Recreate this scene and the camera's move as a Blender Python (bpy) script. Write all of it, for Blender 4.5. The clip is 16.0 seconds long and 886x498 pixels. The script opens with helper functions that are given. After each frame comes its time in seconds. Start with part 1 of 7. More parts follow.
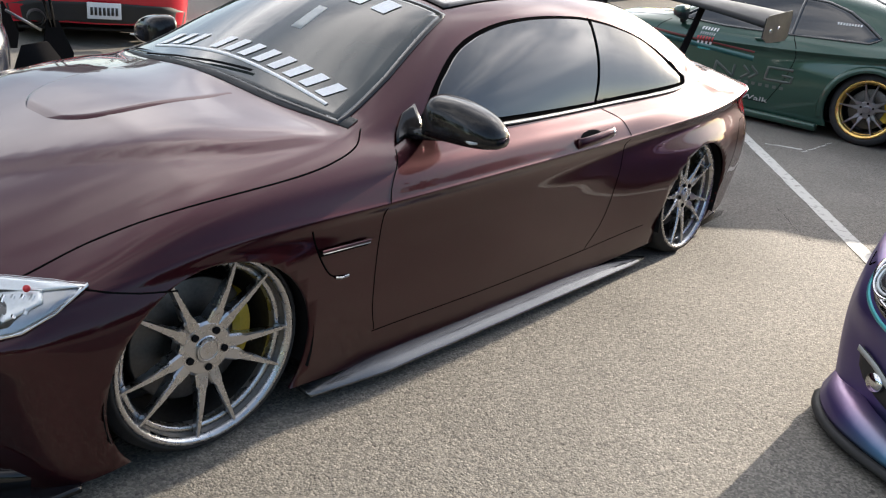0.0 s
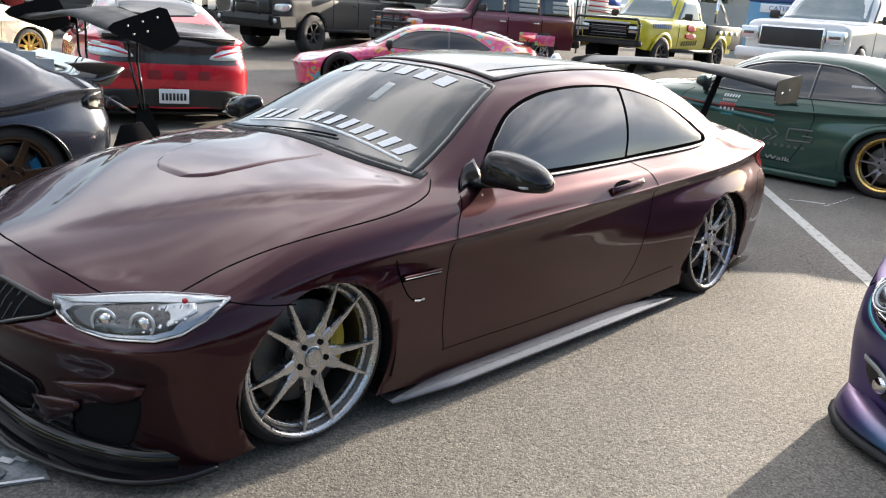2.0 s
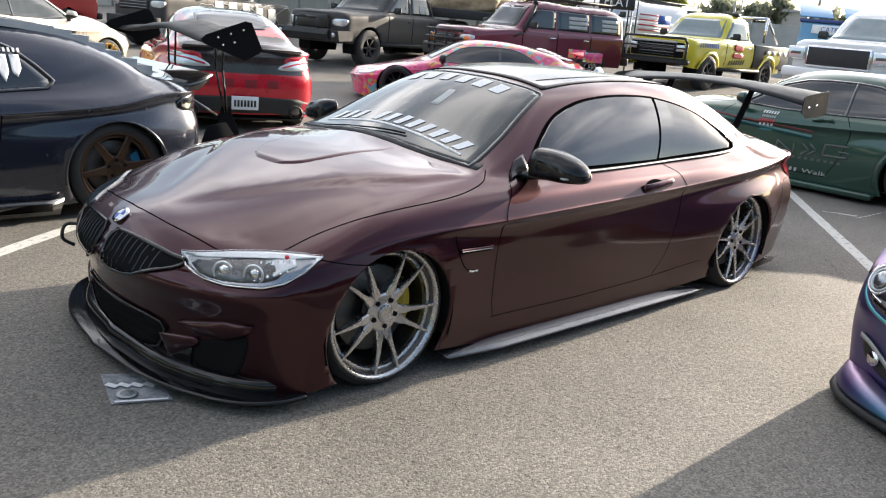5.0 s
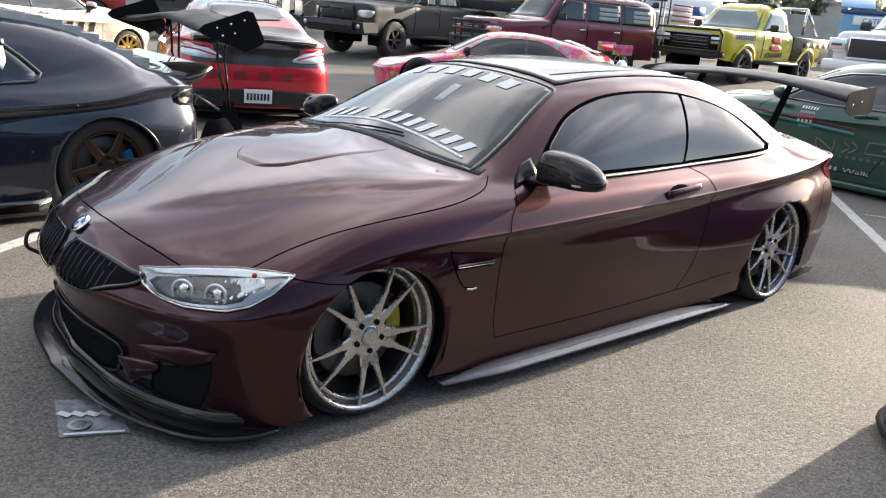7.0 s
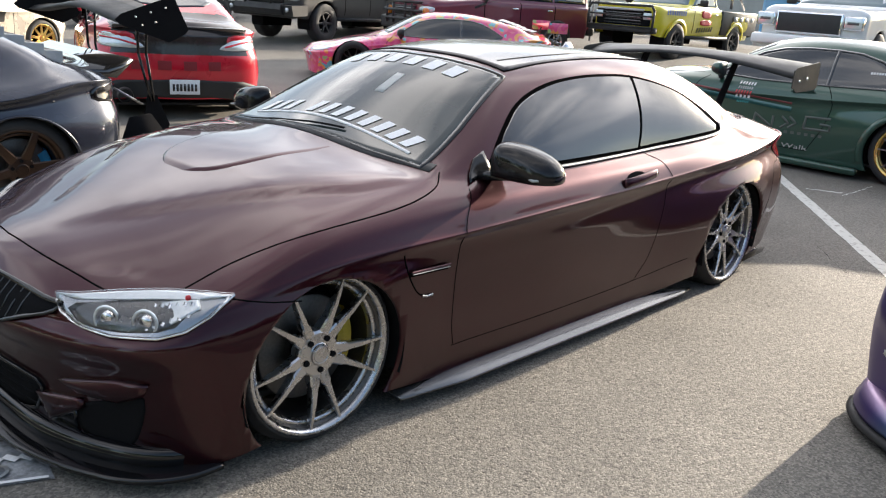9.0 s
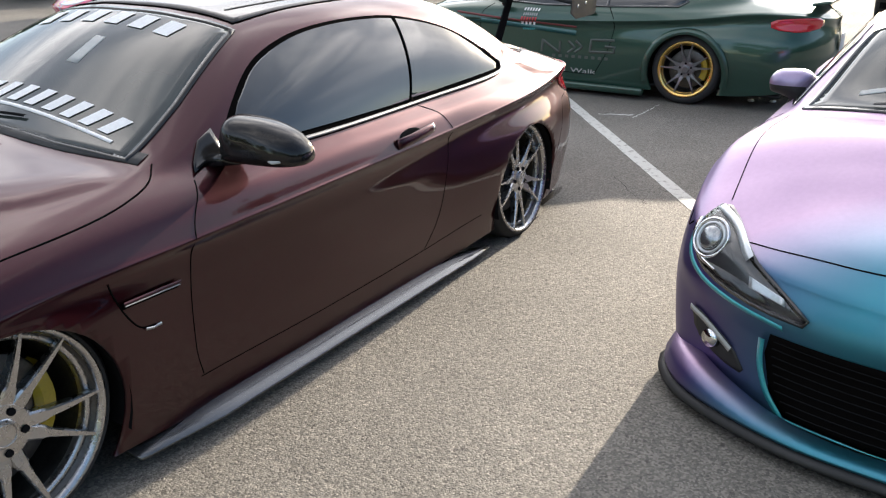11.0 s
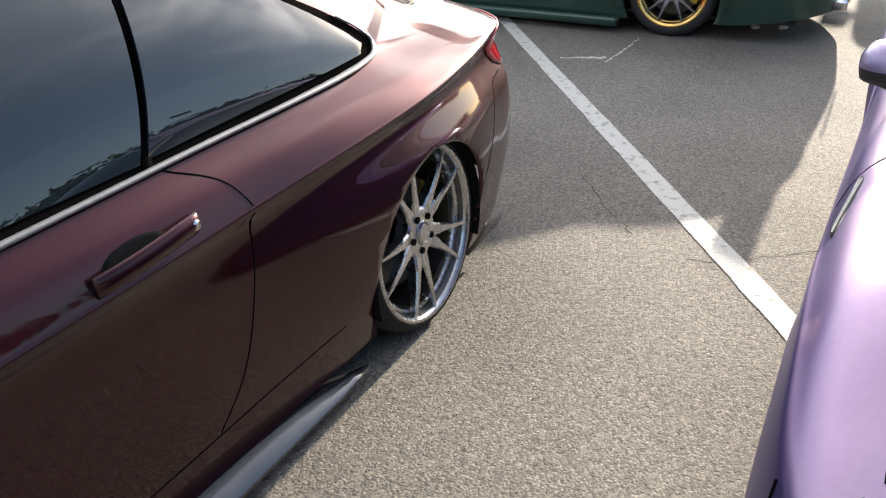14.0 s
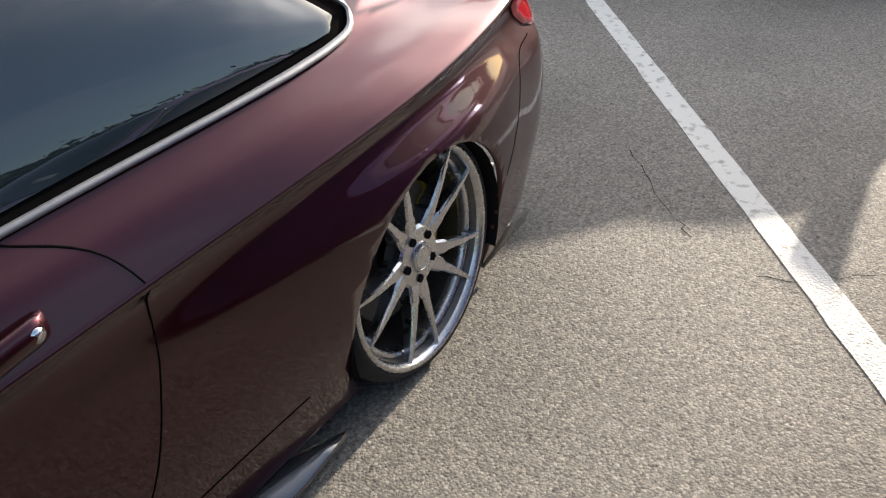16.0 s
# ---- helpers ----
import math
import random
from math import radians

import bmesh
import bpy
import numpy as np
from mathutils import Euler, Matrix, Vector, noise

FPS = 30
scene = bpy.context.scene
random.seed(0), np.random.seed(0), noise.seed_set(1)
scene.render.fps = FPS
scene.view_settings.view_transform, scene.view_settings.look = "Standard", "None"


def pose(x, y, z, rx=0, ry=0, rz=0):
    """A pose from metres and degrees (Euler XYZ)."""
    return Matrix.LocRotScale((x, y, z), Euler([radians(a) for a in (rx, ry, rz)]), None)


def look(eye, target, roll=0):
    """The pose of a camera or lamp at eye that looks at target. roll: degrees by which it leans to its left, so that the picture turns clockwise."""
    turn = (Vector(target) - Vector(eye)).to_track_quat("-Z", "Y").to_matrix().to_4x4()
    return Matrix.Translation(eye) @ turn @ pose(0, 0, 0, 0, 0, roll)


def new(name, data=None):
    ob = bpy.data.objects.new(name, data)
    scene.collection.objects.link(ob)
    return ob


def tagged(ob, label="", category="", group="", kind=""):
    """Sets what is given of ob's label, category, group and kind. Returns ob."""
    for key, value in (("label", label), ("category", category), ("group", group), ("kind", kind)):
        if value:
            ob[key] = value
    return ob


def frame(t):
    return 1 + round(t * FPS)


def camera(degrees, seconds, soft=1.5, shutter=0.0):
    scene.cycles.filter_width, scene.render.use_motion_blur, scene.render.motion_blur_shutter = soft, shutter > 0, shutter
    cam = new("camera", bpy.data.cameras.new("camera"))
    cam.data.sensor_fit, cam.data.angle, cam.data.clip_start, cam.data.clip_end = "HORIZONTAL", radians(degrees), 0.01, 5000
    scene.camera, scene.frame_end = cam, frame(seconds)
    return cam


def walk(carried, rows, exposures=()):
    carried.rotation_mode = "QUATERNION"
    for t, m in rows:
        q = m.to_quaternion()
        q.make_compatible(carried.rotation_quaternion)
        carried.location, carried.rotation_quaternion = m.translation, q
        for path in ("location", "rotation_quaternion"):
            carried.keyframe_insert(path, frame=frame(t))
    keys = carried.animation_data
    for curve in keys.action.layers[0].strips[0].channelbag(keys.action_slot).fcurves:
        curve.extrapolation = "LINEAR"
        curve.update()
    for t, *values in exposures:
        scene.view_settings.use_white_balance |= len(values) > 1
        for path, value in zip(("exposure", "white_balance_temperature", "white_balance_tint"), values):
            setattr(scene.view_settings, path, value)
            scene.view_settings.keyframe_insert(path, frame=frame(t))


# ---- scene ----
cam = camera(57.7, 16.0, 1.15)
PATH = [
    (0, (-1.1, -2.56, 1.455), (0.333, -1.375, 0.72), 6.7),
    (0.5, (-1.191, -2.644, 1.483), (0.228, -1.412, 0.798), 4.2),
    (1, (-1.326, -2.676, 1.471), (0.102, -1.41, 0.872), 3.6),
    (1.5, (-1.48, -2.724, 1.457), (-0.058, -1.446, 0.867), 4.6),
    (2, (-1.552, -2.839, 1.467), (-0.142, -1.539, 0.898), 4.5),
    (2.5, (-1.655, -3.045, 1.466), (-0.292, -1.694, 0.903), 4.3),
    (3, (-1.753, -3.146, 1.47), (-0.421, -1.758, 0.925), 3.6),
    (3.5, (-1.898, -3.212, 1.474), (-0.543, -1.83, 0.966), 4.7),
    (4, (-2.031, -3.255, 1.469), (-0.683, -1.875, 0.941), 5.0),
    (4.2, (-2.077, -3.276, 1.472), (-0.726, -1.898, 0.948), 5.2),
    (6.3, (-1.7, -3.066, 1.457), (-0.412, -1.65, 0.879), 5.7),
    (6.5, (-1.679, -3.068, 1.466), (-0.4, -1.64, 0.895), 5.9),
    (7, (-1.622, -3.021, 1.462), (-0.343, -1.591, 0.896), 5.2),
    (7.5, (-1.595, -2.934, 1.466), (-0.302, -1.539, 0.848), 4.1),
    (8, (-1.591, -2.848, 1.471), (-0.279, -1.474, 0.844), 4.5),
    (8.2, (-1.577, -2.812, 1.468), (-0.25, -1.451, 0.845), 4.4),
    (10.3, (-1.257, -2.814, 1.48), (0.232, -1.638, 0.846), 1.1),
    (10.5, (-1.189, -2.79, 1.469), (0.324, -1.667, 0.797), 0.3),
    (11, (-0.905, -2.627, 1.467), (0.706, -1.684, 0.75), 1.0),
    (11.5, (-0.614, -2.513, 1.437), (1.009, -1.646, 0.655), 0.6),
    (12, (-0.237, -2.42, 1.445), (1.384, -1.584, 0.625), 2.0),
    (12.5, (0.027, -2.295, 1.437), (1.638, -1.475, 0.582), 1.8),
    (13, (0.301, -2.152, 1.449), (1.952, -1.412, 0.597), 0.3),
    (13.5, (0.65, -2.055, 1.414), (2.258, -1.285, 0.508), -0.7),
    (14, (0.88, -2.02, 1.421), (2.44, -1.182, 0.492), -0.7),
    (14.5, (1.086, -1.95, 1.414), (2.66, -1.19, 0.442), 0.2),
    (15, (1.237, -1.831, 1.408), (2.795, -1.122, 0.374), 1.1),
    (15.5, (1.371, -1.777, 1.398), (2.849, -0.976, 0.315), 0.1),
    (16, (1.481, -1.8, 1.394), (2.897, -0.923, 0.287), -1.3),
]
walk(cam, [(t, look(eye, target, roll)) for t, eye, target, roll in PATH])

from mathutils.bvhtree import BVHTree

# ---- world, sun, exposure ----
SUN_EL = radians(15.0)
world = bpy.data.worlds.new("late_afternoon_sky")
scene.world = world
world.use_nodes = True
wn, wl = world.node_tree.nodes, world.node_tree.links
wn.clear()
w_out = wn.new("ShaderNodeOutputWorld")
w_bg = wn.new("ShaderNodeBackground")
w_sky = wn.new("ShaderNodeTexSky")
w_sky.sky_type = "NISHITA"
w_sky.sun_disc = False
w_sky.sun_elevation = SUN_EL
w_sky.sun_rotation = radians(90.0)
w_sky.air_density, w_sky.dust_density, w_sky.ozone_density = 1.0, 0.9, 2.6
w_tc = wn.new("ShaderNodeTexCoord")
w_map = wn.new("ShaderNodeMapping")
w_map.inputs["Rotation"].default_value = (0.0, 0.0, 0.6)
w_map.inputs["Scale"].default_value = (0.9, 1.8, 3.6)
w_noise = wn.new("ShaderNodeTexNoise")
w_noise.inputs["Scale"].default_value = 1.5
w_noise.inputs["Detail"].default_value = 5.0
w_noise.inputs["Roughness"].default_value = 0.5
w_noise.inputs["Distortion"].default_value = 0.25
# thin streaks over a high veil, with clear sky left above the horizon
w_streak = wn.new("ShaderNodeMapRange")
w_streak.interpolation_type = "SMOOTHSTEP"
w_streak.inputs["From Min"].default_value, w_streak.inputs["From Max"].default_value = 0.40, 0.74
w_streak.inputs["To Min"].default_value, w_streak.inputs["To Max"].default_value = 0.15, 0.60
w_sep = wn.new("ShaderNodeSeparateXYZ")
w_high = wn.new("ShaderNodeMapRange")
w_high.interpolation_type = "SMOOTHSTEP"
w_high.inputs["From Min"].default_value, w_high.inputs["From Max"].default_value = 0.10, 0.50
w_high.inputs["To Min"].default_value = 0.20
# thin cloud is brightest towards the low sun
w_glow = wn.new("ShaderNodeMapRange")
w_glow.interpolation_type = "SMOOTHSTEP"
w_glow.inputs["From Min"].default_value, w_glow.inputs["From Max"].default_value = -0.1, 0.9
w_glow.inputs["To Min"].default_value, w_glow.inputs["To Max"].default_value = 0.9, 2.7
w_cover = wn.new("ShaderNodeMapRange")
w_cover.interpolation_type = "SMOOTHSTEP"
w_cover.inputs["From Min"].default_value, w_cover.inputs["From Max"].default_value = -0.70, 0.20
w_cover.inputs["To Min"].default_value, w_cover.inputs["To Max"].default_value = 0.07, 1.15
w_thin = wn.new("ShaderNodeMath")
w_thin.operation = "MULTIPLY"
w_lit = wn.new("ShaderNodeMath")
w_lit.operation = "MULTIPLY"
w_fac = wn.new("ShaderNodeMath")
w_fac.operation = "MULTIPLY"
w_mix = wn.new("ShaderNodeMix")
w_mix.data_type = "RGBA"
w_mix.blend_type = "ADD"
w_mix.clamp_factor = False
w_mix.inputs["B"].default_value = (11.3, 11.0, 11.0, 1.0)
wl.new(w_tc.outputs["Generated"], w_map.inputs["Vector"])
wl.new(w_map.outputs["Vector"], w_noise.inputs["Vector"])
wl.new(w_noise.outputs["Fac"], w_streak.inputs["Value"])
wl.new(w_tc.outputs["Generated"], w_sep.inputs["Vector"])
wl.new(w_sep.outputs["Z"], w_high.inputs["Value"])
wl.new(w_streak.outputs[0], w_fac.inputs[0])
wl.new(w_high.outputs[0], w_fac.inputs[1])
wl.new(w_sep.outputs["X"], w_glow.inputs["Value"])
wl.new(w_fac.outputs[0], w_lit.inputs[0])
wl.new(w_glow.outputs[0], w_lit.inputs[1])
wl.new(w_sep.outputs["Y"], w_cover.inputs["Value"])
wl.new(w_lit.outputs[0], w_thin.inputs[0])
wl.new(w_cover.outputs[0], w_thin.inputs[1])
wl.new(w_thin.outputs[0], w_mix.inputs["Factor"])
wl.new(w_sky.outputs["Color"], w_mix.inputs["A"])
wl.new(w_mix.outputs["Result"], w_bg.inputs["Color"])
wl.new(w_bg.outputs["Background"], w_out.inputs["Surface"])
w_bg.inputs["Strength"].default_value = 0.110

sun_data = bpy.data.lights.new("sun", "SUN")
sun_data.energy, sun_data.angle, sun_data.color = 4.7, radians(0.6), (1.0, 0.92, 0.82)
sun = new("sun", sun_data)
sun.matrix_world = look((50 * math.cos(SUN_EL), 0.0, 50 * math.sin(SUN_EL)), (0, 0, 0))
scene.view_settings.exposure = 1.42
scene.view_settings.use_white_balance = True
scene.view_settings.white_balance_temperature = 7150.0


# ---- materials ----
def mat(name, color, rough=0.5, metal=0.0, coat=0.0, vary=0.12, scale=6.0, fine=90.0, bump=0.0, spec=0.5, coat_rough=0.03, emit=0.0, jitter=0.0):
    """A surface with stains at one scale and grain at another."""
    m = bpy.data.materials.new(name)
    m.use_nodes = True
    n, l = m.node_tree.nodes, m.node_tree.links
    b = n["Principled BSDF"]
    b.inputs["Roughness"].default_value = rough
    b.inputs["Metallic"].default_value = metal
    b.inputs["Coat Weight"].default_value = coat
    b.inputs["Coat Roughness"].default_value = coat_rough
    b.inputs["Specular IOR Level"].default_value = spec
    tc = n.new("ShaderNodeTexCoord")
    big = n.new("ShaderNodeTexNoise")
    big.inputs["Scale"].default_value, big.inputs["Detail"].default_value = scale, 4.0
    small = n.new("ShaderNodeTexNoise")
    small.inputs["Scale"].default_value, small.inputs["Detail"].default_value = fine, 2.0
    l.new(tc.outputs["Object"], big.inputs["Vector"])
    l.new(tc.outputs["Object"], small.inputs["Vector"])
    add = n.new("ShaderNodeMath")
    add.operation = "ADD"
    l.new(big.outputs["Fac"], add.inputs[0])
    l.new(small.outputs["Fac"], add.inputs[1])
    rng = n.new("ShaderNodeMapRange")
    rng.inputs["From Min"].default_value, rng.inputs["From Max"].default_value = 0.6, 1.4
    rng.inputs["To Min"].default_value, rng.inputs["To Max"].default_value = 1 - vary, 1 + vary
    l.new(add.outputs[0], rng.inputs["Value"])
    hsv = n.new("ShaderNodeHueSaturation")
    hsv.inputs["Color"].default_value = (*color, 1)
    if jitter:
        info = n.new("ShaderNodeObjectInfo")
        jit = n.new("ShaderNodeMapRange")
        jit.inputs["To Min"].default_value, jit.inputs["To Max"].default_value = 1 - jitter, 1 + jitter
        l.new(info.outputs["Random"], jit.inputs["Value"])
        mul = n.new("ShaderNodeMath")
        mul.operation = "MULTIPLY"
        l.new(rng.outputs[0], mul.inputs[0])
        l.new(jit.outputs[0], mul.inputs[1])
        l.new(mul.outputs[0], hsv.inputs["Value"])
    else:
        l.new(rng.outputs[0], hsv.inputs["Value"])
    l.new(hsv.outputs["Color"], b.inputs["Base Color"])
    rr = n.new("ShaderNodeMapRange")
    rr.inputs["From Min"].default_value, rr.inputs["From Max"].default_value = 0.3, 0.7
    rr.inputs["To Min"].default_value, rr.inputs["To Max"].default_value = max(0.0, rough * 0.85), min(1.0, rough * 1.2)
    l.new(big.outputs["Fac"], rr.inputs["Value"])
    l.new(rr.outputs[0], b.inputs["Roughness"])
    if bump:
        bp = n.new("ShaderNodeBump")
        bp.inputs["Strength"].default_value = bump
        bp.inputs["Distance"].default_value = 0.004
        l.new(small.outputs["Fac"], bp.inputs["Height"])
        l.new(bp.outputs["Normal"], b.inputs["Normal"])
    if emit:
        b.inputs["Emission Color"].default_value = (*color, 1)
        b.inputs["Emission Strength"].default_value = emit
    return m


def car_paint(name, color, color2, metal=0.55, rough=0.32, spot=0.35, coat=1.0, haze=0.07, coat_ior=1.5, spec=0.3, edge=(1.0, 1.0, 1.0)):
    """Metallic lacquer: two tints that change with gloss, flakes, a clear coat with a little dust."""
    m = mat(name, color, rough, metal, coat, 0.06, 2.5, 60.0, spec=spec, coat_rough=haze)
    n, l = m.node_tree.nodes, m.node_tree.links
    b = n["Principled BSDF"]
    b.inputs["Coat IOR"].default_value = coat_ior
    b.inputs["Specular Tint"].default_value = (*edge, 1)
    vor = n.new("ShaderNodeTexVoronoi")
    vor.inputs["Scale"].default_value = 2200.0
    tc = [x for x in n if x.type == "TEX_COORD"][0]
    l.new(tc.outputs["Object"], vor.inputs["Vector"])
    mix = n.new("ShaderNodeMix")
    mix.data_type = "RGBA"
    ramp = n.new("ShaderNodeMapRange")
    ramp.inputs["To Max"].default_value = spot
    l.new(vor.outputs["Distance"], ramp.inputs["Value"])
    l.new(ramp.outputs[0], mix.inputs["Factor"])
    old = b.inputs["Base Color"].links[0].from_socket
    l.new(old, mix.inputs["A"])
    mix.inputs["B"].default_value = (*color2, 1)
    l.new(mix.outputs["Result"], b.inputs["Base Color"])
    return m


def leaf_material(name, color, through_color, share=0.5):
    m = bpy.data.materials.new(name)
    m.use_nodes = True
    n, l = m.node_tree.nodes, m.node_tree.links
    n.clear()
    out, mixer = n.new("ShaderNodeOutputMaterial"), n.new("ShaderNodeMixShader")
    face, back = n.new("ShaderNodeBsdfPrincipled"), n.new("ShaderNodeBsdfTranslucent")
    geo, tint = n.new("ShaderNodeNewGeometry"), n.new("ShaderNodeMix")
    tint.data_type = "RGBA"
    tint.inputs["A"].default_value = (*[c * .55 for c in color], 1)
    tint.inputs["B"].default_value = (*[c * 1.35 for c in color], 1)
    l.new(geo.outputs["Random Per Island"], tint.inputs["Factor"])
    l.new(tint.outputs["Result"], face.inputs["Base Color"])
    face.inputs["Roughness"].default_value = 0.6
    back.inputs["Color"].default_value = (*through_color, 1)
    mixer.inputs[0].default_value = share
    l.new(face.outputs[0], mixer.inputs[1])
    l.new(back.outputs[0], mixer.inputs[2])
    l.new(mixer.outputs[0], out.inputs["Surface"])
    return m


def asphalt_material(name):
    """Worn asphalt: bound stones, a few dark pits and pale chips, blotches and faint tyre smears."""
    m = bpy.data.materials.new(name)
    m.use_nodes = True
    n, l = m.node_tree.nodes, m.node_tree.links
    b = n["Principled BSDF"]
    tc = n.new("ShaderNodeTexCoord")

    def tex(kind, scale, detail=0.0, rough=0.5):
        t = n.new("ShaderNodeTex" + kind)
        t.inputs["Scale"].default_value = scale
        if kind == "Noise":
            t.inputs["Detail"].default_value, t.inputs["Roughness"].default_value = detail, rough
        l.new(tc.outputs["Object"], t.inputs["Vector"])
        return t

    def spread(socket, lo, hi, to_lo, to_hi):
        r = n.new("ShaderNodeMapRange")
        r.inputs["From Min"].default_value, r.inputs["From Max"].default_value = lo, hi
        r.inputs["To Min"].default_value, r.inputs["To Max"].default_value = to_lo, to_hi
        l.new(socket, r.inputs["Value"])
        return r.outputs[0]

    def maths(kind, p, q):
        k = n.new("ShaderNodeMath")
        k.operation = kind
        for i, v in enumerate((p, q)):
            if isinstance(v, float):
                k.inputs[i].default_value = v
            else:
                l.new(v, k.inputs[i])
        return k.outputs[0]

    stones = tex("Voronoi", 135.0)
    grain = tex("Noise", 60.0, 6.0, 0.62)
    lumps = tex("Noise", 26.0, 3.0)
    blotch = tex("Noise", 1.1, 5.0)
    patches = tex("Noise", 0.28, 3.0)
    chips = tex("Voronoi", 23.0)
    sep = n.new("ShaderNodeSeparateColor")
    l.new(stones.outputs["Color"], sep.inputs["Color"])
    ramp = n.new("ShaderNodeValToRGB")
    e = ramp.color_ramp.elements
    e[0].position, e[0].color = 0.0, (0.104, 0.095, 0.084, 1)
    e[1].position, e[1].color = 1.0, (0.245, 0.224, 0.193, 1)
    mid = e.new(0.55)
    mid.color = (0.161, 0.149, 0.130, 1)
    l.new(sep.outputs["Red"], ramp.inputs["Fac"])
    shade = maths("MULTIPLY", spread(blotch.outputs["Fac"], 0.3, 0.7, 0.86, 1.14), spread(patches.outputs["Fac"], 0.35, 0.65, 0.93, 1.07))
    shade = maths("MULTIPLY", shade, spread(grain.outputs["Fac"], 0.30, 0.46, 0.72, 1.0))
    shade = maths("MULTIPLY", shade, spread(tex("Noise", 34.0, 2.0, 0.5).outputs["Fac"], 0.63, 0.70, 1.0, 0.58))
    shade = maths("MULTIPLY", shade, spread(chips.outputs["Distance"], 0.03, 0.09, 1.22, 1.0))
    tar = n.new("ShaderNodeMix")
    tar.data_type = "RGBA"
    tar.blend_type = "MULTIPLY"
    tar.inputs["Factor"].default_value = 1.0
    l.new(ramp.outputs["Color"], tar.inputs["A"])
    l.new(shade, tar.inputs["B"])
    l.new(tar.outputs["Result"], b.inputs["Base Color"])
    b.inputs["Roughness"].default_value = 0.85
    b.inputs["Specular IOR Level"].default_value = 0.35
    height = maths("ADD", maths("MULTIPLY", grain.outputs["Fac"], 0.9), maths("MULTIPLY", lumps.outputs["Fac"], 0.8))
    height = maths("SUBTRACT", height, maths("MULTIPLY", stones.outputs["Distance"], 0.45))
    bp = n.new("ShaderNodeBump")
    bp.inputs["Strength"].default_value, bp.inputs["Distance"].default_value = 0.55, 0.006
    l.new(height, bp.inputs["Height"])
    l.new(bp.outputs["Normal"], b.inputs["Normal"])
    return m


def worn_line_material(name):
    m = bpy.data.materials.new(name)
    m.use_nodes = True
    n, l = m.node_tree.nodes, m.node_tree.links
    b = n["Principled BSDF"]
    tc = n.new("ShaderNodeTexCoord")
    nz = n.new("ShaderNodeTexNoise")
    nz.inputs["Scale"].default_value, nz.inputs["Detail"].default_value = 22.0, 8.0
    l.new(tc.outputs["Object"], nz.inputs["Vector"])
    ramp = n.new("ShaderNodeValToRGB")
    e = ramp.color_ramp.elements
    e[0].position, e[0].color = 0.30, (0.24, 0.23, 0.20, 1)
    e[1].position, e[1].color = 0.46, (0.56, 0.55, 0.51, 1)
    l.new(nz.outputs["Fac"], ramp.inputs["Fac"])
    l.new(ramp.outputs["Color"], b.inputs["Base Color"])
    b.inputs["Roughness"].default_value = 0.75
    vor = n.new("ShaderNodeTexVoronoi")
    vor.inputs["Scale"].default_value = 105.0
    l.new(tc.outputs["Object"], vor.inputs["Vector"])
    bp = n.new("ShaderNodeBump")
    bp.inputs["Strength"].default_value, bp.inputs["Distance"].default_value = 0.6, 0.004
    bp.invert = True
    l.new(vor.outputs["Distance"], bp.inputs["Height"])
    l.new(bp.outputs["Normal"], b.inputs["Normal"])
    return m


def graffiti_material(name):
    """Wrap printed with bright patches of many colours."""
    m = mat(name, (0.7, 0.1, 0.3), 0.3, 0.0, 1.0)
    n, l = m.node_tree.nodes, m.node_tree.links
    b = n["Principled BSDF"]
    tc = [x for x in n if x.type == "TEX_COORD"][0]
    nz = n.new("ShaderNodeTexNoise")
    nz.inputs["Scale"].default_value = 2.2
    l.new(tc.outputs["Object"], nz.inputs["Vector"])
    vor = n.new("ShaderNodeTexVoronoi")
    vor.inputs["Scale"].default_value = 4.0
    l.new(nz.outputs["Color"], vor.inputs["Vector"])
    vor.inputs["Scale"].default_value = 10.0
    sep = n.new("ShaderNodeSeparateColor")
    l.new(vor.outputs["Color"], sep.inputs["Color"])
    ramp = n.new("ShaderNodeValToRGB")
    ramp.color_ramp.interpolation = "CONSTANT"
    cols = [(0.62, 0.04, 0.14), (0.66, 0.05, 0.18), (0.10, 0.38, 0.45), (0.66, 0.25, 0.05), (0.62, 0.04, 0.12), (0.25, 0.42, 0.15), (0.64, 0.05, 0.2), (0.7, 0.12, 0.22)]
    e = ramp.color_ramp.elements
    e[0].color = (*cols[0], 1)
    e[1].position, e[1].color = 1 / 8, (*cols[1], 1)
    for i in range(2, 8):
        x = e.new(i / 8)
        x.color = (*cols[i], 1)
    l.new(sep.outputs["Red"], ramp.inputs["Fac"])
    l.new(ramp.outputs["Color"], b.inputs["Base Color"])
    return m


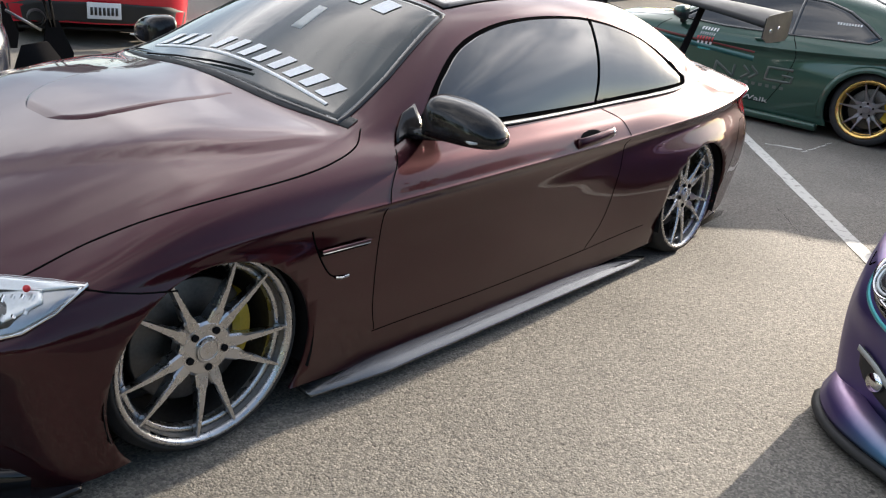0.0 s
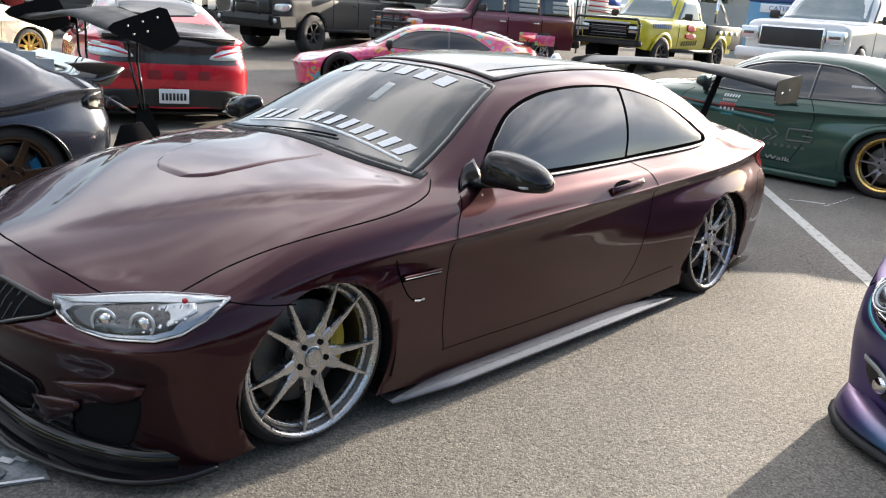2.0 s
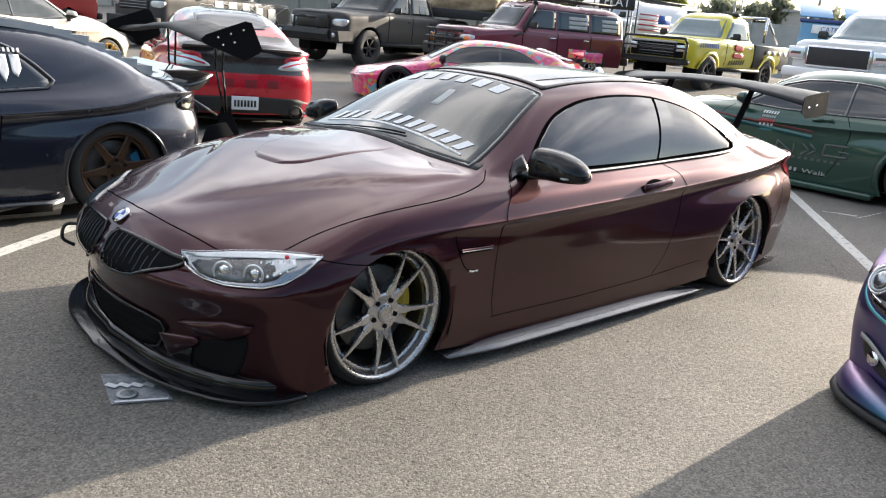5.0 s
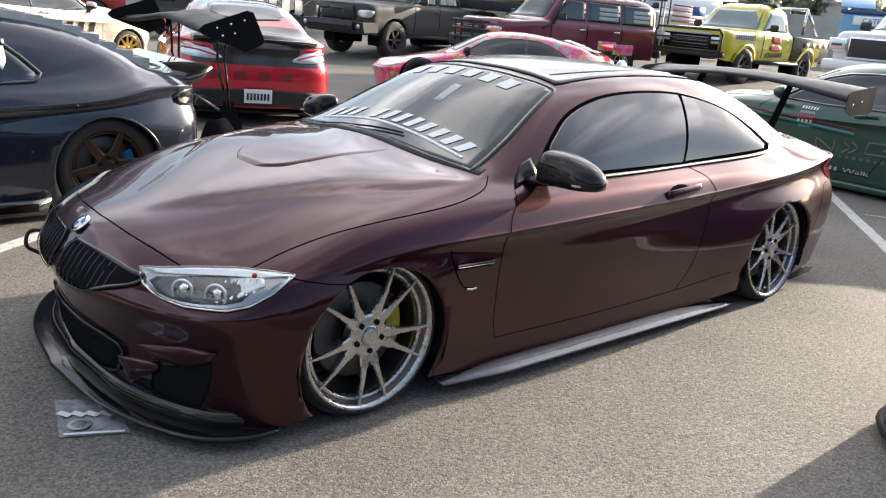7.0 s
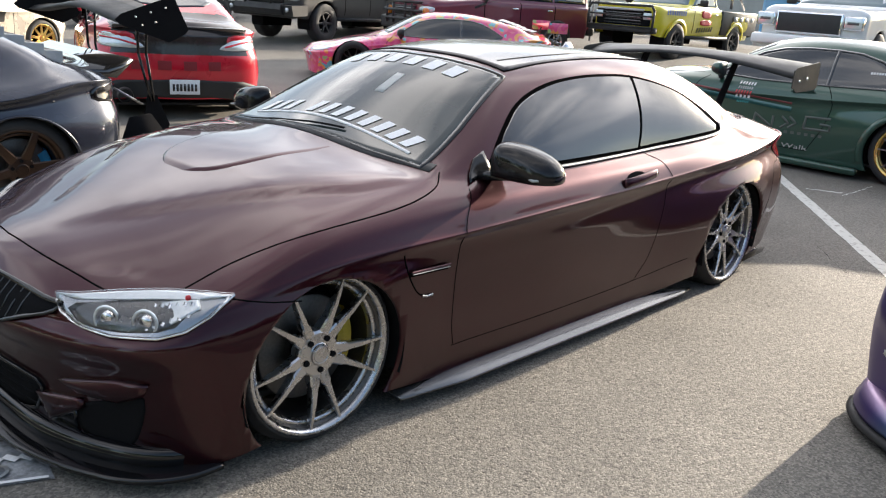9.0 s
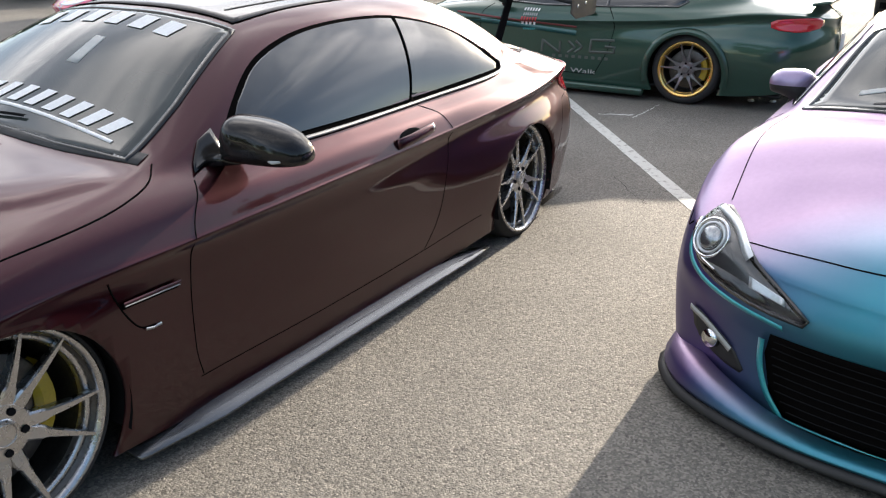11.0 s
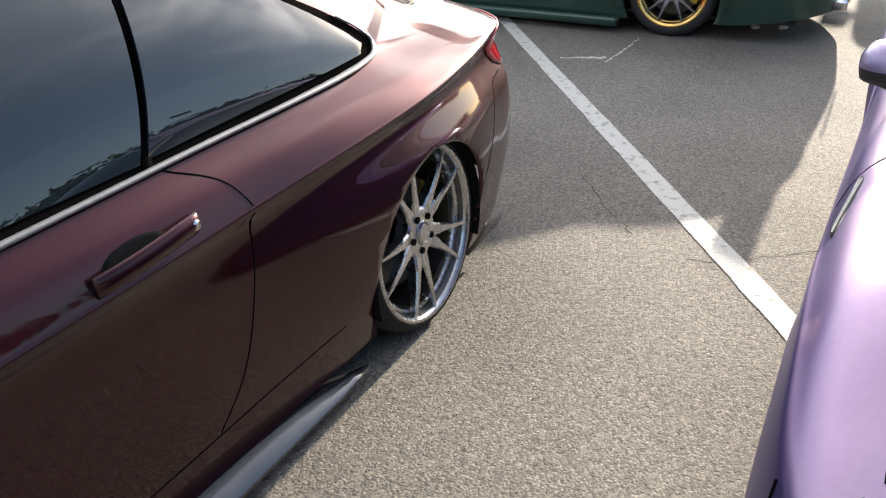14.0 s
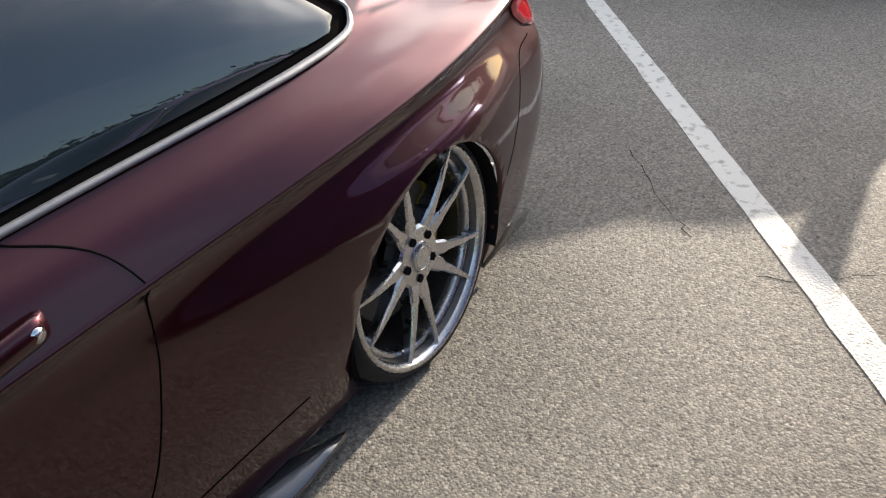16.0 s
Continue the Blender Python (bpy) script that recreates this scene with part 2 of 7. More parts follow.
def shift_paint(name, top, side, nose):
    """Satin colour-shift wrap with its sheen painted in: pale pink lilac on faces that look up, dark indigo on the
    flanks, teal towards the nose.
    """
    m = car_paint(name, top, (0.56, 0.43, 0.55), 0.9, 0.50, 0.25)
    n, l = m.node_tree.nodes, m.node_tree.links
    b = n["Principled BSDF"]
    b.inputs["Coat Weight"].default_value = 0.35
    b.inputs["Coat Roughness"].default_value = 0.12
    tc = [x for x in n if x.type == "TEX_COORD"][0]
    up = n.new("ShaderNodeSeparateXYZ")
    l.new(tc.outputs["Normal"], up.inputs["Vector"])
    # sheen put into colour by face direction: pale above, dark on flanks
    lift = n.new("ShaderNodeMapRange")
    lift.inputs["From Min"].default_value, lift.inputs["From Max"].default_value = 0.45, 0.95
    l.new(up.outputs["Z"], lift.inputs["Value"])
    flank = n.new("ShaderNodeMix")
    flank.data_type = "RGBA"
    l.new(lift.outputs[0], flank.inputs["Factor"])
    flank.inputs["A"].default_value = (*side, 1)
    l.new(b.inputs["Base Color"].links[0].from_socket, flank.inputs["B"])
    sep = n.new("ShaderNodeSeparateXYZ")
    l.new(tc.outputs["Object"], sep.inputs["Vector"])
    ab = n.new("ShaderNodeMath")
    ab.operation = "ABSOLUTE"
    l.new(sep.outputs["Y"], ab.inputs[0])
    sc = n.new("ShaderNodeMath")
    sc.operation = "MULTIPLY_ADD"
    sc.inputs[1].default_value = 0.62
    l.new(ab.outputs[0], sc.inputs[0])
    l.new(sep.outputs["X"], sc.inputs[2])
    # teal seen at head-on angles, fixed in place over the nose
    rng = n.new("ShaderNodeMapRange")
    rng.inputs["From Min"].default_value, rng.inputs["From Max"].default_value = -0.58, -0.12
    rng.inputs["To Min"].default_value, rng.inputs["To Max"].default_value = 1.0, 0.0
    l.new(sc.outputs[0], rng.inputs["Value"])
    mix = n.new("ShaderNodeMix")
    mix.data_type = "RGBA"
    l.new(rng.outputs[0], mix.inputs["Factor"])
    l.new(flank.outputs["Result"], mix.inputs["A"])
    mix.inputs["B"].default_value = (*nose, 1)
    l.new(mix.outputs["Result"], b.inputs["Base Color"])
    return m



M = {
    "asphalt": asphalt_material("asphalt"),
    "line": worn_line_material("worn_white_road_paint"),
    "plum": car_paint("plum_metallic_paint", (0.037, 0.0056, 0.0098), (0.066, 0.013, 0.020), 0.92, 0.36, 0.2, 1.0, 0.035, 1.42, 0.1, (0.82, 0.77, 0.78)),
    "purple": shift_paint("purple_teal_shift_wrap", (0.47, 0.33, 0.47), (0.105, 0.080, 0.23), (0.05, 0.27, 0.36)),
    # purple wrap again, paler: sky reflection on mirrors and handles put into colour
    "lilac": car_paint("sky_lit_purple_wrap", (0.30, 0.24, 0.40), (0.40, 0.33, 0.48), 0.6, 0.42),
    "green": car_paint("dark_green_paint", (0.018, 0.060, 0.043), (0.04, 0.10, 0.075), 0.4, 0.34),
    "navy": car_paint("blue_black_paint", (0.012, 0.016, 0.028), (0.04, 0.05, 0.08), 0.4, 0.25),
    "red": car_paint("bright_red_paint", (0.50, 0.004, 0.022), (0.58, 0.015, 0.035), 0.2, 0.3),
    "maroon": car_paint("faded_maroon_paint", (0.15, 0.022, 0.045), (0.19, 0.045, 0.065), 0.1, 0.42),
    "yellow": car_paint("lemon_yellow_paint", (0.62, 0.52, 0.02), (0.66, 0.58, 0.06), 0.0, 0.35),
    "white": car_paint("white_paint", (0.72, 0.72, 0.72), (0.8, 0.8, 0.8), 0.0, 0.35),
    "gold": mat("cream_gold_wrap", (0.80, 0.72, 0.58), 0.28, 0.45, 0.8),
    "matt": mat("matt_grey_black_paint", (0.046, 0.044, 0.043), 0.5, 0.0, 0.0, spec=0.35),
    # opaque glass; daylight seen through the panes is put into its pale colour
    "paleglass": mat("pale_backlit_glass", (0.20, 0.25, 0.26), 0.05, 0.0, 0.6, 0.08, 3.0, 12.0),
    "truckblack": car_paint("black_truck_paint", (0.015, 0.015, 0.017), (0.04, 0.04, 0.04), 0.0, 0.3),
    "silver": car_paint("silver_paint", (0.42, 0.44, 0.46), (0.5, 0.5, 0.5), 0.5, 0.35),
    "blue": car_paint("light_blue_paint", (0.12, 0.33, 0.55), (0.2, 0.4, 0.6), 0.0, 0.4),
    "graf": graffiti_material("multicolour_wrap"),
    "gloss": mat("gloss_black_plastic", (0.012, 0.012, 0.013), 0.12, 0.0, 1.0),
    "carbon": mat("carbon_fibre_lacquer", (0.022, 0.016, 0.016), 0.22, 0.0, 0.3, 0.3, 8.0, 240.0, spec=0.55),
    "satincarbon": mat("satin_carbon_fibre", (0.014, 0.014, 0.015), 0.45, 0.0, 0.0, 0.3, 8.0, 240.0, spec=0.35),
    "mirrorblack": mat("lacquered_black_carbon", (0.012, 0.011, 0.011), 0.10, 0.0, 0.0, 0.3, 8.0, 240.0, spec=0.38),
    "dull": mat("dull_black_plastic", (0.02, 0.02, 0.021), 0.6, bump=0.15),
    "rubber": mat("tyre_rubber", (0.022, 0.022, 0.023), 0.72, bump=0.2, fine=60.0),
    "glass": mat("dark_tinted_glass", (0.010, 0.016, 0.022), 0.015, 0.0, 0.0, 0.05, spec=0.95),
    "shield": mat("tinted_windscreen_glass", (0.030, 0.038, 0.037), 0.02, 0.0, 0.25, 0.3, 2.0, 9.0, spec=0.6),
    "lens": mat("clear_lens_over_chrome", (0.62, 0.66, 0.68), 0.22, 0.5, 1.0),
    "reflector": mat("headlight_reflector", (0.34, 0.355, 0.37), 0.22, 0.85, 1.0, 0.12, 14.0, 60.0),
    "chrome": mat("chrome", (0.75, 0.75, 0.76), 0.1, 1.0),
    "alloy": mat("brushed_alloy", (0.50, 0.50, 0.51), 0.27, 1.0, 0.2, 0.1, 30.0, 300.0, 0.05),
    "satintrim": mat("satin_trim_metal", (0.22, 0.22, 0.23), 0.45, 1.0),
    "alloy_dark": mat("dark_machined_alloy", (0.25, 0.25, 0.27), 0.35, 1.0),
    "bronze": mat("bronze_alloy", (0.085, 0.058, 0.046), 0.4, 1.0),
    "goldlip": mat("polished_gold_lip", (0.85, 0.55, 0.18), 0.2, 1.0),
    "steel": mat("brake_steel", (0.13, 0.125, 0.12), 0.5, 1.0, 0.0, 0.25, 20.0),
    "caliper": mat("yellow_caliper_enamel", (0.52, 0.36, 0.03), 0.35, 0.0, 0.6),
    "bluecal": mat("blue_caliper_enamel", (0.03, 0.3, 0.55), 0.35, 0.0, 0.6),
    "redlens": mat("red_tail_lens", (0.55, 0.015, 0.03), 0.12, 0.1, 1.0),
    "amber": mat("amber_lens", (0.7, 0.2, 0.02), 0.2, 0.0, 1.0),
    "vinyl": mat("white_vinyl", (0.78, 0.78, 0.78), 0.5),
    "vinyldim": mat("dim_grey_vinyl", (0.075, 0.09, 0.08), 0.5),
    "vinylblack": mat("black_vinyl", (0.015, 0.015, 0.015), 0.4),
    "vinylred": mat("red_vinyl", (0.55, 0.03, 0.04), 0.5),
    "vinylblue": mat("blue_vinyl", (0.05, 0.12, 0.4), 0.5),
    "vinylgrey": mat("pale_grey_vinyl", (0.42, 0.43, 0.42), 0.5),
    "blade": mat("silver_grey_lacquer", (0.12, 0.12, 0.125), 0.22, 0.7, 0.6),
    "lip": mat("gloss_black_lip", (0.007, 0.007, 0.008), 0.10, 0.0, 0.0, spec=0.45),
    "matblack": mat("matt_black_plate", (0.012, 0.012, 0.013), 0.9, 0.0, 0.0, spec=0.0),
    # air haze over far trees is mixed into this paler leaf colour
    "leafhaze": leaf_material("haze_tinted_leaf", (0.15, 0.17, 0.12), (0.26, 0.28, 0.20), 0.45),
    "bezel": mat("grey_lamp_bezel", (0.055, 0.058, 0.062), 0.3, 0.4, 1.0),
    "louvregrey": mat("satin_grey_plastic", (0.42, 0.44, 0.46), 0.35),
    "vinylwine": mat("dark_wine_vinyl", (0.20, 0.007, 0.013), 0.4),
    "vinylrose": mat("dull_red_vinyl", (0.16, 0.03, 0.03), 0.5),
    "tealdim": mat("dark_teal_vinyl", (0.012, 0.10, 0.10), 0.35, 0.2, 0.8),
    "teal": mat("teal_vinyl", (0.03, 0.4, 0.45), 0.3, 0.3, 1.0),
    "gap": mat("panel_gap", (0.005, 0.0045, 0.0045), 0.9, spec=0.0),
    "paper": mat("printed_paper", (0.24, 0.25, 0.26), 0.6, vary=0.6, scale=20.0),
    "plate": mat("number_plate", (0.68, 0.7, 0.72), 0.45),
    "wall": mat("grey_block_wall", (0.36, 0.34, 0.31), 0.9, vary=0.2, scale=1.5, bump=0.3),
    "leaf": leaf_material("leaf_green", (0.12, 0.16, 0.05), (0.28, 0.32, 0.09), 0.5),
    "leafdark": mat("leaf_dark_green", (0.035, 0.06, 0.025), 0.65, vary=0.5, scale=2.0),
    "bark": mat("bark", (0.13, 0.10, 0.075), 0.9, vary=0.3, bump=0.4),
    "tarp": mat("tan_tarpaulin", (0.40, 0.29, 0.18), 0.8, vary=0.4, scale=9.0, bump=0.6),
    "redpaint": mat("red_steel_paint", (0.42, 0.03, 0.03), 0.45, 0.0, 0.2),
    "bluetarp": mat("blue_canvas", (0.04, 0.07, 0.2), 0.7),
    "pole": mat("grey_galvanised_steel", (0.3, 0.3, 0.3), 0.5, 0.8),
}


# ---- mesh helpers ----
def link(name, bm, material, parent=None, label="", smooth=True):
    me = bpy.data.meshes.new(name)
    bm.to_mesh(me)
    bm.free()
    if smooth:
        for p in me.polygons:
            p.use_smooth = True
    me.materials.append(M[material] if isinstance(material, str) else material)
    ob = new(name, me)
    if parent is not None:
        ob.parent = parent
    if label:
        tagged(ob, label)
    return ob


def part(name, bm, material, parent, label="", smooth=True):
    return link(name, bm, material, parent, label, smooth)


def thing(name, m, label, category, group=""):
    ob = new(name)
    ob.empty_display_size = 0.2
    ob.matrix_world = m
    return tagged(ob, label, category, group)


def add_box(bm, c, s, bevel=0.0, rot=None):
    m = Matrix.Translation(c)
    if rot is not None:
        m = m @ Euler([radians(a) for a in rot]).to_matrix().to_4x4()
    m = m @ Matrix.Diagonal((*s, 1))
    vs = bmesh.ops.create_cube(bm, size=1.0, matrix=m)["verts"]
    if bevel:
        es = list({e for v in vs for e in v.link_edges})
        bmesh.ops.bevel(bm, geom=es, offset=bevel, segments=2, profile=0.5, affect="EDGES")


def box(c, s, bevel=0.01, rot=None):
    bm = bmesh.new()
    add_box(bm, c, s, bevel, rot)
    return bm


def add_cyl(bm, p, q, r, r2=None, seg=16, caps=True):
    p, q = Vector(p), Vector(q)
    d = q - p
    m = Matrix.Translation((p + q) / 2) @ d.to_track_quat("Z", "Y").to_matrix().to_4x4()
    bmesh.ops.create_cone(bm, cap_ends=caps, segments=seg, radius1=r, radius2=r if r2 is None else r2, depth=d.length, matrix=m)


def cyl(p, q, r, r2=None, seg=16):
    bm = bmesh.new()
    add_cyl(bm, p, q, r, r2, seg)
    return bm


def tube(pts, r, seg=8):
    """A round bar along a line of points."""
    bm = bmesh.new()
    for a, c in zip(pts[:-1], pts[1:]):
        add_cyl(bm, a, c, r, seg=seg)
    for a in pts[1:-1]:
        bmesh.ops.create_icosphere(bm, subdivisions=1, radius=r * 1.02, matrix=Matrix.Translation(a))
    return bm


def lathe(profile, seg=48, axis="Y"):
    """Turn a profile of (radius, along) about the y axis."""
    bm = bmesh.new()
    rings = []
    for r, a in profile:
        rings.append([bm.verts.new((r * math.cos(2 * math.pi * i / seg), a, r * math.sin(2 * math.pi * i / seg))) for i in range(seg)])
    for p, q in zip(rings[:-1], rings[1:]):
        for i in range(seg):
            bm.faces.new((p[i], p[(i + 1) % seg], q[(i + 1) % seg], q[i]))
    bmesh.ops.recalc_face_normals(bm, faces=bm.faces)
    return bm


def extrude_poly(pts, depth, axis="y", at=0.0):
    """A plate with the outline pts, in the plane across the axis, from at to at + depth."""
    bm = bmesh.new()

    def place(a, b, d):
        return (a, d, b) if axis == "y" else ((d, a, b) if axis == "x" else (a, b, d))

    lo = [bm.verts.new(place(a, b, at)) for a, b in pts]
    hi = [bm.verts.new(place(a, b, at + depth)) for a, b in pts]
    bm.faces.new(lo)
    bm.faces.new(hi[::-1])
    k = len(pts)
    for i in range(k):
        bm.faces.new((lo[i], lo[(i + 1) % k], hi[(i + 1) % k], hi[i]))
    bmesh.ops.recalc_face_normals(bm, faces=bm.faces)
    return bm


def spline(ctrl, n, even=(False, False)):
    """Points on a smooth curve through the control rows, n steps for each stretch; even: ends that run square into y = 0."""
    c = np.asarray(ctrl, float)
    across = np.array([1, -1, 1.0]) if c.shape[1] == 3 else 1.0
    ext = np.vstack([c[1] * across if even[0] else 2 * c[0] - c[1], c, c[-2] * across if even[1] else 2 * c[-1] - c[-2]])
    out = []
    for i in range(1, len(ext) - 2):
        p0, p1, p2, p3 = ext[i - 1], ext[i], ext[i + 1], ext[i + 2]
        d0, d1, d2 = (max(np.linalg.norm(b - a), 1e-4) ** 0.5 for a, b in ((p0, p1), (p1, p2), (p2, p3)))
        m1 = (p1 - p0) / d0 - (p2 - p0) / (d0 + d1) + (p2 - p1) / d1
        m2 = (p2 - p1) / d1 - (p3 - p1) / (d1 + d2) + (p3 - p2) / d2
        for k in range(n):
            t = k / n
            a = 2 * t ** 3 - 3 * t ** 2 + 1
            b = t ** 3 - 2 * t ** 2 + t
            g = -2 * t ** 3 + 3 * t ** 2
            h = t ** 3 - t ** 2
            out.append(a * p1 + b * d1 * m1 + g * p2 + h * d1 * m2)
    out.append(c[-1])
    return np.array(out)


class Shell:
    """A closed skin to lay panels, panes and lamps on."""

    def __init__(self, bm):
        self.tree = BVHTree.FromBMesh(bm)

    def lay(self, p, d, off=0.0):
        p, d = Vector(p), Vector(d).normalized()
        hit, nor, _, _ = self.tree.ray_cast(p - d * 1.2, d)
        if hit is None:
            hit, nor, _, _ = self.tree.find_nearest(p)
        if nor.dot(d) > 0:
            nor = -nor
        return hit + nor * off


def outline(pts, step=0.03, round_off=0):
    """A closed line through pts with points at even steps, corners cut round_off times."""
    pts = [Vector(p) for p in pts]
    for _ in range(round_off):
        pts = [q for i in range(len(pts)) for q in (pts[i].lerp(pts[(i + 1) % len(pts)], 0.22), pts[i].lerp(pts[(i + 1) % len(pts)], 0.78))]
    out = []
    for i, p in enumerate(pts):
        q = pts[(i + 1) % len(pts)]
        k = max(1, int((q - p).length / step))
        out += [p.lerp(q, j / k) for j in range(k)]
    return out


def patch(shell, pts, d, off=0.003, rings=7, round_off=1, bulge=0.0, edge=0.004):
    """A skin with the outline pts (3D), laid on the shell along d, its rim turned in."""
    ring = outline(pts, 0.03, round_off)
    mid = sum(ring, Vector()) / len(ring)
    bm = bmesh.new()
    rows = []
    if edge:
        rows.append([bm.verts.new(shell.lay(p, d, off - edge)) for p in ring])
    for k in range(rings):
        t = 1 - k / rings
        rows.append([bm.verts.new(shell.lay(mid.lerp(p, t), d, off + bulge * (1 - t * t))) for p in ring])
    top = bm.verts.new(shell.lay(mid, d, off + bulge))
    n = len(ring)
    for a, b in zip(rows[:-1], rows[1:]):
        for i in range(n):
            bm.faces.new((a[i], a[(i + 1) % n], b[(i + 1) % n], b[i]))
    for i in range(n):
        bm.faces.new((rows[-1][i], rows[-1][(i + 1) % n], top))
    bmesh.ops.recalc_face_normals(bm, faces=bm.faces)
    return bm


def pane(shell, low, top, d, off=.007, bow=.08, n=44, m=12):
    """A window glass from its lower to its upper edge, bowed outwards, with a thin rim."""
    out = -Vector(d).normalized()

    def even(pts):
        p = np.array(pts, float)
        s = np.concatenate([[0], np.cumsum(np.linalg.norm(np.diff(p, axis=0), axis=1))])
        return [shell.lay([float(np.interp(q, s, p[:, k])) for k in range(3)], d, off) for q in np.linspace(0, s[-1], n + 1)]

    bm = bmesh.new()
    rows = []
    for b, t in zip(even(low), even(top)):
        h = (t - b).length
        row = []
        for j in range(m + 1):
            v = j / m
            p = b.lerp(t, v) + out * (bow * 4 * v * (1 - v) * h)
            q = shell.lay(p, d, off)
            row.append(p if (p - q).dot(out) > 0 else q)
        rows.append(row)
    grid = [[bm.verts.new(p) for p in r] for r in rows]
    for r, q in zip(grid[:-1], grid[1:]):
        for j in range(m):
            bm.faces.new((r[j], r[j + 1], q[j + 1], q[j]))
    bmesh.ops.remove_doubles(bm, verts=bm.verts, dist=1e-5)
    bmesh.ops.recalc_face_normals(bm, faces=bm.faces)
    rim = [r[0] for r in rows] + rows[-1][1:] + [r[-1] for r in rows[-2::-1]] + rows[0][-2:0:-1]
    a = [bm.verts.new(p) for p in rim]
    c = [bm.verts.new(p - out * .006) for p in rim]
    for i in range(len(rim)):
        j = (i + 1) % len(rim)
        if (a[i].co - a[j].co).length > 1e-5:
            bm.faces.new((a[i], a[j], c[j], c[i]))
    return bm


def ribbon(shell, pts, d, width, off=0.002, closed=False, step=0.03, smooth=0):
    """A narrow raised strip along the line pts, laid on the shell along d."""
    pts = [Vector(p) for p in pts]
    if closed:
        line = outline(pts, step, smooth)
        line.append(line[0])
    else:
        if smooth:
            pts = [Vector(p) for p in spline([tuple(p) for p in pts], 6)]
        line = []
        for p, q in zip(pts[:-1], pts[1:]):
            k = max(1, int((q - p).length / step))
            line += [p.lerp(q, j / k) for j in range(k)]
        line.append(pts[-1])
    d = Vector(d).normalized()
    bm = bmesh.new()
    rows = []
    for i, p in enumerate(line):
        if closed:
            t = line[(i + 1) % (len(line) - 1)] - line[(i - 1) % (len(line) - 1)]
        else:
            t = line[min(i + 1, len(line) - 1)] - line[max(i - 1, 0)]
        side = t.cross(d).normalized() * (width / 2)
        rows.append([bm.verts.new(shell.lay(p - side, d, off - 0.003)), bm.verts.new(shell.lay(p - side, d, off)),
                     bm.verts.new(shell.lay(p + side, d, off)), bm.verts.new(shell.lay(p + side, d, off - 0.003))])
    for a, b in zip(rows[:-1], rows[1:]):
        for k in range(3):
            bm.faces.new((a[k], a[k + 1], b[k + 1], b[k]))
    bmesh.ops.recalc_face_normals(bm, faces=bm.faces)
    return bm


def glyph_row(shell, start, end, d, height_dir, height, count, off=0.004, weight=0.22, slant=0.25):
    """A row of plain slanted bars of a sign's size, all alike."""
    a, b, up = Vector(start), Vector(end), Vector(height_dir).normalized()
    bm = bmesh.new()
    step = (b - a) / count

    def quad(p, u, v):
        m = 4
        vs = [[bm.verts.new(shell.lay(p + u * (i / m) + v * (j / m), d, off)) for i in range(m + 1)] for j in range(m + 1)]
        for j in range(m):
            for i in range(m):
                bm.faces.new((vs[j][i], vs[j][i + 1], vs[j + 1][i + 1], vs[j + 1][i]))

    for i in range(count):
        o, u = a + step * i, step * 0.8
        h = up * height
        lean = step.normalized() * height * slant
        quad(o, u * min(1.0, .45 + weight), h + lean)
    bmesh.ops.recalc_face_normals(bm, faces=bm.faces)
    return bm


def letters(text, size, m, material, parent, name="lettering", label="", depth=0.002):
    cu = bpy.data.curves.new(name, "FONT")
    cu.body, cu.size, cu.extrude, cu.align_x, cu.align_y = text, size, depth, "CENTER", "CENTER"
    tmp = bpy.data.objects.new(name, cu)
    scene.collection.objects.link(tmp)
    me = bpy.data.meshes.new_from_object(tmp)
    bpy.data.objects.remove(tmp)
    bpy.data.curves.remove(cu)
    me.materials.append(M[material])
    ob = new(name, me)
    if parent is not None:
        ob.parent = parent
    ob.matrix_local = m
    if label:
        tagged(ob, label)
    return ob


def letters_on(shell, text, start, end, d, up, height, material, parent, off=0.007, slant=0.0, name="lettering", label=""):
    """Built-in lettering stretched from start to end and laid on the shell along d."""
    cu = bpy.data.curves.new(name, "FONT")
    cu.body, cu.size = text, 1.0
    tmp = bpy.data.objects.new(name, cu)
    scene.collection.objects.link(tmp)
    me = bpy.data.meshes.new_from_object(tmp)
    bpy.data.objects.remove(tmp)
    bpy.data.curves.remove(cu)
    bm = bmesh.new()
    bm.from_mesh(me)
    bpy.data.meshes.remove(me)
    bmesh.ops.triangulate(bm, faces=bm.faces)
    x0, x1 = min(v.co.x for v in bm.verts), max(v.co.x for v in bm.verts)
    y0, y1 = min(v.co.y for v in bm.verts), max(v.co.y for v in bm.verts)
    a, b, h = Vector(start), Vector(end), Vector(up).normalized() * height
    lean = (b - a).normalized() * height * slant
    for v in bm.verts:
        k = (v.co.y - y0) / (y1 - y0)
        p = a.lerp(b, (v.co.x - x0) / (x1 - x0)) + (h + lean) * k
        v.co = shell.lay(p, d, off)
    return part(name, bm, material, parent, label, False)



# ---- ground ----
def ground_z(x, y):
    """The lot is level by the coupe and rises gently towards the back row."""
    def rise(v):
        v = max(0.0, v)
        return v * min(1.0, v / 4.0)
    return 0.065 * rise(min(x, 20.0) - 7.5) - 0.09 * min(max(x - 20.5, 0.0), 9.0)


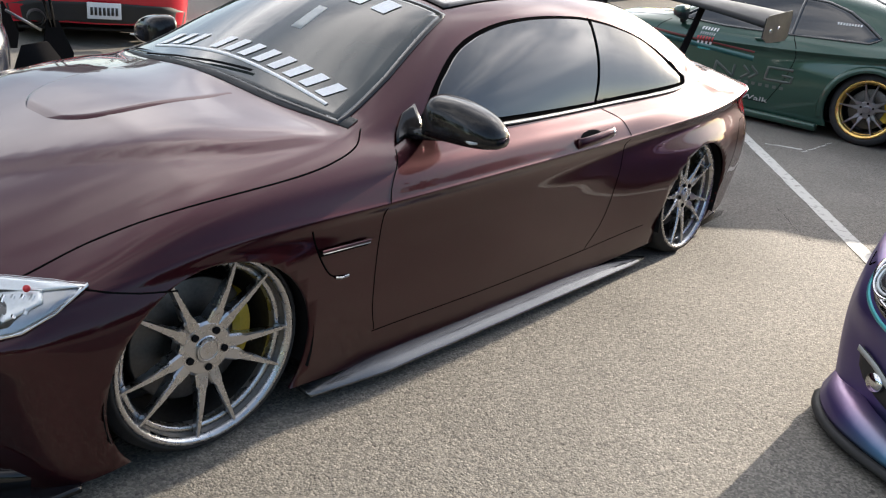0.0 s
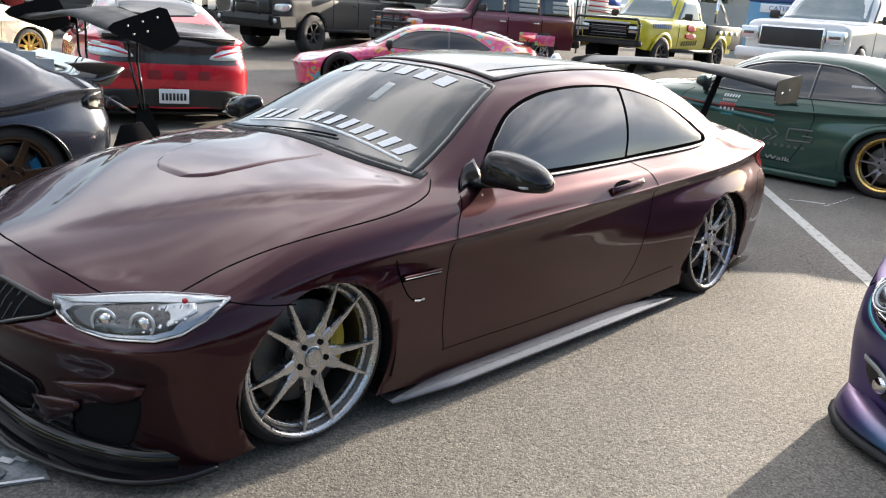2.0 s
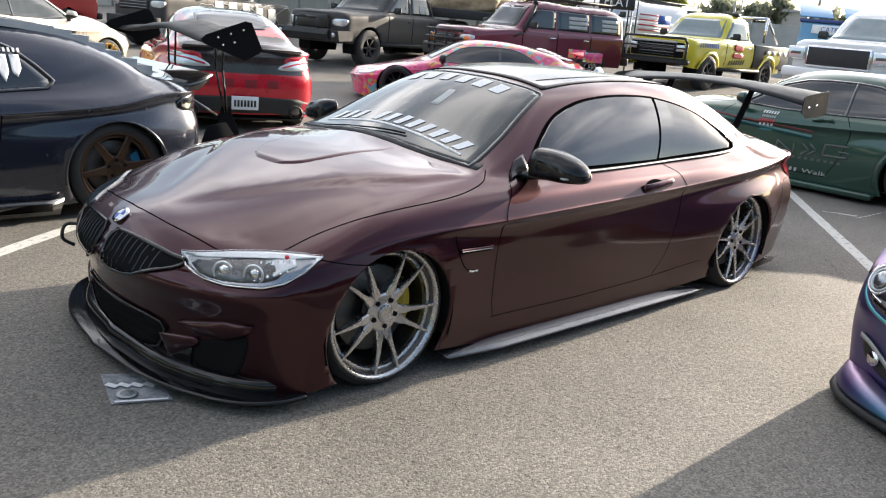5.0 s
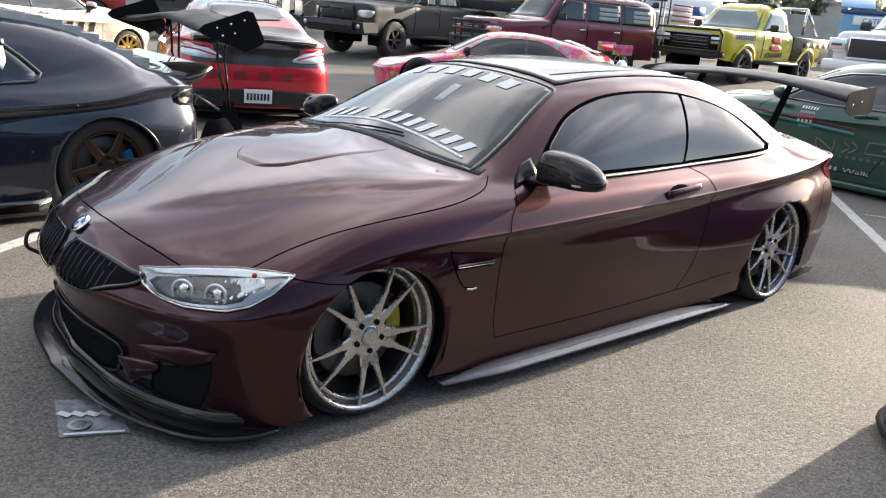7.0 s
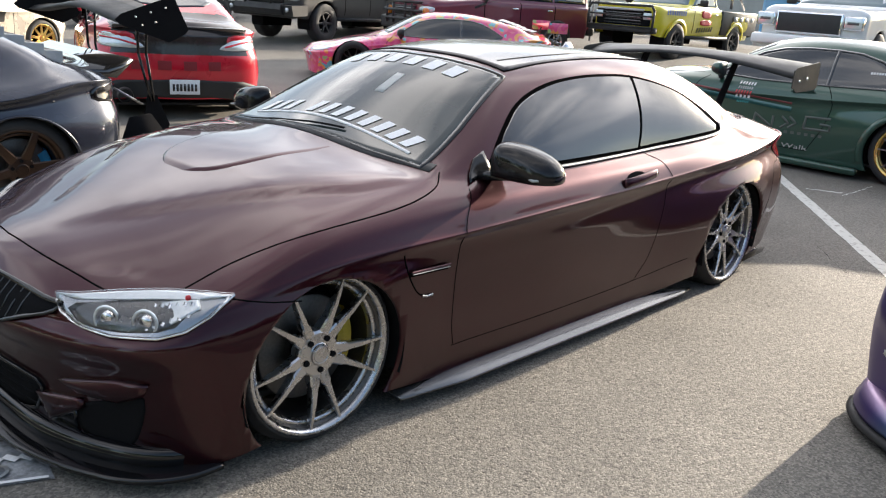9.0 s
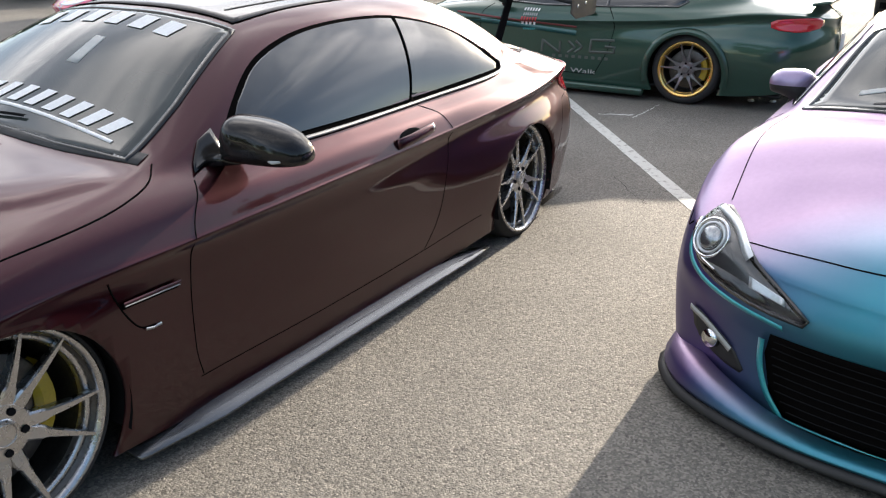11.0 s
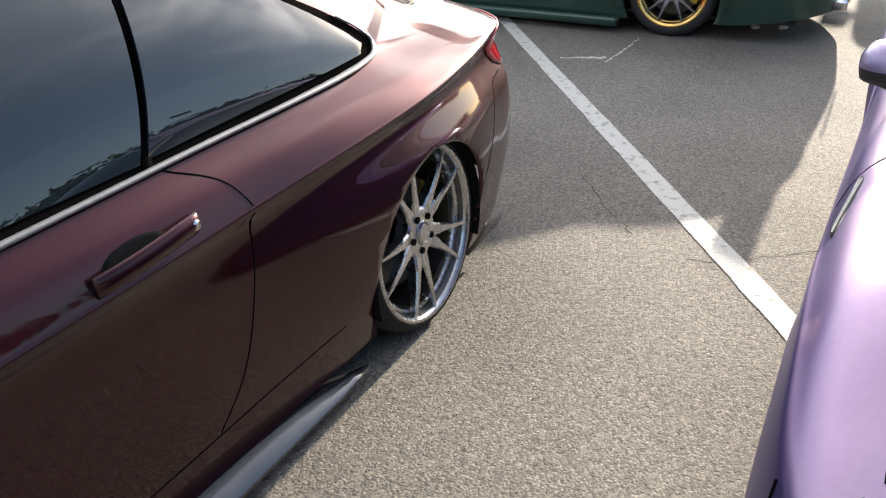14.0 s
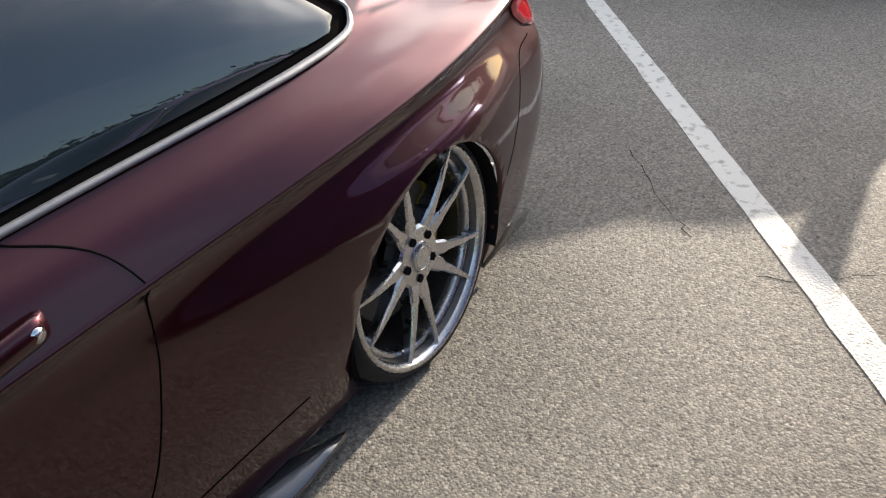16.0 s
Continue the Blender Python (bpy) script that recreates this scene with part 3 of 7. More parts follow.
def ground():
    xs = sorted(set([-400, -150, -60] + [round(-30 + 1.5 * i, 2) for i in range(61)] + [90, 160, 400]))
    ys = xs
    vs = [(x, y, ground_z(x, y)) for x in xs for y in ys]
    n = len(ys)
    fs = [(i * n + j, (i + 1) * n + j, (i + 1) * n + j + 1, i * n + j + 1) for i in range(len(xs) - 1) for j in range(n - 1)]
    me = bpy.data.meshes.new("ground")
    me.from_pydata(vs, [], fs)
    for p in me.polygons:
        p.use_smooth = True
    me.materials.append(M["asphalt"])
    tagged(new("ground", me), "worn grey asphalt of a car park", "ground", kind="structure")


def stripe(a, b, w, label="worn white parking line on asphalt"):
    a, b = Vector(a), Vector(b)
    n = Vector((-(b - a).y, (b - a).x)).normalized() * w / 2
    bm = bmesh.new()
    k = max(2, int((b - a).length / 0.12))
    rows = []
    for i in range(k + 1):
        p = a.lerp(b, i / k)
        j0, j1 = (noise.noise((p.x * 9, p.y * 9, s)) * .006 for s in (0, 5))
        q0, q1 = p - n * (1 + j0 * 20), p + n * (1 + j1 * 20)
        rows.append((bm.verts.new((q0.x, q0.y, ground_z(q0.x, q0.y) + .003)), bm.verts.new((q1.x, q1.y, ground_z(q1.x, q1.y) + .003))))
    for p, q in zip(rows[:-1], rows[1:]):
        bm.faces.new((p[0], p[1], q[1], q[0]))
    bmesh.ops.recalc_face_normals(bm, faces=bm.faces)
    tagged(link("parking_line", bm, "line"), label, "road marking", kind="structure")


ground()
# The stall line beside the coupe, seen from its tail to the next car's nose.
stripe((2.2, -2.75), (8.6, 1.78), 0.105)
stripe((-3.4, -.25), (1.6, 3.3), 0.105)
stripe((7.34, -2.6), (12.0, .47), 0.1)


# ---- car skins ----
# Rails of a coupe's half: (x, y, z) from the nose's middle round the side to the tail's middle; front axle at x = 0.
RAIL_SILL = [(-.745, 0, .09), (-.68, .43, .08), (-.52, .745, .065), (-.39, .865, .06), (0, .905, .12), (.6, .878, .075), (1.2, .878, .07), (2.0, .882, .075), (2.81, .925, .12), (3.22, .91, .12), (3.57, .815, .17), (3.76, .45, .2), (3.82, 0, .2)]
RAIL_LOW = [(-.785, 0, .33), (-.715, .43, .33), (-.535, .785, .34), (-.375, .905, .36), (0, .935, .38), (.6, .900, .34), (1.2, .895, .33), (2.0, .905, .33), (2.81, .985, .38), (3.25, .95, .42), (3.62, .835, .43), (3.82, .45, .46), (3.88, 0, .46)]
RAIL_MID = [(-.825, 0, .44), (-.757, .435, .44), (-.557, .812, .455), (-.36, .905, .49), (0, .938, .54), (.6, .904, .52), (1.2, .894, .52), (2.0, .902, .53), (2.81, .980, .585), (3.3, .925, .60), (3.64, .81, .60), (3.82, .42, .61), (3.87, 0, .61)]
RAIL_UNDER = [(-.80, 0, .488), (-.73, .42, .488), (-.53, .79, .505), (-.345, .882, .55), (0, .922, .60), (.6, .910, .618), (1.2, .900, .630), (2.0, .899, .655), (2.81, .932, .712), (3.3, .868, .747), (3.6, .752, .742), (3.80, .405, .715), (3.85, 0, .715)]
RAIL_CREASE = [(-.795, 0, .50), (-.725, .42, .50), (-.525, .785, .52), (-.34, .875, .565), (0, .915, .635), (.6, .928, .655), (1.2, .925, .672), (2.0, .931, .702), (2.81, .962, .765), (3.3, .899, .808), (3.6, .775, .808), (3.80, .41, .778), (3.85, 0, .778)]
RAIL_LEDGE = [(-.785, 0, .515), (-.715, .42, .515), (-.515, .775, .535), (-.33, .865, .58), (0, .905, .648), (.6, .923, .665), (1.2, .920, .682), (2.0, .926, .712), (2.81, .955, .774), (3.295, .890, .817), (3.59, .765, .816), (3.79, .41, .788), (3.84, 0, .788)]
RAIL_SHOULDER = [(-.76, 0, .545), (-.69, .41, .54), (-.49, .74, .555), (-.31, .83, .61), (0, .86, .70), (.6, .885, .745), (1.2, .892, .75), (2.0, .892, .772), (2.81, .905, .812), (3.28, .838, .838), (3.56, .725, .836), (3.75, .40, .825), (3.80, 0, .825)]
RAIL_BELT = [(-.72, 0, .59), (-.64, .34, .59), (-.43, .60, .61), (-.24, .68, .67), (.02, .72, .75), (.62, .775, .815), (1.2, .83, .815), (1.95, .825, .83), (2.72, .815, .87), (3.15, .745, .88), (3.42, .62, .885), (3.64, .33, .89), (3.70, 0, .895)]
RAIL_ROOF = [(-.70, 0, .605), (-.60, .20, .625), (-.39, .34, .665), (-.20, .40, .730), (.05, .44, .802), (.64, .70, .85), (1.28, .545, 1.145), (1.95, .56, 1.20), (2.64, .565, 1.145), (3.10, .575, .975), (3.36, .40, .90), (3.55, .2, .90), (3.64, 0, .90)]
RAIL_TOP = [(-.70, 0, .605), (-.57, 0, .645), (-.36, 0, .69), (-.17, 0, .745), (.07, 0, .81), (.50, 0, .885), (1.22, 0, 1.215), (1.85, 0, 1.266), (2.57, 0, 1.205), (3.08, 0, .995), (3.35, 0, .92), (3.54, 0, .91), (3.64, 0, .905)]
RAILS = [RAIL_SILL, RAIL_LOW, RAIL_MID, RAIL_UNDER, RAIL_CREASE, RAIL_LEDGE, RAIL_SHOULDER, RAIL_BELT, RAIL_ROOF, RAIL_TOP]


def fitted_rails(front, base, rear, width, height, hood=1.0, deck=1.0, roof_narrow=1.0):
    """The coupe's rails with other overhangs, wheelbase, width and height."""
    out = []
    for k, rail in enumerate(RAILS):
        r = np.array(rail, float)
        x = r[:, 0].copy()
        r[:, 0] = np.interp(x, [-.83, 0, 2.812, 3.88], [-front, 0, base, base + rear])
        r[:, 1] *= width / 1.91 * (roof_narrow if k >= 8 else 1)
        g = height / 1.262
        zz = r[:, 2] * g
        zz = np.where((x < 0.4) & (k >= 3), zz * hood, zz)
        zz = np.where((x > 2.95) & (k >= 3), zz * deck, zz)
        r[:, 2] = zz
        out.append(r)
    return out


def skin(rails, ns, nv):
    """The grid of one half's skin: rows along the car, columns from the sill to the middle."""
    lines = [spline(r, ns, (True, True)) for r in rails]
    n = len(lines[0])
    rows = []
    for i in range(n):
        rows.append(spline([ln[i] for ln in lines], nv, (False, True)))
    return np.array(rows)


def skin_mesh(grid):
    """Both halves in one closed bmesh."""
    bm = bmesh.new()
    n, m = grid.shape[:2]
    vs = {}
    for side in (-1, 1):
        for i in range(n):
            for j in range(m):
                x, y, z = grid[i, j]
                mid = j == m - 1 or i in (0, n - 1) or abs(y) < 1e-5
                if mid and side == 1:
                    vs[side, i, j] = vs[-1, i, j]
                else:
                    vs[side, i, j] = bm.verts.new((x, 0.0 if mid else side * max(y, 0.0), z))
    for side in (-1, 1):
        for i in range(n - 1):
            for j in range(m - 1):
                f = [vs[side, i, j], vs[side, i + 1, j], vs[side, i + 1, j + 1], vs[side, i, j + 1]]
                f = list(dict.fromkeys(f))
                if len(f) > 2:
                    try:
                        bm.faces.new(f if side == -1 else f[::-1])
                    except ValueError:
                        pass
    bmesh.ops.remove_doubles(bm, verts=bm.verts, dist=0.0004)
    bmesh.ops.recalc_face_normals(bm, faces=bm.faces)
    return bm


def cut_arches(bm, shell, arches, lip=0.05):
    """Round openings (x, z, radius) for the wheels in both sides, with a lip turned in."""
    for cx, cz, r in arches:
        def inside(v):
            return abs(v.co.y) > 0.5 and (v.co.x - cx) ** 2 + (v.co.z - cz) ** 2 < r * r
        gone = [f for f in bm.faces if all(inside(v) for v in f.verts)]
        bmesh.ops.delete(bm, geom=gone, context="FACES")
        bmesh.ops.delete(bm, geom=[v for v in bm.verts if not v.link_faces], context="VERTS")
        for v in bm.verts:
            if inside(v):
                dx, dz = v.co.x - cx, v.co.z - cz
                k = r / max(math.hypot(dx, dz), 1e-5)
                p = Vector((cx + dx * k, v.co.y, cz + dz * k))
                s = 1 if v.co.y > 0 else -1
                v.co = shell.lay((p.x, s * 0.9, p.z), (0, -s, 0))
        rim = [e for e in bm.edges if e.is_boundary and all(abs(v.co.y) > 0.5 and abs(math.hypot(v.co.x - cx, v.co.z - cz) - r) < 0.004 for v in e.verts)]
        made = bmesh.ops.extrude_edge_only(bm, edges=rim)["geom"]
        for v in made:
            if isinstance(v, bmesh.types.BMVert):
                v.co.y -= lip * (1 if v.co.y > 0 else -1)
    bmesh.ops.recalc_face_normals(bm, faces=bm.faces)


def ease(bm, where, times, factor=0.5):
    """Smooth the part of a skin in which where(co) holds."""
    vs = [v for v in bm.verts if where(v.co)]
    for _ in range(times):
        bmesh.ops.smooth_vert(bm, verts=vs, factor=factor, use_axis_x=False, use_axis_y=False, use_axis_z=True)


def panels(bm, parent, classes, rule):
    """Split the skin into panels that keep the whole skin's shading. rule(centre) gives a panel's name."""
    bm.verts.ensure_lookup_table()
    bm.normal_update()
    normals = [v.normal.copy() for v in bm.verts]
    coords = [v.co.copy() for v in bm.verts]
    groups = {}
    for f in bm.faces:
        groups.setdefault(rule(f.calc_center_median()), []).append([v.index for v in f.verts])
    for name, faces in groups.items():
        used = sorted({i for f in faces for i in f})
        at = {i: k for k, i in enumerate(used)}
        me = bpy.data.meshes.new(name)
        me.from_pydata([coords[i] for i in used], [], [[at[i] for i in f] for f in faces])
        for p in me.polygons:
            p.use_smooth = True
        me.normals_split_custom_set_from_vertices([normals[i] for i in used])
        material, label = classes[name]
        me.materials.append(M[material])
        ob = new(name.split(":")[0], me)
        ob.parent = parent
        if label:
            tagged(ob, label)
    bm.free()


def wheel_meshes(R, r, w, spokes, style):
    """Meshes of a wheel about the y axis, its outer face at y = 0 and the rest behind it (y > 0)."""
    h = {}
    h["tyre"] = lathe([(r * .985, .012), (r * 1.01, .004), (r + (R - r) * .35, -.004), (R - .022, .008), (R - .006, .022), (R, .045), (R, w - .045), (R - .006, w - .022), (R - .03, w), (r, w - .01)], 64)
    h["rim"] = lathe([(r + .006, .016), (r + .008, .006), (r + .002, .0), (r - .008, .004), (r - .016, .012), (r - .022, .030), (r - .036, .034), (r - .040, .06), (r - .042, .13), (r - .042, w - .02), (r, w - .01)], 64)
    h["rim_step"] = lathe([(r - .021, .028), (r - .023, .026), (r - .033, .028), (r - .038, .034), (r - .0395, .055)], 64)
    sp = []
    for k in range(spokes):
        pair = k % 2
        bm = bmesh.new()
        rows = []
        if style == "twin":
            # slim spokes in pairs that straddle a wheel nut, notched near the hub, ending in a point on the lip
            base = 2 * math.pi * (k // 2) / (spokes / 2)
            line = ((0.0, .235, .0225), (.16, .215, .0205), (.25, .212, .0185), (.29, .214, .0135), (.55, .224, .0100), (.80, .232, .0072), (1.0, .236, .0036))
            rad0, rad1 = .060, r - .003
            side = -1 if pair else 1
        else:
            base = 2 * math.pi * k / spokes
            line = ((0.0, 0, .034), (.3, 0, .028), (.5, 0, .025), (.75, 0, .023), (1.0, 0, .021))
            rad0, rad1, side = .052, r - .01, 1
        for t, a, ww in line:
            rad = rad0 + (rad1 - rad0) * t
            ang = base + side * a
            dy = .024 - .022 * t - .006 * math.sin(t * math.pi)
            c, s = math.cos(ang), math.sin(ang)
            deep = .050 - .032 * t
            rows.append([bm.verts.new((rad * c + o * -s, dy + dep, rad * s + o * c)) for o, dep in ((-ww, .006), (-ww * .72, .0), (ww * .72, .0), (ww, .006), (ww * .75, deep), (-ww * .75, deep))])
        for a, b in zip(rows[:-1], rows[1:]):
            for i in range(6):
                bm.faces.new((a[i], a[(i + 1) % 6], b[(i + 1) % 6], b[i]))
        bm.faces.new(rows[0])
        bm.faces.new(rows[-1][::-1])
        bmesh.ops.recalc_face_normals(bm, faces=bm.faces)
        sp.append(bm)
    h["spoke"] = sp
    h["hub"] = lathe([(.0, .010), (.027, .010), (.029, .0125), (.031, .010), (.035, .011), (.037, .017), (.040, .019), (.074, .021), (.082, .027), (.080, .07), (.0, .07)], 40)
    h["lug_nut"] = []
    for k in range(5):
        a = 2 * math.pi * k / 5
        h["lug_nut"].append(cyl((.057 * math.cos(a), .015, .057 * math.sin(a)), (.057 * math.cos(a), .04, .057 * math.sin(a)), .0105, seg=12))
    h["brake_disc"] = lathe([(.06, .105), (.085, .10), (.18, .10), (.185, .104), (.185, .128), (.18, .132), (.06, .132)], 48)
    bm = bmesh.new()
    rows = []
    for q in range(9):
        a = -0.55 + 1.1 * q / 8
        fat = 1.0 - 0.25 * abs(q - 4) / 4
        rows.append([bm.verts.new((rad * math.cos(a), y, rad * math.sin(a))) for rad, y in ((.135, .095), (.155, .086), (.192 * (0.96 + .04 * fat), .09), (.2, .11), (.2, .15), (.135, .15))])
    for a, b in zip(rows[:-1], rows[1:]):
        for i in range(6):
            bm.faces.new((a[i], a[(i + 1) % 6], b[(i + 1) % 6], b[i]))
    bm.faces.new(rows[0])
    bm.faces.new(rows[-1][::-1])
    bmesh.ops.recalc_face_normals(bm, faces=bm.faces)
    h["caliper"] = bm
    return h


def to_mesh(bm, name, material, smooth=True):
    me = bpy.data.meshes.new(name)
    bm.to_mesh(me)
    bm.free()
    if smooth:
        for p in me.polygons:
            p.use_smooth = True
    me.materials.append(M[material])
    return me


def wheels(car, places, R, r, w, spokes=10, style="twin", face="alloy", barrel="alloy", caliper="caliper", lip=None, detail=True, camber=0.0, lip_width=.034):
    """Four wheels of one pattern; places: (x, y, z, turn about the axle). Outer face at |y|."""
    h = wheel_meshes(R, r, w, spokes, style)
    me_tyre = to_mesh(h["tyre"], "wheel", "rubber")
    me_rim = to_mesh(h["rim"], "rim", barrel)
    me_lip = to_mesh(lathe([(r + .008, .004), (r + .004, -.004), (r - .002, -.005), (r - .45 * lip_width, -.001), (r - .9 * lip_width, .5 * lip_width), (r - lip_width, 1.3 * lip_width)], 64), "rim_lip", lip) if lip else None
    me_spokes = [to_mesh(b, "spoke", face, False) for b in h["spoke"]]
    me_step = to_mesh(h["rim_step"], "rim_step", lip or face)
    me_hub = to_mesh(h["hub"], "hub_cap", face, False)
    me_nuts = [to_mesh(b, "lug_nut", "matblack", False) for b in h["lug_nut"]]
    me_disc = to_mesh(h["brake_disc"], "brake_disc", "steel")
    me_cal = to_mesh(h["caliper"], "brake_caliper", caliper, False)
    for x, y, z, turn in places:
        near = y < 0
        wob = new("wheel", me_tyre)
        wob.parent = car
        m = Matrix.Translation((x, y, z))
        if not near:
            m = m @ Matrix.Rotation(math.pi, 4, "Z")
        wob.matrix_local = m @ Matrix.Rotation(radians(camber), 4, "X") @ Matrix.Rotation(turn, 4, "Y")
        tagged(wob, "black low-profile tyre on a spoked alloy rim")
        subs = [(me_rim, "rim", 0), (me_hub, "hub_cap", 0)] + ([(me_lip, "rim_lip", 0)] if lip else [])
        subs += [(me_step, "rim_step", 0)]
        subs += [(me, "spoke", 0) for me in me_spokes]
        if detail:
            subs += [(me, "lug_nut", 0) for me in me_nuts] + [(me_disc, "brake_disc", 0), (me_cal, "brake_caliper", -turn)]
        for me, nm, un in subs:
            o = new(nm, me)
            o.parent = wob
            if un:
                o.matrix_local = Matrix.Rotation(un, 4, "Y")
    if not detail:
        for me in (*me_nuts, me_disc, me_cal):
            bpy.data.meshes.remove(me)


def wells(car, places, r, depth=0.34):
    """Dark liners inside the arches."""
    for x, y, z in places:
        s = 1 if y > 0 else -1
        bm = bmesh.new()
        rows = []
        for k in range(25):
            a = math.pi * (k / 24 * 1.2 - 0.1)
            rows.append([bm.verts.new((x + r * math.cos(a), y - s * .01, z + r * math.sin(a))), bm.verts.new((x + r * math.cos(a), y - s * depth, z + r * math.sin(a)))])
        for a, b in zip(rows[:-1], rows[1:]):
            bm.faces.new((a[0], b[0], b[1], a[1]))
        bm.faces.new([p[1] for p in rows])
        part("wheel_well", bm, "matblack", car, smooth=False)


def underbody(car, x0, x1, half, z=0.12):
    part("underbody", box(((x0 + x1) / 2, 0, z + 0.02), (x1 - x0, half * 2, 0.03), 0.01), "dull", car)


def ring_mesh(R, r):
    bm = bmesh.new()
    n, m = 32, 8
    vs = [[bm.verts.new(((R + r * math.cos(2 * math.pi * j / m)) * math.cos(2 * math.pi * i / n), (R + r * math.cos(2 * math.pi * j / m)) * math.sin(2 * math.pi * i / n), r * math.sin(2 * math.pi * j / m))) for j in range(m)] for i in range(n)]
    for i in range(n):
        for j in range(m):
            bm.faces.new((vs[i][j], vs[(i + 1) % n][j], vs[(i + 1) % n][(j + 1) % m], vs[i][(j + 1) % m]))
    me = bpy.data.meshes.new("ring")
    bm.to_mesh(me)
    bm.free()
    return me


def glass_clear():
    if "clear_glass" not in M:
        m = bpy.data.materials.new("clear_glass")
        m.use_nodes = True
        b = m.node_tree.nodes["Principled BSDF"]
        b.inputs["Base Color"].default_value = (1, 1, 1, 1)
        b.inputs["Roughness"].default_value = 0.02
        b.inputs["IOR"].default_value = 1.15
        b.inputs["Transmission Weight"].default_value = 1.0
        M["clear_glass"] = m
    return "clear_glass"




# ---- other coupes ----
class Fit:
    """Carries a point of the plum coupe's frame into another coupe's proportions."""

    def __init__(self, front, base, rear, width, height, hood=1.0, deck=1.0):
        self.a = (front, base, rear, width, height, hood, deck)

    def __call__(self, p):
        front, base, rear, width, height, hood, deck = self.a
        x, y, z = p
        k = height / 1.262
        if x < .4 and z > .52:
            k *= hood
        if x > 2.95 and z > .6:
            k *= deck
        return (float(np.interp(x, [-.95, -.83, 0, 2.812, 3.88, 4.2], [-front - .12, -front, 0, base, base + rear, base + rear + .32])), y * width / 1.91, z * k)


def glyphs(sh, parent, start, end, d, up, height, count, material, off=.006, weight=.24, slant=.2):
    """Plain block marks in a row, each an object."""
    a, b = Vector(start), Vector(end)
    step = (b - a) / count
    for i in range(count):
        bm = glyph_row(sh, a + step * i, a + step * (i + 1), d, up, height, 1, off, weight, slant)
        part("mark", bm, material, parent)


def coupe(name, label, m, fit, paint, wheel, roof=None, bonnet_line=True, arches=(.335, .27), detail=False, glass="glass", glass_end=1.0, line=.007, mirror=None, mirror_at=(.86, .955, .885), screen=.64, lamps=True, hood=None, trunk=None, boot=.715, ns=9, nv=6, tail="redlens"):
    car = thing(name, m, label, "car")
    front, base, rear, width, height, hk, dk = fit.a
    rails = fitted_rails(front, base, rear, width, height, hk, dk)
    bm = skin_mesh(skin(rails, ns, nv))
    sh = Shell(bm)
    ar, az = arches
    cut_arches(bm, sh, [(0, az, ar), (base, az, ar)])

    def rule(c):
        y = abs(c.y)
        g = height / 1.262
        if roof and c.z > 1.10 * g and y < .56:
            return "roof"
        if hood and -.62 < c.x < .52 and c.z > .6 * g * hk and y < .64:
            return "hood"
        if trunk and c.x > base + .32 and c.z > boot * g * dk and y < .70:
            return "trunk_lid"
        return "body"

    panels(bm, car, {"roof": (roof or paint, "dark roof"), "hood": (hood or paint, "bonnet"), "trunk_lid": (trunk or paint, "boot lid"), "body": (paint, "")}, rule)
    underbody(car, -.5, base + rear * .7, width * .4)
    wells(car, [(x, s * width * .465, az) for x in (0, base) for s in (-1, 1)], ar - .01)
    wy = width / 2 - .035
    R = wheel["R"]
    wheels(car, [(x, s * wy, R, wheel.get("turn", .2) + k * .7) for k, x in enumerate((0, base)) for s in (-1, 1)], R, wheel["r"], .24, wheel["n"], wheel["style"], wheel["face"], wheel["barrel"], wheel.get("cal", "caliper"), wheel.get("lip"), detail)
    for s in (-1, 1):
        inn = (0, -s, 0)
        fr = [fit((p[0] if p[0] < 1.96 else 1.96 + (p[0] - 1.96) * glass_end, p[1], p[2])) for p in ((.78, s * .8, .83), (1.02, s * .75, .985), (1.18, s * .68, 1.075), (1.40, s * .62, 1.135), (1.65, s * .6, 1.155), (1.95, s * .6, 1.158), (2.17, s * .6, 1.145), (2.39, s * .62, 1.09), (2.58, s * .68, 1.0), (2.74, s * .76, .905), (2.66, s * .8, .86), (1.97, s * .8, .83), (1.3, s * .8, .815))]
        part("side_window", patch(sh, fr, inn, .004, 9, 0), glass, car, "dark tinted side glass")
        part("window_trim", ribbon(sh, fr, inn, .016, .006, closed=True), "gloss", car)
        part("window_trim", ribbon(sh, [fit((1.96, s * .8, .835)), fit((1.95, s * .6, 1.15))], inn, .03, .007), "gloss", car)
        for ln in ([(.70, s * .8, .80), (.60, s * .9, .70), (.585, s * .93, .5), (.60, s * .9, .2)], [(1.98, s * .8, .835), (2.07, s * .93, .7), (2.03, s * .93, .45), (1.90, s * .9, .2)], [(.60, s * .9, .19), (1.90, s * .9, .19)]):
            part("panel_gap", ribbon(sh, [fit(p) for p in ln], inn, line, .0012, smooth=1), "gap", car)
        if bonnet_line:
            part("panel_gap", ribbon(sh, [fit(p) for p in ((-.60, s * .35, .7), (-.44, s * .595, .7), (-.30, s * .66, .7), (-.1, s * .70, .75), (.2, s * .735, .8), (.60, s * .755, .85))], (0, 0, -1), line, .0012, smooth=1), "gap", car)
        hp = [Vector(sh.lay(fit((x, s * .92, z)), inn, .025)) for x, z in ((1.66, .74), (1.78, .755), (1.88, .76))]
        part("door_handle", tube(hp, .013), mirror or paint, car)
        q = Vector(fit((mirror_at[0], s * mirror_at[1], mirror_at[2])))
        cap = [(-.095, .002), (-.090, .045), (-.055, .068), (.02, .070), (.080, .055), (.102, .020), (.103, -.002)]
        cup = [(.103, -.002), (.092, -.036), (.045, -.050), (-.030, -.074), (-.078, -.078), (-.092, -.045), (-.095, .002)]
        mr = None
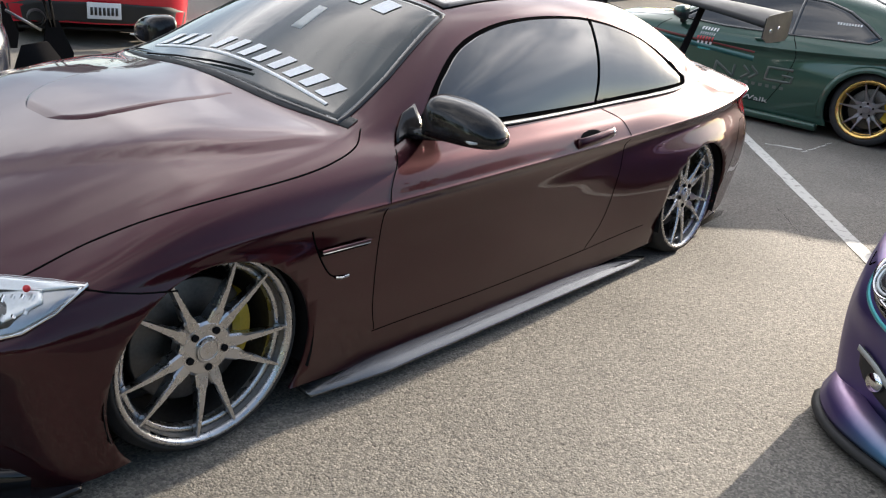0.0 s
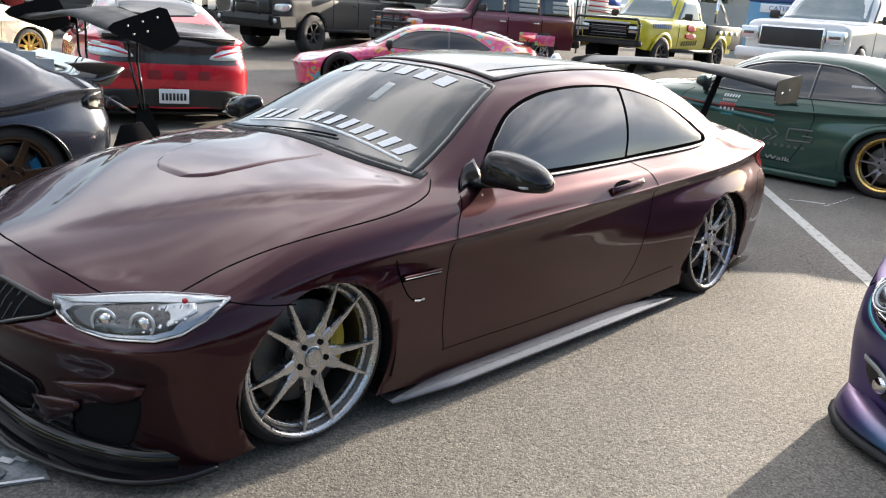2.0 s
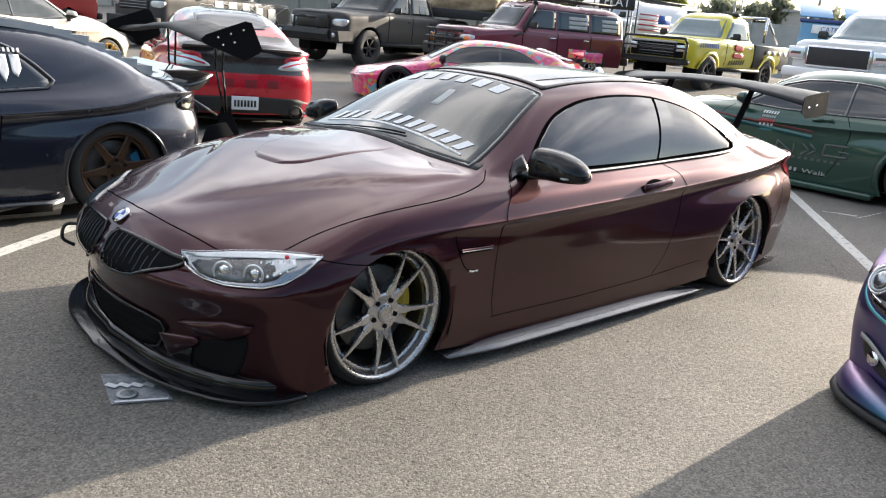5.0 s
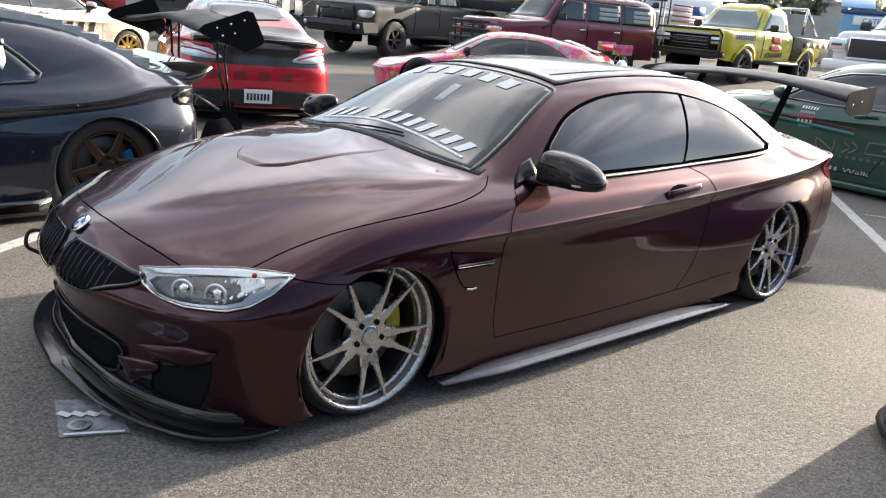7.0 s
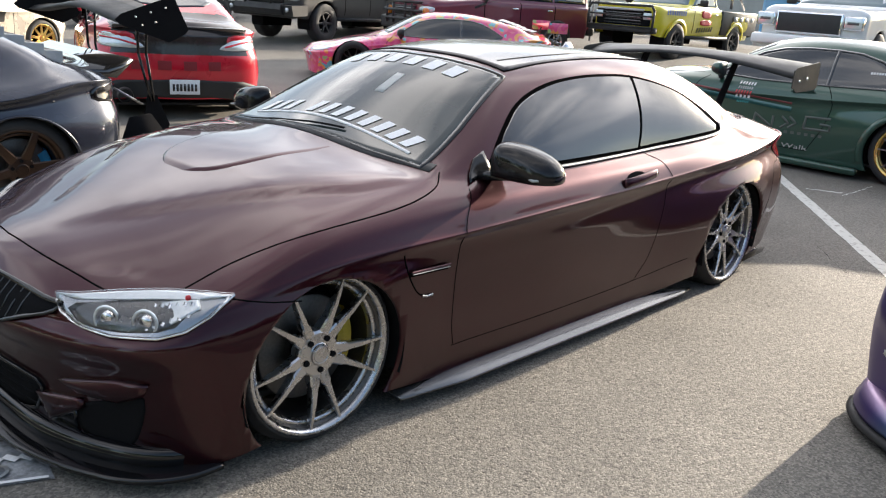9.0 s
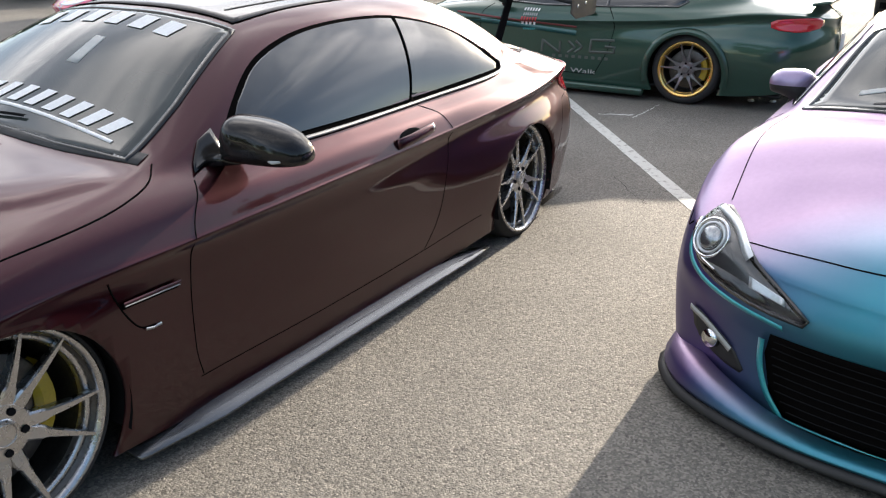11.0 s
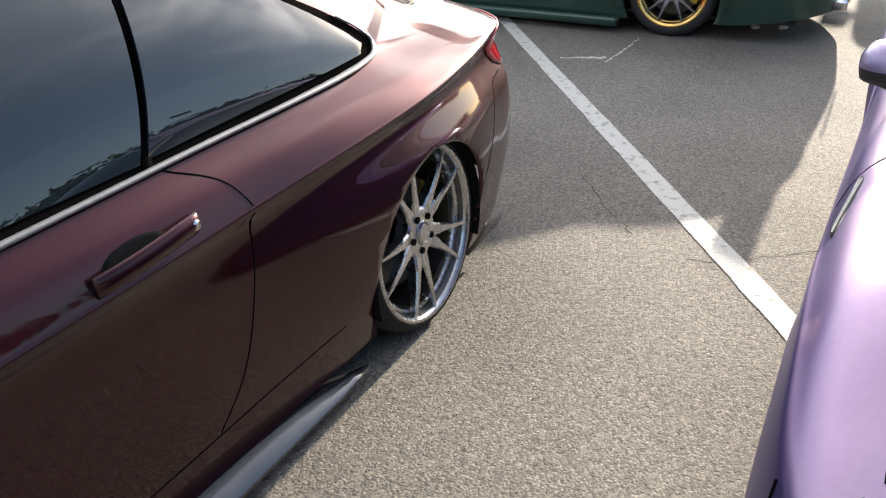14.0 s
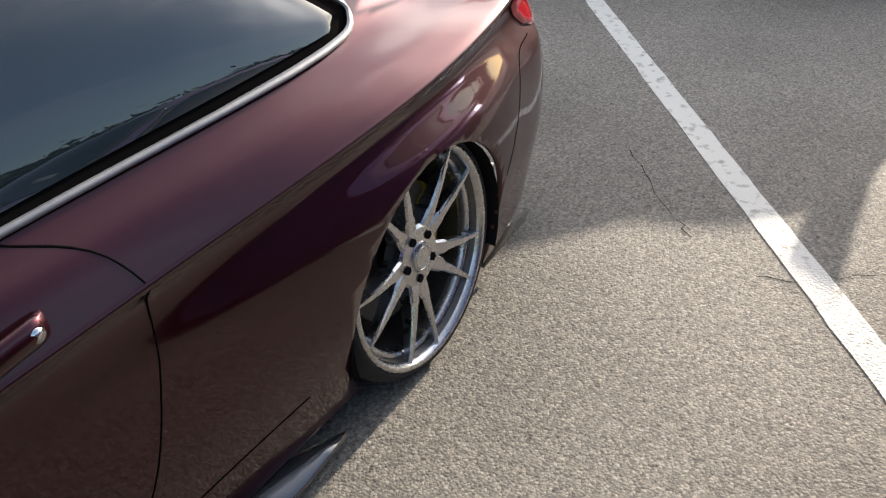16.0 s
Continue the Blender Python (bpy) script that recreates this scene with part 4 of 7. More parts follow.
        for shape, nm, material, note in ((cap, "door_mirror", mirror or paint, "painted door mirror"), (cup, "mirror_foot", "dull", "black lower mirror half")):
            shape = spline(shape, 4)
            mb = bmesh.new()
            rows = []
            for dx, k in ((-.075, .0), (-.073, .30), (-.064, .60), (-.045, .85), (-.015, .98), (.030, 1.0), (.042, .95), (.040, .0)):
                rows.append([mb.verts.new(q + Vector((dx, s * y * k, z * k))) for y, z in shape])
            for a, b in zip(rows[:-1], rows[1:]):
                for k in range(len(shape) - 1):
                    mb.faces.new((a[k], a[k + 1], b[k + 1], b[k]))
            bmesh.ops.remove_doubles(mb, verts=mb.verts, dist=1e-5)
            bmesh.ops.recalc_face_normals(mb, faces=mb.faces)
            ob = part(nm, mb, material, mr or car, note)
            mr = mr or ob
        foot = Vector(fit((mirror_at[0] - .015, s * .83, .805)))
        part("mirror_arm", tube([foot, (foot + q) / 2 + Vector((0, 0, -.045)), q - Vector((0, s * .06, .055))], .024, 12), "dull", mr)
        if lamps:
            hl = [fit(p) for p in ((-.66, s * .46, .53), (-.50, s * .73, .592), (-.34, s * .865, .612), (-.42, s * .86, .54), (-.575, s * .70, .470))]
            part("headlight", patch(sh, hl, (.72, -s * .69, 0), .006, 6, 1, .01), "lens", car, "clear headlight")
        tl = [fit(p) for p in ((3.40, s * .82, .77), (3.56, s * .74, .79), (3.74, s * .48, .79), (3.76, s * .46, .71), (3.62, s * .72, .67), (3.44, s * .86, .69))]
        part("tail_light", patch(sh, tl, (-.75, -s * .66, 0), .006, 6, 1, .012), tail, car, "red tail light" if tail == "redlens" else "smoked tail light")
    ws = [fit(p) for p in ((.62, -screen, 1), (.56, -.4, 1), (.54, 0, 1), (.56, .4, 1), (.62, screen, 1), (1.22, screen - .15, 1), (1.19, .25, 1), (1.175, 0, 1), (1.19, -.25, 1), (1.22, .15 - screen, 1))]
    part("windscreen", patch(sh, ws, (0, 0, -1), .004, 10, 0), "shield", car, "tinted windscreen")
    part("windscreen_seal", ribbon(sh, ws, (0, 0, -1), .025, .005, closed=True), "gloss", car)
    rw = [fit(p) for p in ((2.46, -.45, 1), (2.42, 0, 1), (2.46, .45, 1), (3.0, .47, 1), (3.05, 0, 1), (3.0, -.47, 1))]
    part("rear_window", patch(sh, rw, (0, 0, -1), .004, 8, 1), glass, car, "dark rear window")
    return car, sh


TE = {"R": .318, "r": .243, "n": 6, "style": "six", "face": "bronze", "barrel": "bronze", "cal": "bluecal"}
GOLD = {"R": .335, "r": .262, "n": 10, "style": "twin", "face": "alloy_dark", "barrel": "alloy_dark", "lip": "goldlip"}
DARK = {"R": .32, "r": .25, "n": 10, "style": "twin", "face": "alloy_dark", "barrel": "alloy_dark"}


# -- purple coupe with its nose beside the plum one
def purple_coupe():
    fit = Fit(.80, 2.57, .86, 1.86, 1.25, 1.10, 1.0)
    # mirrors and handles get the wrap colour with sky reflection painted in
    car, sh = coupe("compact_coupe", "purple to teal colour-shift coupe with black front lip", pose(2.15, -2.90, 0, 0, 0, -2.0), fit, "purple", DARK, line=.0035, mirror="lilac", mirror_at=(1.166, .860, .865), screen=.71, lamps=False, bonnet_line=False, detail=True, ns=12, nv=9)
    for s in (-1, 1):
        d1 = (.72, -s * .62, -.25)
        hl = [(-.355, s * .735, .650), (-.42, s * .79, .612), (-.485, s * .80, .550), (-.555, s * .765, .502), (-.63, s * .67, .470), (-.70, s * .54, .452), (-.765, s * .385, .450), (-.69, s * .48, .510), (-.585, s * .585, .565), (-.46, s * .675, .622)]
        lamp = part("headlight", patch(sh, hl, d1, .004, 7, 1, .012), "bezel", car, "clear headlight in a dark housing")
        part("headlight_rim", ribbon(sh, hl, d1, .016, .008, closed=True, smooth=1), "gloss", lamp)
        part("headlight_lens", patch(sh, hl, d1, .016, 7, 1, .012), glass_clear(), lamp, "clear lens")
        c = sh.lay((-.50, s * .715, .565), d1, .018)
        dv = Vector((-.80, s * .42, .42)).normalized()
        mt = Matrix.Translation(c) @ dv.to_track_quat("Z", "Y").to_matrix().to_4x4()
        for R, r, mm in ((.064, .006, "chrome"), (.050, .006, "lens")):
            rb = bmesh.new()
            rb.from_mesh(ring_mesh(R, r))
            rb.transform(mt)
            part("ring_lamp", rb, mm, lamp, "bright ring")
        pj = bmesh.new()
        bmesh.ops.create_uvsphere(pj, u_segments=24, v_segments=12, radius=.042, matrix=mt @ Matrix.Diagonal((1, 1, .45, 1)))
        part("projector", pj, "reflector", lamp, "projector lens")
        part("light_bar", ribbon(sh, [(-.375, s * .740, .635), (-.47, s * .665, .610), (-.585, s * .570, .553)], d1, .020, .018, smooth=1), "lens", lamp, "bright light bar")
        part("light_bar", ribbon(sh, [(-.415, s * .785, .600), (-.475, s * .785, .548), (-.535, s * .745, .512), (-.585, s * .69, .497)], d1, .014, .018, smooth=1), "chrome", lamp)
        part("dark_bezel", patch(sh, [(-.54, s * .76, .512), (-.63, s * .66, .482), (-.72, s * .50, .465), (-.67, s * .55, .495), (-.60, s * .66, .510)], d1, .014, 4, 1), "gloss", lamp)
        part("turn_signal", patch(sh, [(-.635, s * .575, .520), (-.70, s * .47, .498), (-.71, s * .46, .478), (-.645, s * .565, .488)], d1, .016, 4, 0), "lens", lamp)
        part("bumper_gap", ribbon(sh, [(-.40, s * .83, .585), (-.36, s * .86, .56), (-.33, s * .87, .60)], (.2, -s, 0), .006, .002, smooth=1), "gap", car)
        part("panel_gap", ribbon(sh, [(-.345, s * .735, .7), (-.1, s * .745, .75), (.2, s * .745, .8), (.50, s * .735, .85)], (0, 0, -1), .0035, .0012, smooth=1), "gap", car)
        # brow under the lamp
        part("lamp_brow", ribbon(sh, [(-.425, s * .815, .585), (-.49, s * .825, .525), (-.57, s * .765, .472), (-.66, s * .635, .435), (-.745, s * .49, .420)], d1, .014, .003, smooth=1), "teal", car, "teal edge round the headlight")
        # fog lamp pocket
        df = (.8, -s * .6, 0)
        pk = [(-.545, s * .81, .330), (-.59, s * .765, .322), (-.655, s * .655, .255), (-.675, s * .60, .170), (-.62, s * .70, .185), (-.555, s * .80, .240)]
        fg = part("fog_pocket", patch(sh, pk, df, .003, 5, 1), "dull", car, "black fog lamp pocket")
        part("fog_trim", ribbon(sh, [(-.55, s * .81, .325), (-.60, s * .75, .305), (-.655, s * .66, .245)], df, .022, .012, smooth=1), "vinylgrey", fg, "grey fog lamp blade")
        fc = sh.lay((-.61, s * .728, .250), df, .004)
        fv = Vector((-.85, s * .5, 0)).normalized()
        part("fog_lamp", cyl(fc, fc + fv * .018, .034, .03, 24), "chrome", fg, "round fog lamp")
        # intake frame in teal
        part("intake_frame", ribbon(sh, [(-.73, s * .515, .350), (-.735, s * .512, .26), (-.745, s * .480, .165), (-.765, s * .425, .092)], (1, 0, 0), .018, .014, smooth=1), "teal", car, "teal intake frame")
        # slotted garnish on the wing behind the wheel
        gv = part("wing_vent", patch(sh, [(.26, s * .87, .712), (.38, s * .87, .738), (.54, s * .87, .752), (.55, s * .87, .738), (.40, s * .87, .716), (.29, s * .87, .698)], (0, -s, -.35), .002, 5, 1), "dull", car, "black slotted vent on the wing")
        for k in range(2):
            part("vent_fin", ribbon(sh, [(.285 + .02 * k, s * .87, .708 - .004 * k), (.39 + .02 * k, s * .87, .730 - .006 * k), (.52 + .01 * k, s * .87, .748 - .006 * k)], (0, -s, -.35), .004, .006, smooth=1), "bezel", gv)
        # fender badge
        part("fender_badge", box((-.13, s * .875, .50), (.05, .012, .03), .004), "dull", car)
    gr = [(-.78, -.495, .368), (-.80, 0, .388), (-.78, .495, .368), (-.78, .505, .29), (-.78, .475, .165), (-.78, .42, .092), (-.79, 0, .088), (-.78, -.42, .092), (-.78, -.475, .165), (-.78, -.505, .29)]
    g = part("front_grille", patch(sh, gr, (1, 0, 0), .004, 6, 0), "gap", car, "wide black mesh grille")
    for k in range(9):
        z = .115 + k * .029
        half = float(np.interp(z, [.10, .17, .3, .37], [.40, .455, .485, .48]))
        part("slat", ribbon(sh, [(-.8, -half, z), (-.8, 0, z + .006), (-.8, half, z)], (1, 0, 0), .004, .006), "matblack", g)
    part("lower_frame", ribbon(sh, [(-.77, -.42, .084), (-.8, 0, .080), (-.77, .42, .084)], (1, 0, 0), .018, .012, smooth=1), "teal", car, "teal lower frame")
    part("panel_gap", ribbon(sh, [(-.545, -.62, .7), (-.60, -.49, .7), (-.675, -.25, .7), (-.70, 0, .7), (-.675, .25, .7), (-.60, .49, .7), (-.545, .62, .7)], (0, 0, -1), .0035, .0015, smooth=1), "gap", car)
    # lip
    edge = spline([(-.86, 0), (-.815, .42), (-.66, .76), (-.52, .875), (-.40, .91)], 8)
    full = [(x, -y) for x, y in edge[::-1]] + [tuple(p) for p in edge[1:]]
    for nm, material, note, ring in (
            ("front_lip", "dull", "grey-black front lip", ((.10, .90, .035), (.022, .985, .035), (.018, .99, .048), (.03, .975, .062), (.09, .91, .066))),
            ("chin", "purple", "indigo chin above the lip", ((.09, .91, .066), (.036, .97, .068), (.030, .972, .085), (.062, .945, .15), (.11, .90, .17)))):
        lb = bmesh.new()
        low = [float(np.interp(abs(ey), [.30, .52, .80], [.56, .66, 1.0])) for ex, ey in full]
        rows = [[lb.verts.new((ex + dx, ey * k, z if z < .08 else .08 + (z - .08) * q)) for dx, k, z in ring] for (ex, ey), q in zip(full, [(v - .5) * 2 for v in low])]
        for a, b in zip(rows[:-1], rows[1:]):
            for k in range(5):
                lb.faces.new((a[k], a[(k + 1) % 5], b[(k + 1) % 5], b[k]))
        lb.faces.new(rows[0]), lb.faces.new(rows[-1][::-1])
        bmesh.ops.recalc_face_normals(lb, faces=lb.faces)
        part(nm, lb, material, car, note)
    part("wiper", ribbon(sh, [fit((.60, .45, 1)), fit((.61, 0, 1)), fit((.64, -.3, 1))], (0, 0, -1), .014, .02, smooth=1), "dull", car)
    part("permit_card", patch(sh, [fit(p) for p in ((.70, .52, 1), (.72, .36, 1), (.75, .36, 1), (.73, .52, 1))], (0, 0, -1), .007, 3, 0), "vinylgrey", car, "pale card on the dashboard")


# -- dark green coupe across the lane
def green_coupe():
    fit = Fit(.90, 2.85, 1.24, 1.86, 1.33, 1.02, 1.03)
    car, sh = coupe("green_coupe", "dark green coupe with gold-lipped wheels and pale sponsor marks", pose(7.97, 2.22, 0, 0, 0, -90), fit, "green", GOLD, arches=(.37, .30), detail=True)
    inn = (0, 1, 0)
    for pts in ([(2.12, -.93, .555), (1.87, -.93, .545), (1.86, -.93, .425), (2.12, -.93, .435), (2.125, -.93, .49), (2.02, -.93, .488)],
                [(1.70, -.93, .525), (1.775, -.93, .465), (1.70, -.93, .405)], [(1.62, -.93, .515), (1.695, -.93, .455), (1.62, -.93, .395)],
                [(1.33, -.93, .39), (1.33, -.93, .51), (1.53, -.93, .39), (1.53, -.93, .51)]):
        part("mark", ribbon(sh, pts, inn, .026, .004), "vinyldim", car, "dim grey block mark on the door")
    glyphs(sh, car, (1.45, -.93, .345), (2.10, -.93, .355), inn, (0, 0, 1), .03, 9, "vinyldim", .004, .2, .0)
    glyphs(sh, car, (1.52, -.93, .205), (1.63, -.93, .205), inn, (0, 0, 1), .04, 2, "vinylgrey", .005, .2, .1)
    glyphs(sh, car, (1.10, -.93, .79), (1.29, -.93, .79), inn, (0, 0, 1), .03, 6, "vinyl", .005, .2, .2)
    glyphs(sh, car, (1.10, -.93, .745), (1.27, -.93, .745), inn, (0, 0, 1), .028, 7, "vinylgrey", .005, .2, .2)
    glyphs(sh, car, (1.08, -.93, .70), (1.27, -.93, .70), inn, (0, 0, 1), .030, 6, "vinylred", .005, .22, .2)
    glyphs(sh, car, (1.08, -.93, .655), (1.26, -.93, .655), inn, (0, 0, 1), .030, 4, "vinyl", .005, .22, .2)
    glyphs(sh, car, (1.10, -.93, .60), (1.24, -.93, .60), inn, (0, 0, 1), .020, 7, "teal", .005, .22, .2)
    glyphs(sh, car, (2.35, -.9, 1.025), (2.58, -.9, 1.03), inn, (0, 0, 1), .022, 9, "vinyl", .007, .2, .0)
    part("stripe", ribbon(sh, [(.3, -.93, .74), (.9, -.93, .70), (1.7, -.93, .66)], inn, .02, .004, smooth=1), "vinylrose", car, "thin dull red stripe")
    part("stripe", ribbon(sh, [(.3, -.93, .69), (.9, -.93, .65), (1.7, -.93, .60)], inn, .05, .003, smooth=1), "tealdim", car, "dark teal stripe")
    for s in (-1, 1):
        part("side_skirt", box((1.45, s * .93, .085), (2.05, .09, .07), .02), "green", car, "green side skirt")
        for x, r in ((0, .385), (2.85, .39)):
            pts = [(x + r * math.cos(a), s * .93, .30 + r * math.sin(a)) for a in np.linspace(-.25, math.pi + .25, 26)]
            part("arch_flare", ribbon(sh, pts, (0, -s, 0), .06, .03), "green", car, "bolt-on arch flare")
    letters_on(sh, "Walk", (1.66, -.93, .205), (1.94, -.93, .205), inn, (0, 0, 1), .045, "vinylgrey", car, .006, .1, label="pale letters on the sill")
    part("number_plate", box((4.105, 0, .62), (.012, .32, .16), .004), "plate", car, "white number plate")
    part("rear_spoiler", box((3.93, 0, .985), (.16, 1.25, .03), .012, (0, -10, 0)), "green", car, "low boot lip spoiler")
    part("exhaust_tip", lathe([(.05, 0), (.055, .01), (.055, .14), (.045, .14), (.045, .01)], 24), "chrome", car).matrix_local = Matrix.Translation((4.02, -.5, .27)) @ Matrix.Rotation(radians(90), 4, "Z")


# -- blue-black widebody coupe
def black_coupe():
    fit = Fit(.85, 2.65, .80, 1.94, 1.235, 1.04, 1.04)
    car, sh = coupe("widebody_coupe", "blue-black widebody coupe with bronze wheels and tall rear wing", pose(-2.53, 3.13, 0), fit, "navy", TE, glass_end=.62, arches=(.335, .305), detail=True, ns=10, nv=7, tail="gloss")
    for s in (-1, 1):
        for x in (0, 2.65):
            r = .347
            pts = [(x + r * math.cos(a), s * .95, .30 + r * math.sin(a)) for a in np.linspace(-.2, math.pi + .2, 30)]
            fl = part("arch_flare", ribbon(sh, pts, (0, -s, 0), .012, .002), "navy", car, "riveted arch flare")
            for a in np.linspace(.3, math.pi - .3, 4):
                p = sh.lay((x + .48 * math.cos(a), s * .95, .30 + .46 * math.sin(a)), (0, -s, 0), .004)
                part("rivet", cyl(p, p + Vector((0, s * .004, 0)), .007, seg=10), "dull", fl)
        part("side_skirt", box((1.3, s * .95, .10), (1.85, .07, .09), .02), "gloss", car, "gloss black side skirt")
        part("skirt_fin", extrude_poly([(1.6, .05), (2.25, .05), (2.28, .16), (2.10, .13)], .012, "y", s * .985), "gloss", car)
    # white shield on the quarter glass
    for k in range(3):
        x = 1.92 + k * .075
        part("mark", patch(sh, [(x, -.8, 1.03), (x + .055, -.8, 1.03), (x + .055, -.8, .93 + .02 * (k != 1)), (x + .028, -.8, .90 - .03 * (k == 1)), (x, -.8, .93)], (0, 1, 0), .008, 3, 0), "vinyl", car)
    glyphs(sh, car, (1.90, -.8, 1.045), (2.15, -.8, 1.045), (0, 1, 0), (0, 0, 1), .025, 9, "vinyl", .008, .2, 0)
    # stepped louvre up the hatch
    for k in range(9):
        x = 2.12 + k * .115
        z, z1 = (sh.lay((q, 0, 1.3), (0, 0, -1)).z for q in (x - .058, x + .058))
        part("louvre", box((x, 0, z + .008), (.125, .94 - .012 * k, .008), .003, (0, 4, 0)), "dull", car, "hatch louvre slat")
        for s in (-1, 1):
            part("louvre_cheek", extrude_poly([(x - .058, z - .03), (x + .058, z1 - .03), (x + .060, z + .010), (x - .058, z + .018)], .050, "y", s * (.50 - .008 * k) - .025), "louvregrey", car, "grey stepped louvre edge", False)
    part("duck_tail", extrude_poly([(2.92, .86), (3.35, .82), (3.47, .93), (3.44, .95), (3.25, .885), (2.95, .90)], 1.36, "y", -.68), "gloss", car, "gloss black duck-tail spoiler")
    # chassis mounted wing
    wg = bmesh.new()
    prof = [(0.0, 0.0), (.06, .03), (.15, .045), (.26, .055), (.33, .075), (.30, .045), (.2, .015), (.08, -.012)]
    rows = []
    for q in range(25):
        y = -.87 + 1.74 * q / 24
        dz = .035 * math.cos(y / .87 * math.pi) - .035
        rows.append([wg.verts.new((3.36 + px, y, 1.235 + dz + pz)) for px, pz in prof])
    for a, b in zip(rows[:-1], rows[1:]):
        for k in range(len(prof)):
            wg.faces.new((a[k], a[(k + 1) % len(prof)], b[(k + 1) % len(prof)], b[k]))
    bmesh.ops.recalc_face_normals(wg, faces=wg.faces)
    wing = part("rear_wing", wg, "dull", car, "matt black chassis-mounted wing")
    for s in (-1, 1):
        part("end_plate", extrude_poly([(3.27, 1.20), (3.31, 1.235), (3.62, 1.345), (3.67, 1.335), (3.76, 1.15), (3.74, 1.12), (3.62, 1.065), (3.30, 1.17)], s * .008, "y", s * .875), "matblack", wing, "angled black end plate", False)
        for x, z in ((3.40, 1.22), (3.50, 1.25), (3.60, 1.28), (3.44, 1.17), (3.53, 1.19)):
            part("bolt", cyl((x, s * .883, z), (x, s * .886, z), .007, seg=10), "vinylgrey", wing)
        for dx in (.12, .19):
            part("wing_post", tube([(3.50 + dx, s * .42, 1.22), (3.53 + dx * .8, s * .42, .95), (3.67 + dx * .3, s * .42, .62)], .010), "lip", wing, "black wing post")
        part("wing_bracket", extrude_poly([(3.62, .34), (3.82, .34), (3.84, .45), (3.75, .66), (3.68, .66)], .012, "y", s * .42), "matblack", wing, "black wing bracket", False)
        part("wing_stay", tube([(3.44, s * .42, .72), (3.64, s * .42, .60)], .008), "alloy_dark", wing)
        part("rear_fin", extrude_poly([(3.22, .22), (3.60, .22), (3.70, .32), (3.50, .60), (3.36, .58)], .03, "y", s * .84), "matblack", car)
    part("rear_diffuser", box((3.40, 0, .22), (.22, 1.5, .14), .03), "dull", car, "black rear diffuser")


# -- red coupe, seen from behind
def red_coupe():
    fit = Fit(.88, 2.82, .95, 1.86, 1.38, 1.0, 1.05)
    h = Vector((.33, .944))
    rear = Vector((2.80, 5.28))
    o = rear + h * 3.77
    car, sh = coupe("red_coupe", "bright red coupe with black boot lid, seen from behind", pose(o.x, o.y, 0, 0, 0, math.degrees(math.atan2(-h.y, -h.x))), fit, "red", DARK, roof="truckblack", trunk="carbon", boot=.60, arches=(.36, .30), lamps=False)
    d = (-1, 0, 0)
    part("rear_valance", patch(sh, [(3.74, -.84, .40), (3.76, 0, .44), (3.74, .84, .40), (3.70, .80, .18), (3.72, 0, .17), (3.70, -.80, .18)], d, .006, 6, 1), "dull", car, "black rear valance")
    plate = part("number_plate", box((3.80, 0, .36), (.012, .31, .155), .004), "plate", car, "white number plate with dark marks")
    for k in range(7):
        part("mark", box((3.808, -.115 + k * .038, .355), (.003, .024, .075), 0), "vinylblack", plate)
    glyphs(sh, car, (3.75, -.52, .53), (3.75, .52, .53), d, (0, 0, 1), .095, 4, "vinylwine", .004, .2, 0)
    for s in (-1, 1):
        tl = [(3.55, s * .84, .90), (3.70, s * .62, .88), (3.76, s * .38, .76), (3.74, s * .50, .74), (3.60, s * .80, .74), (3.50, s * .88, .78)]
        t = part("tail_light_lens", patch(sh, tl, (-.85, -s * .5, 0), .012, 5, 1, .012), "lens", car, "clear tail light lens")
        part("tail_light_bar", ribbon(sh, [(3.56, s * .83, .84), (3.68, s * .66, .82), (3.74, s * .46, .775)], (-.85, -s * .5, 0), .02, .03), "redlens", t)
        ex = part("exhaust_tip", lathe([(.07, 0), (.078, .01), (.078, .12), (.062, .12), (.062, .01)], 28), "dull", car, "wide dark exhaust tip")
        ex.matrix_local = Matrix.Translation((3.84, s * .60, .27)) @ Matrix.Rotation(radians(90), 4, "Z")
    part("boot_spoiler", extrude_poly([(3.42, .93), (3.66, .985), (3.70, .975), (3.60, .93)], 1.36, "y", -.68), "carbon", car, "black boot lip")


# -- low sports car with a bright wrap
def wrapped_car():
    fit = Fit(.95, 2.60, .90, 1.92, 1.20, .92, 1.10)
    h = Vector((-.74, .67))
    car, sh = coupe("wrapped_sports_car", "low sports car in a bright multicoloured wrap", pose(8.0, 8.75, ground_z(8.0, 8.75), 0, 0, math.degrees(math.atan2(-h.y, -h.x))), fit, "graf", {**DARK, "face": "vinylblack", "barrel": "vinylblack"}, mirror="vinylblack", arches=(.36, .29))
    for k in range(6):
        x = 2.62 + k * .10
        z = sh.lay((x, 0, 1.3), (0, 0, -1)).z
        part("louvre", box((x, 0, z + .03), (.09, .9, .012), .003, (0, -12, 0)), "vinyl", car, "white engine louvre")
    part("rear_wing", box((3.45, 0, 1.10), (.3, 1.7, .03), .01, (0, -6, 0)), "vinylred", car, "red rear wing")
    for s in (-1, 1):
        part("end_plate", box((3.45, s * .85, 1.08), (.34, .012, .17), .003), "graf", car)
        part("wing_post", tube([(3.40, s * .4, 1.10), (3.30, s * .4, .85)], .014), "vinylblack", car)


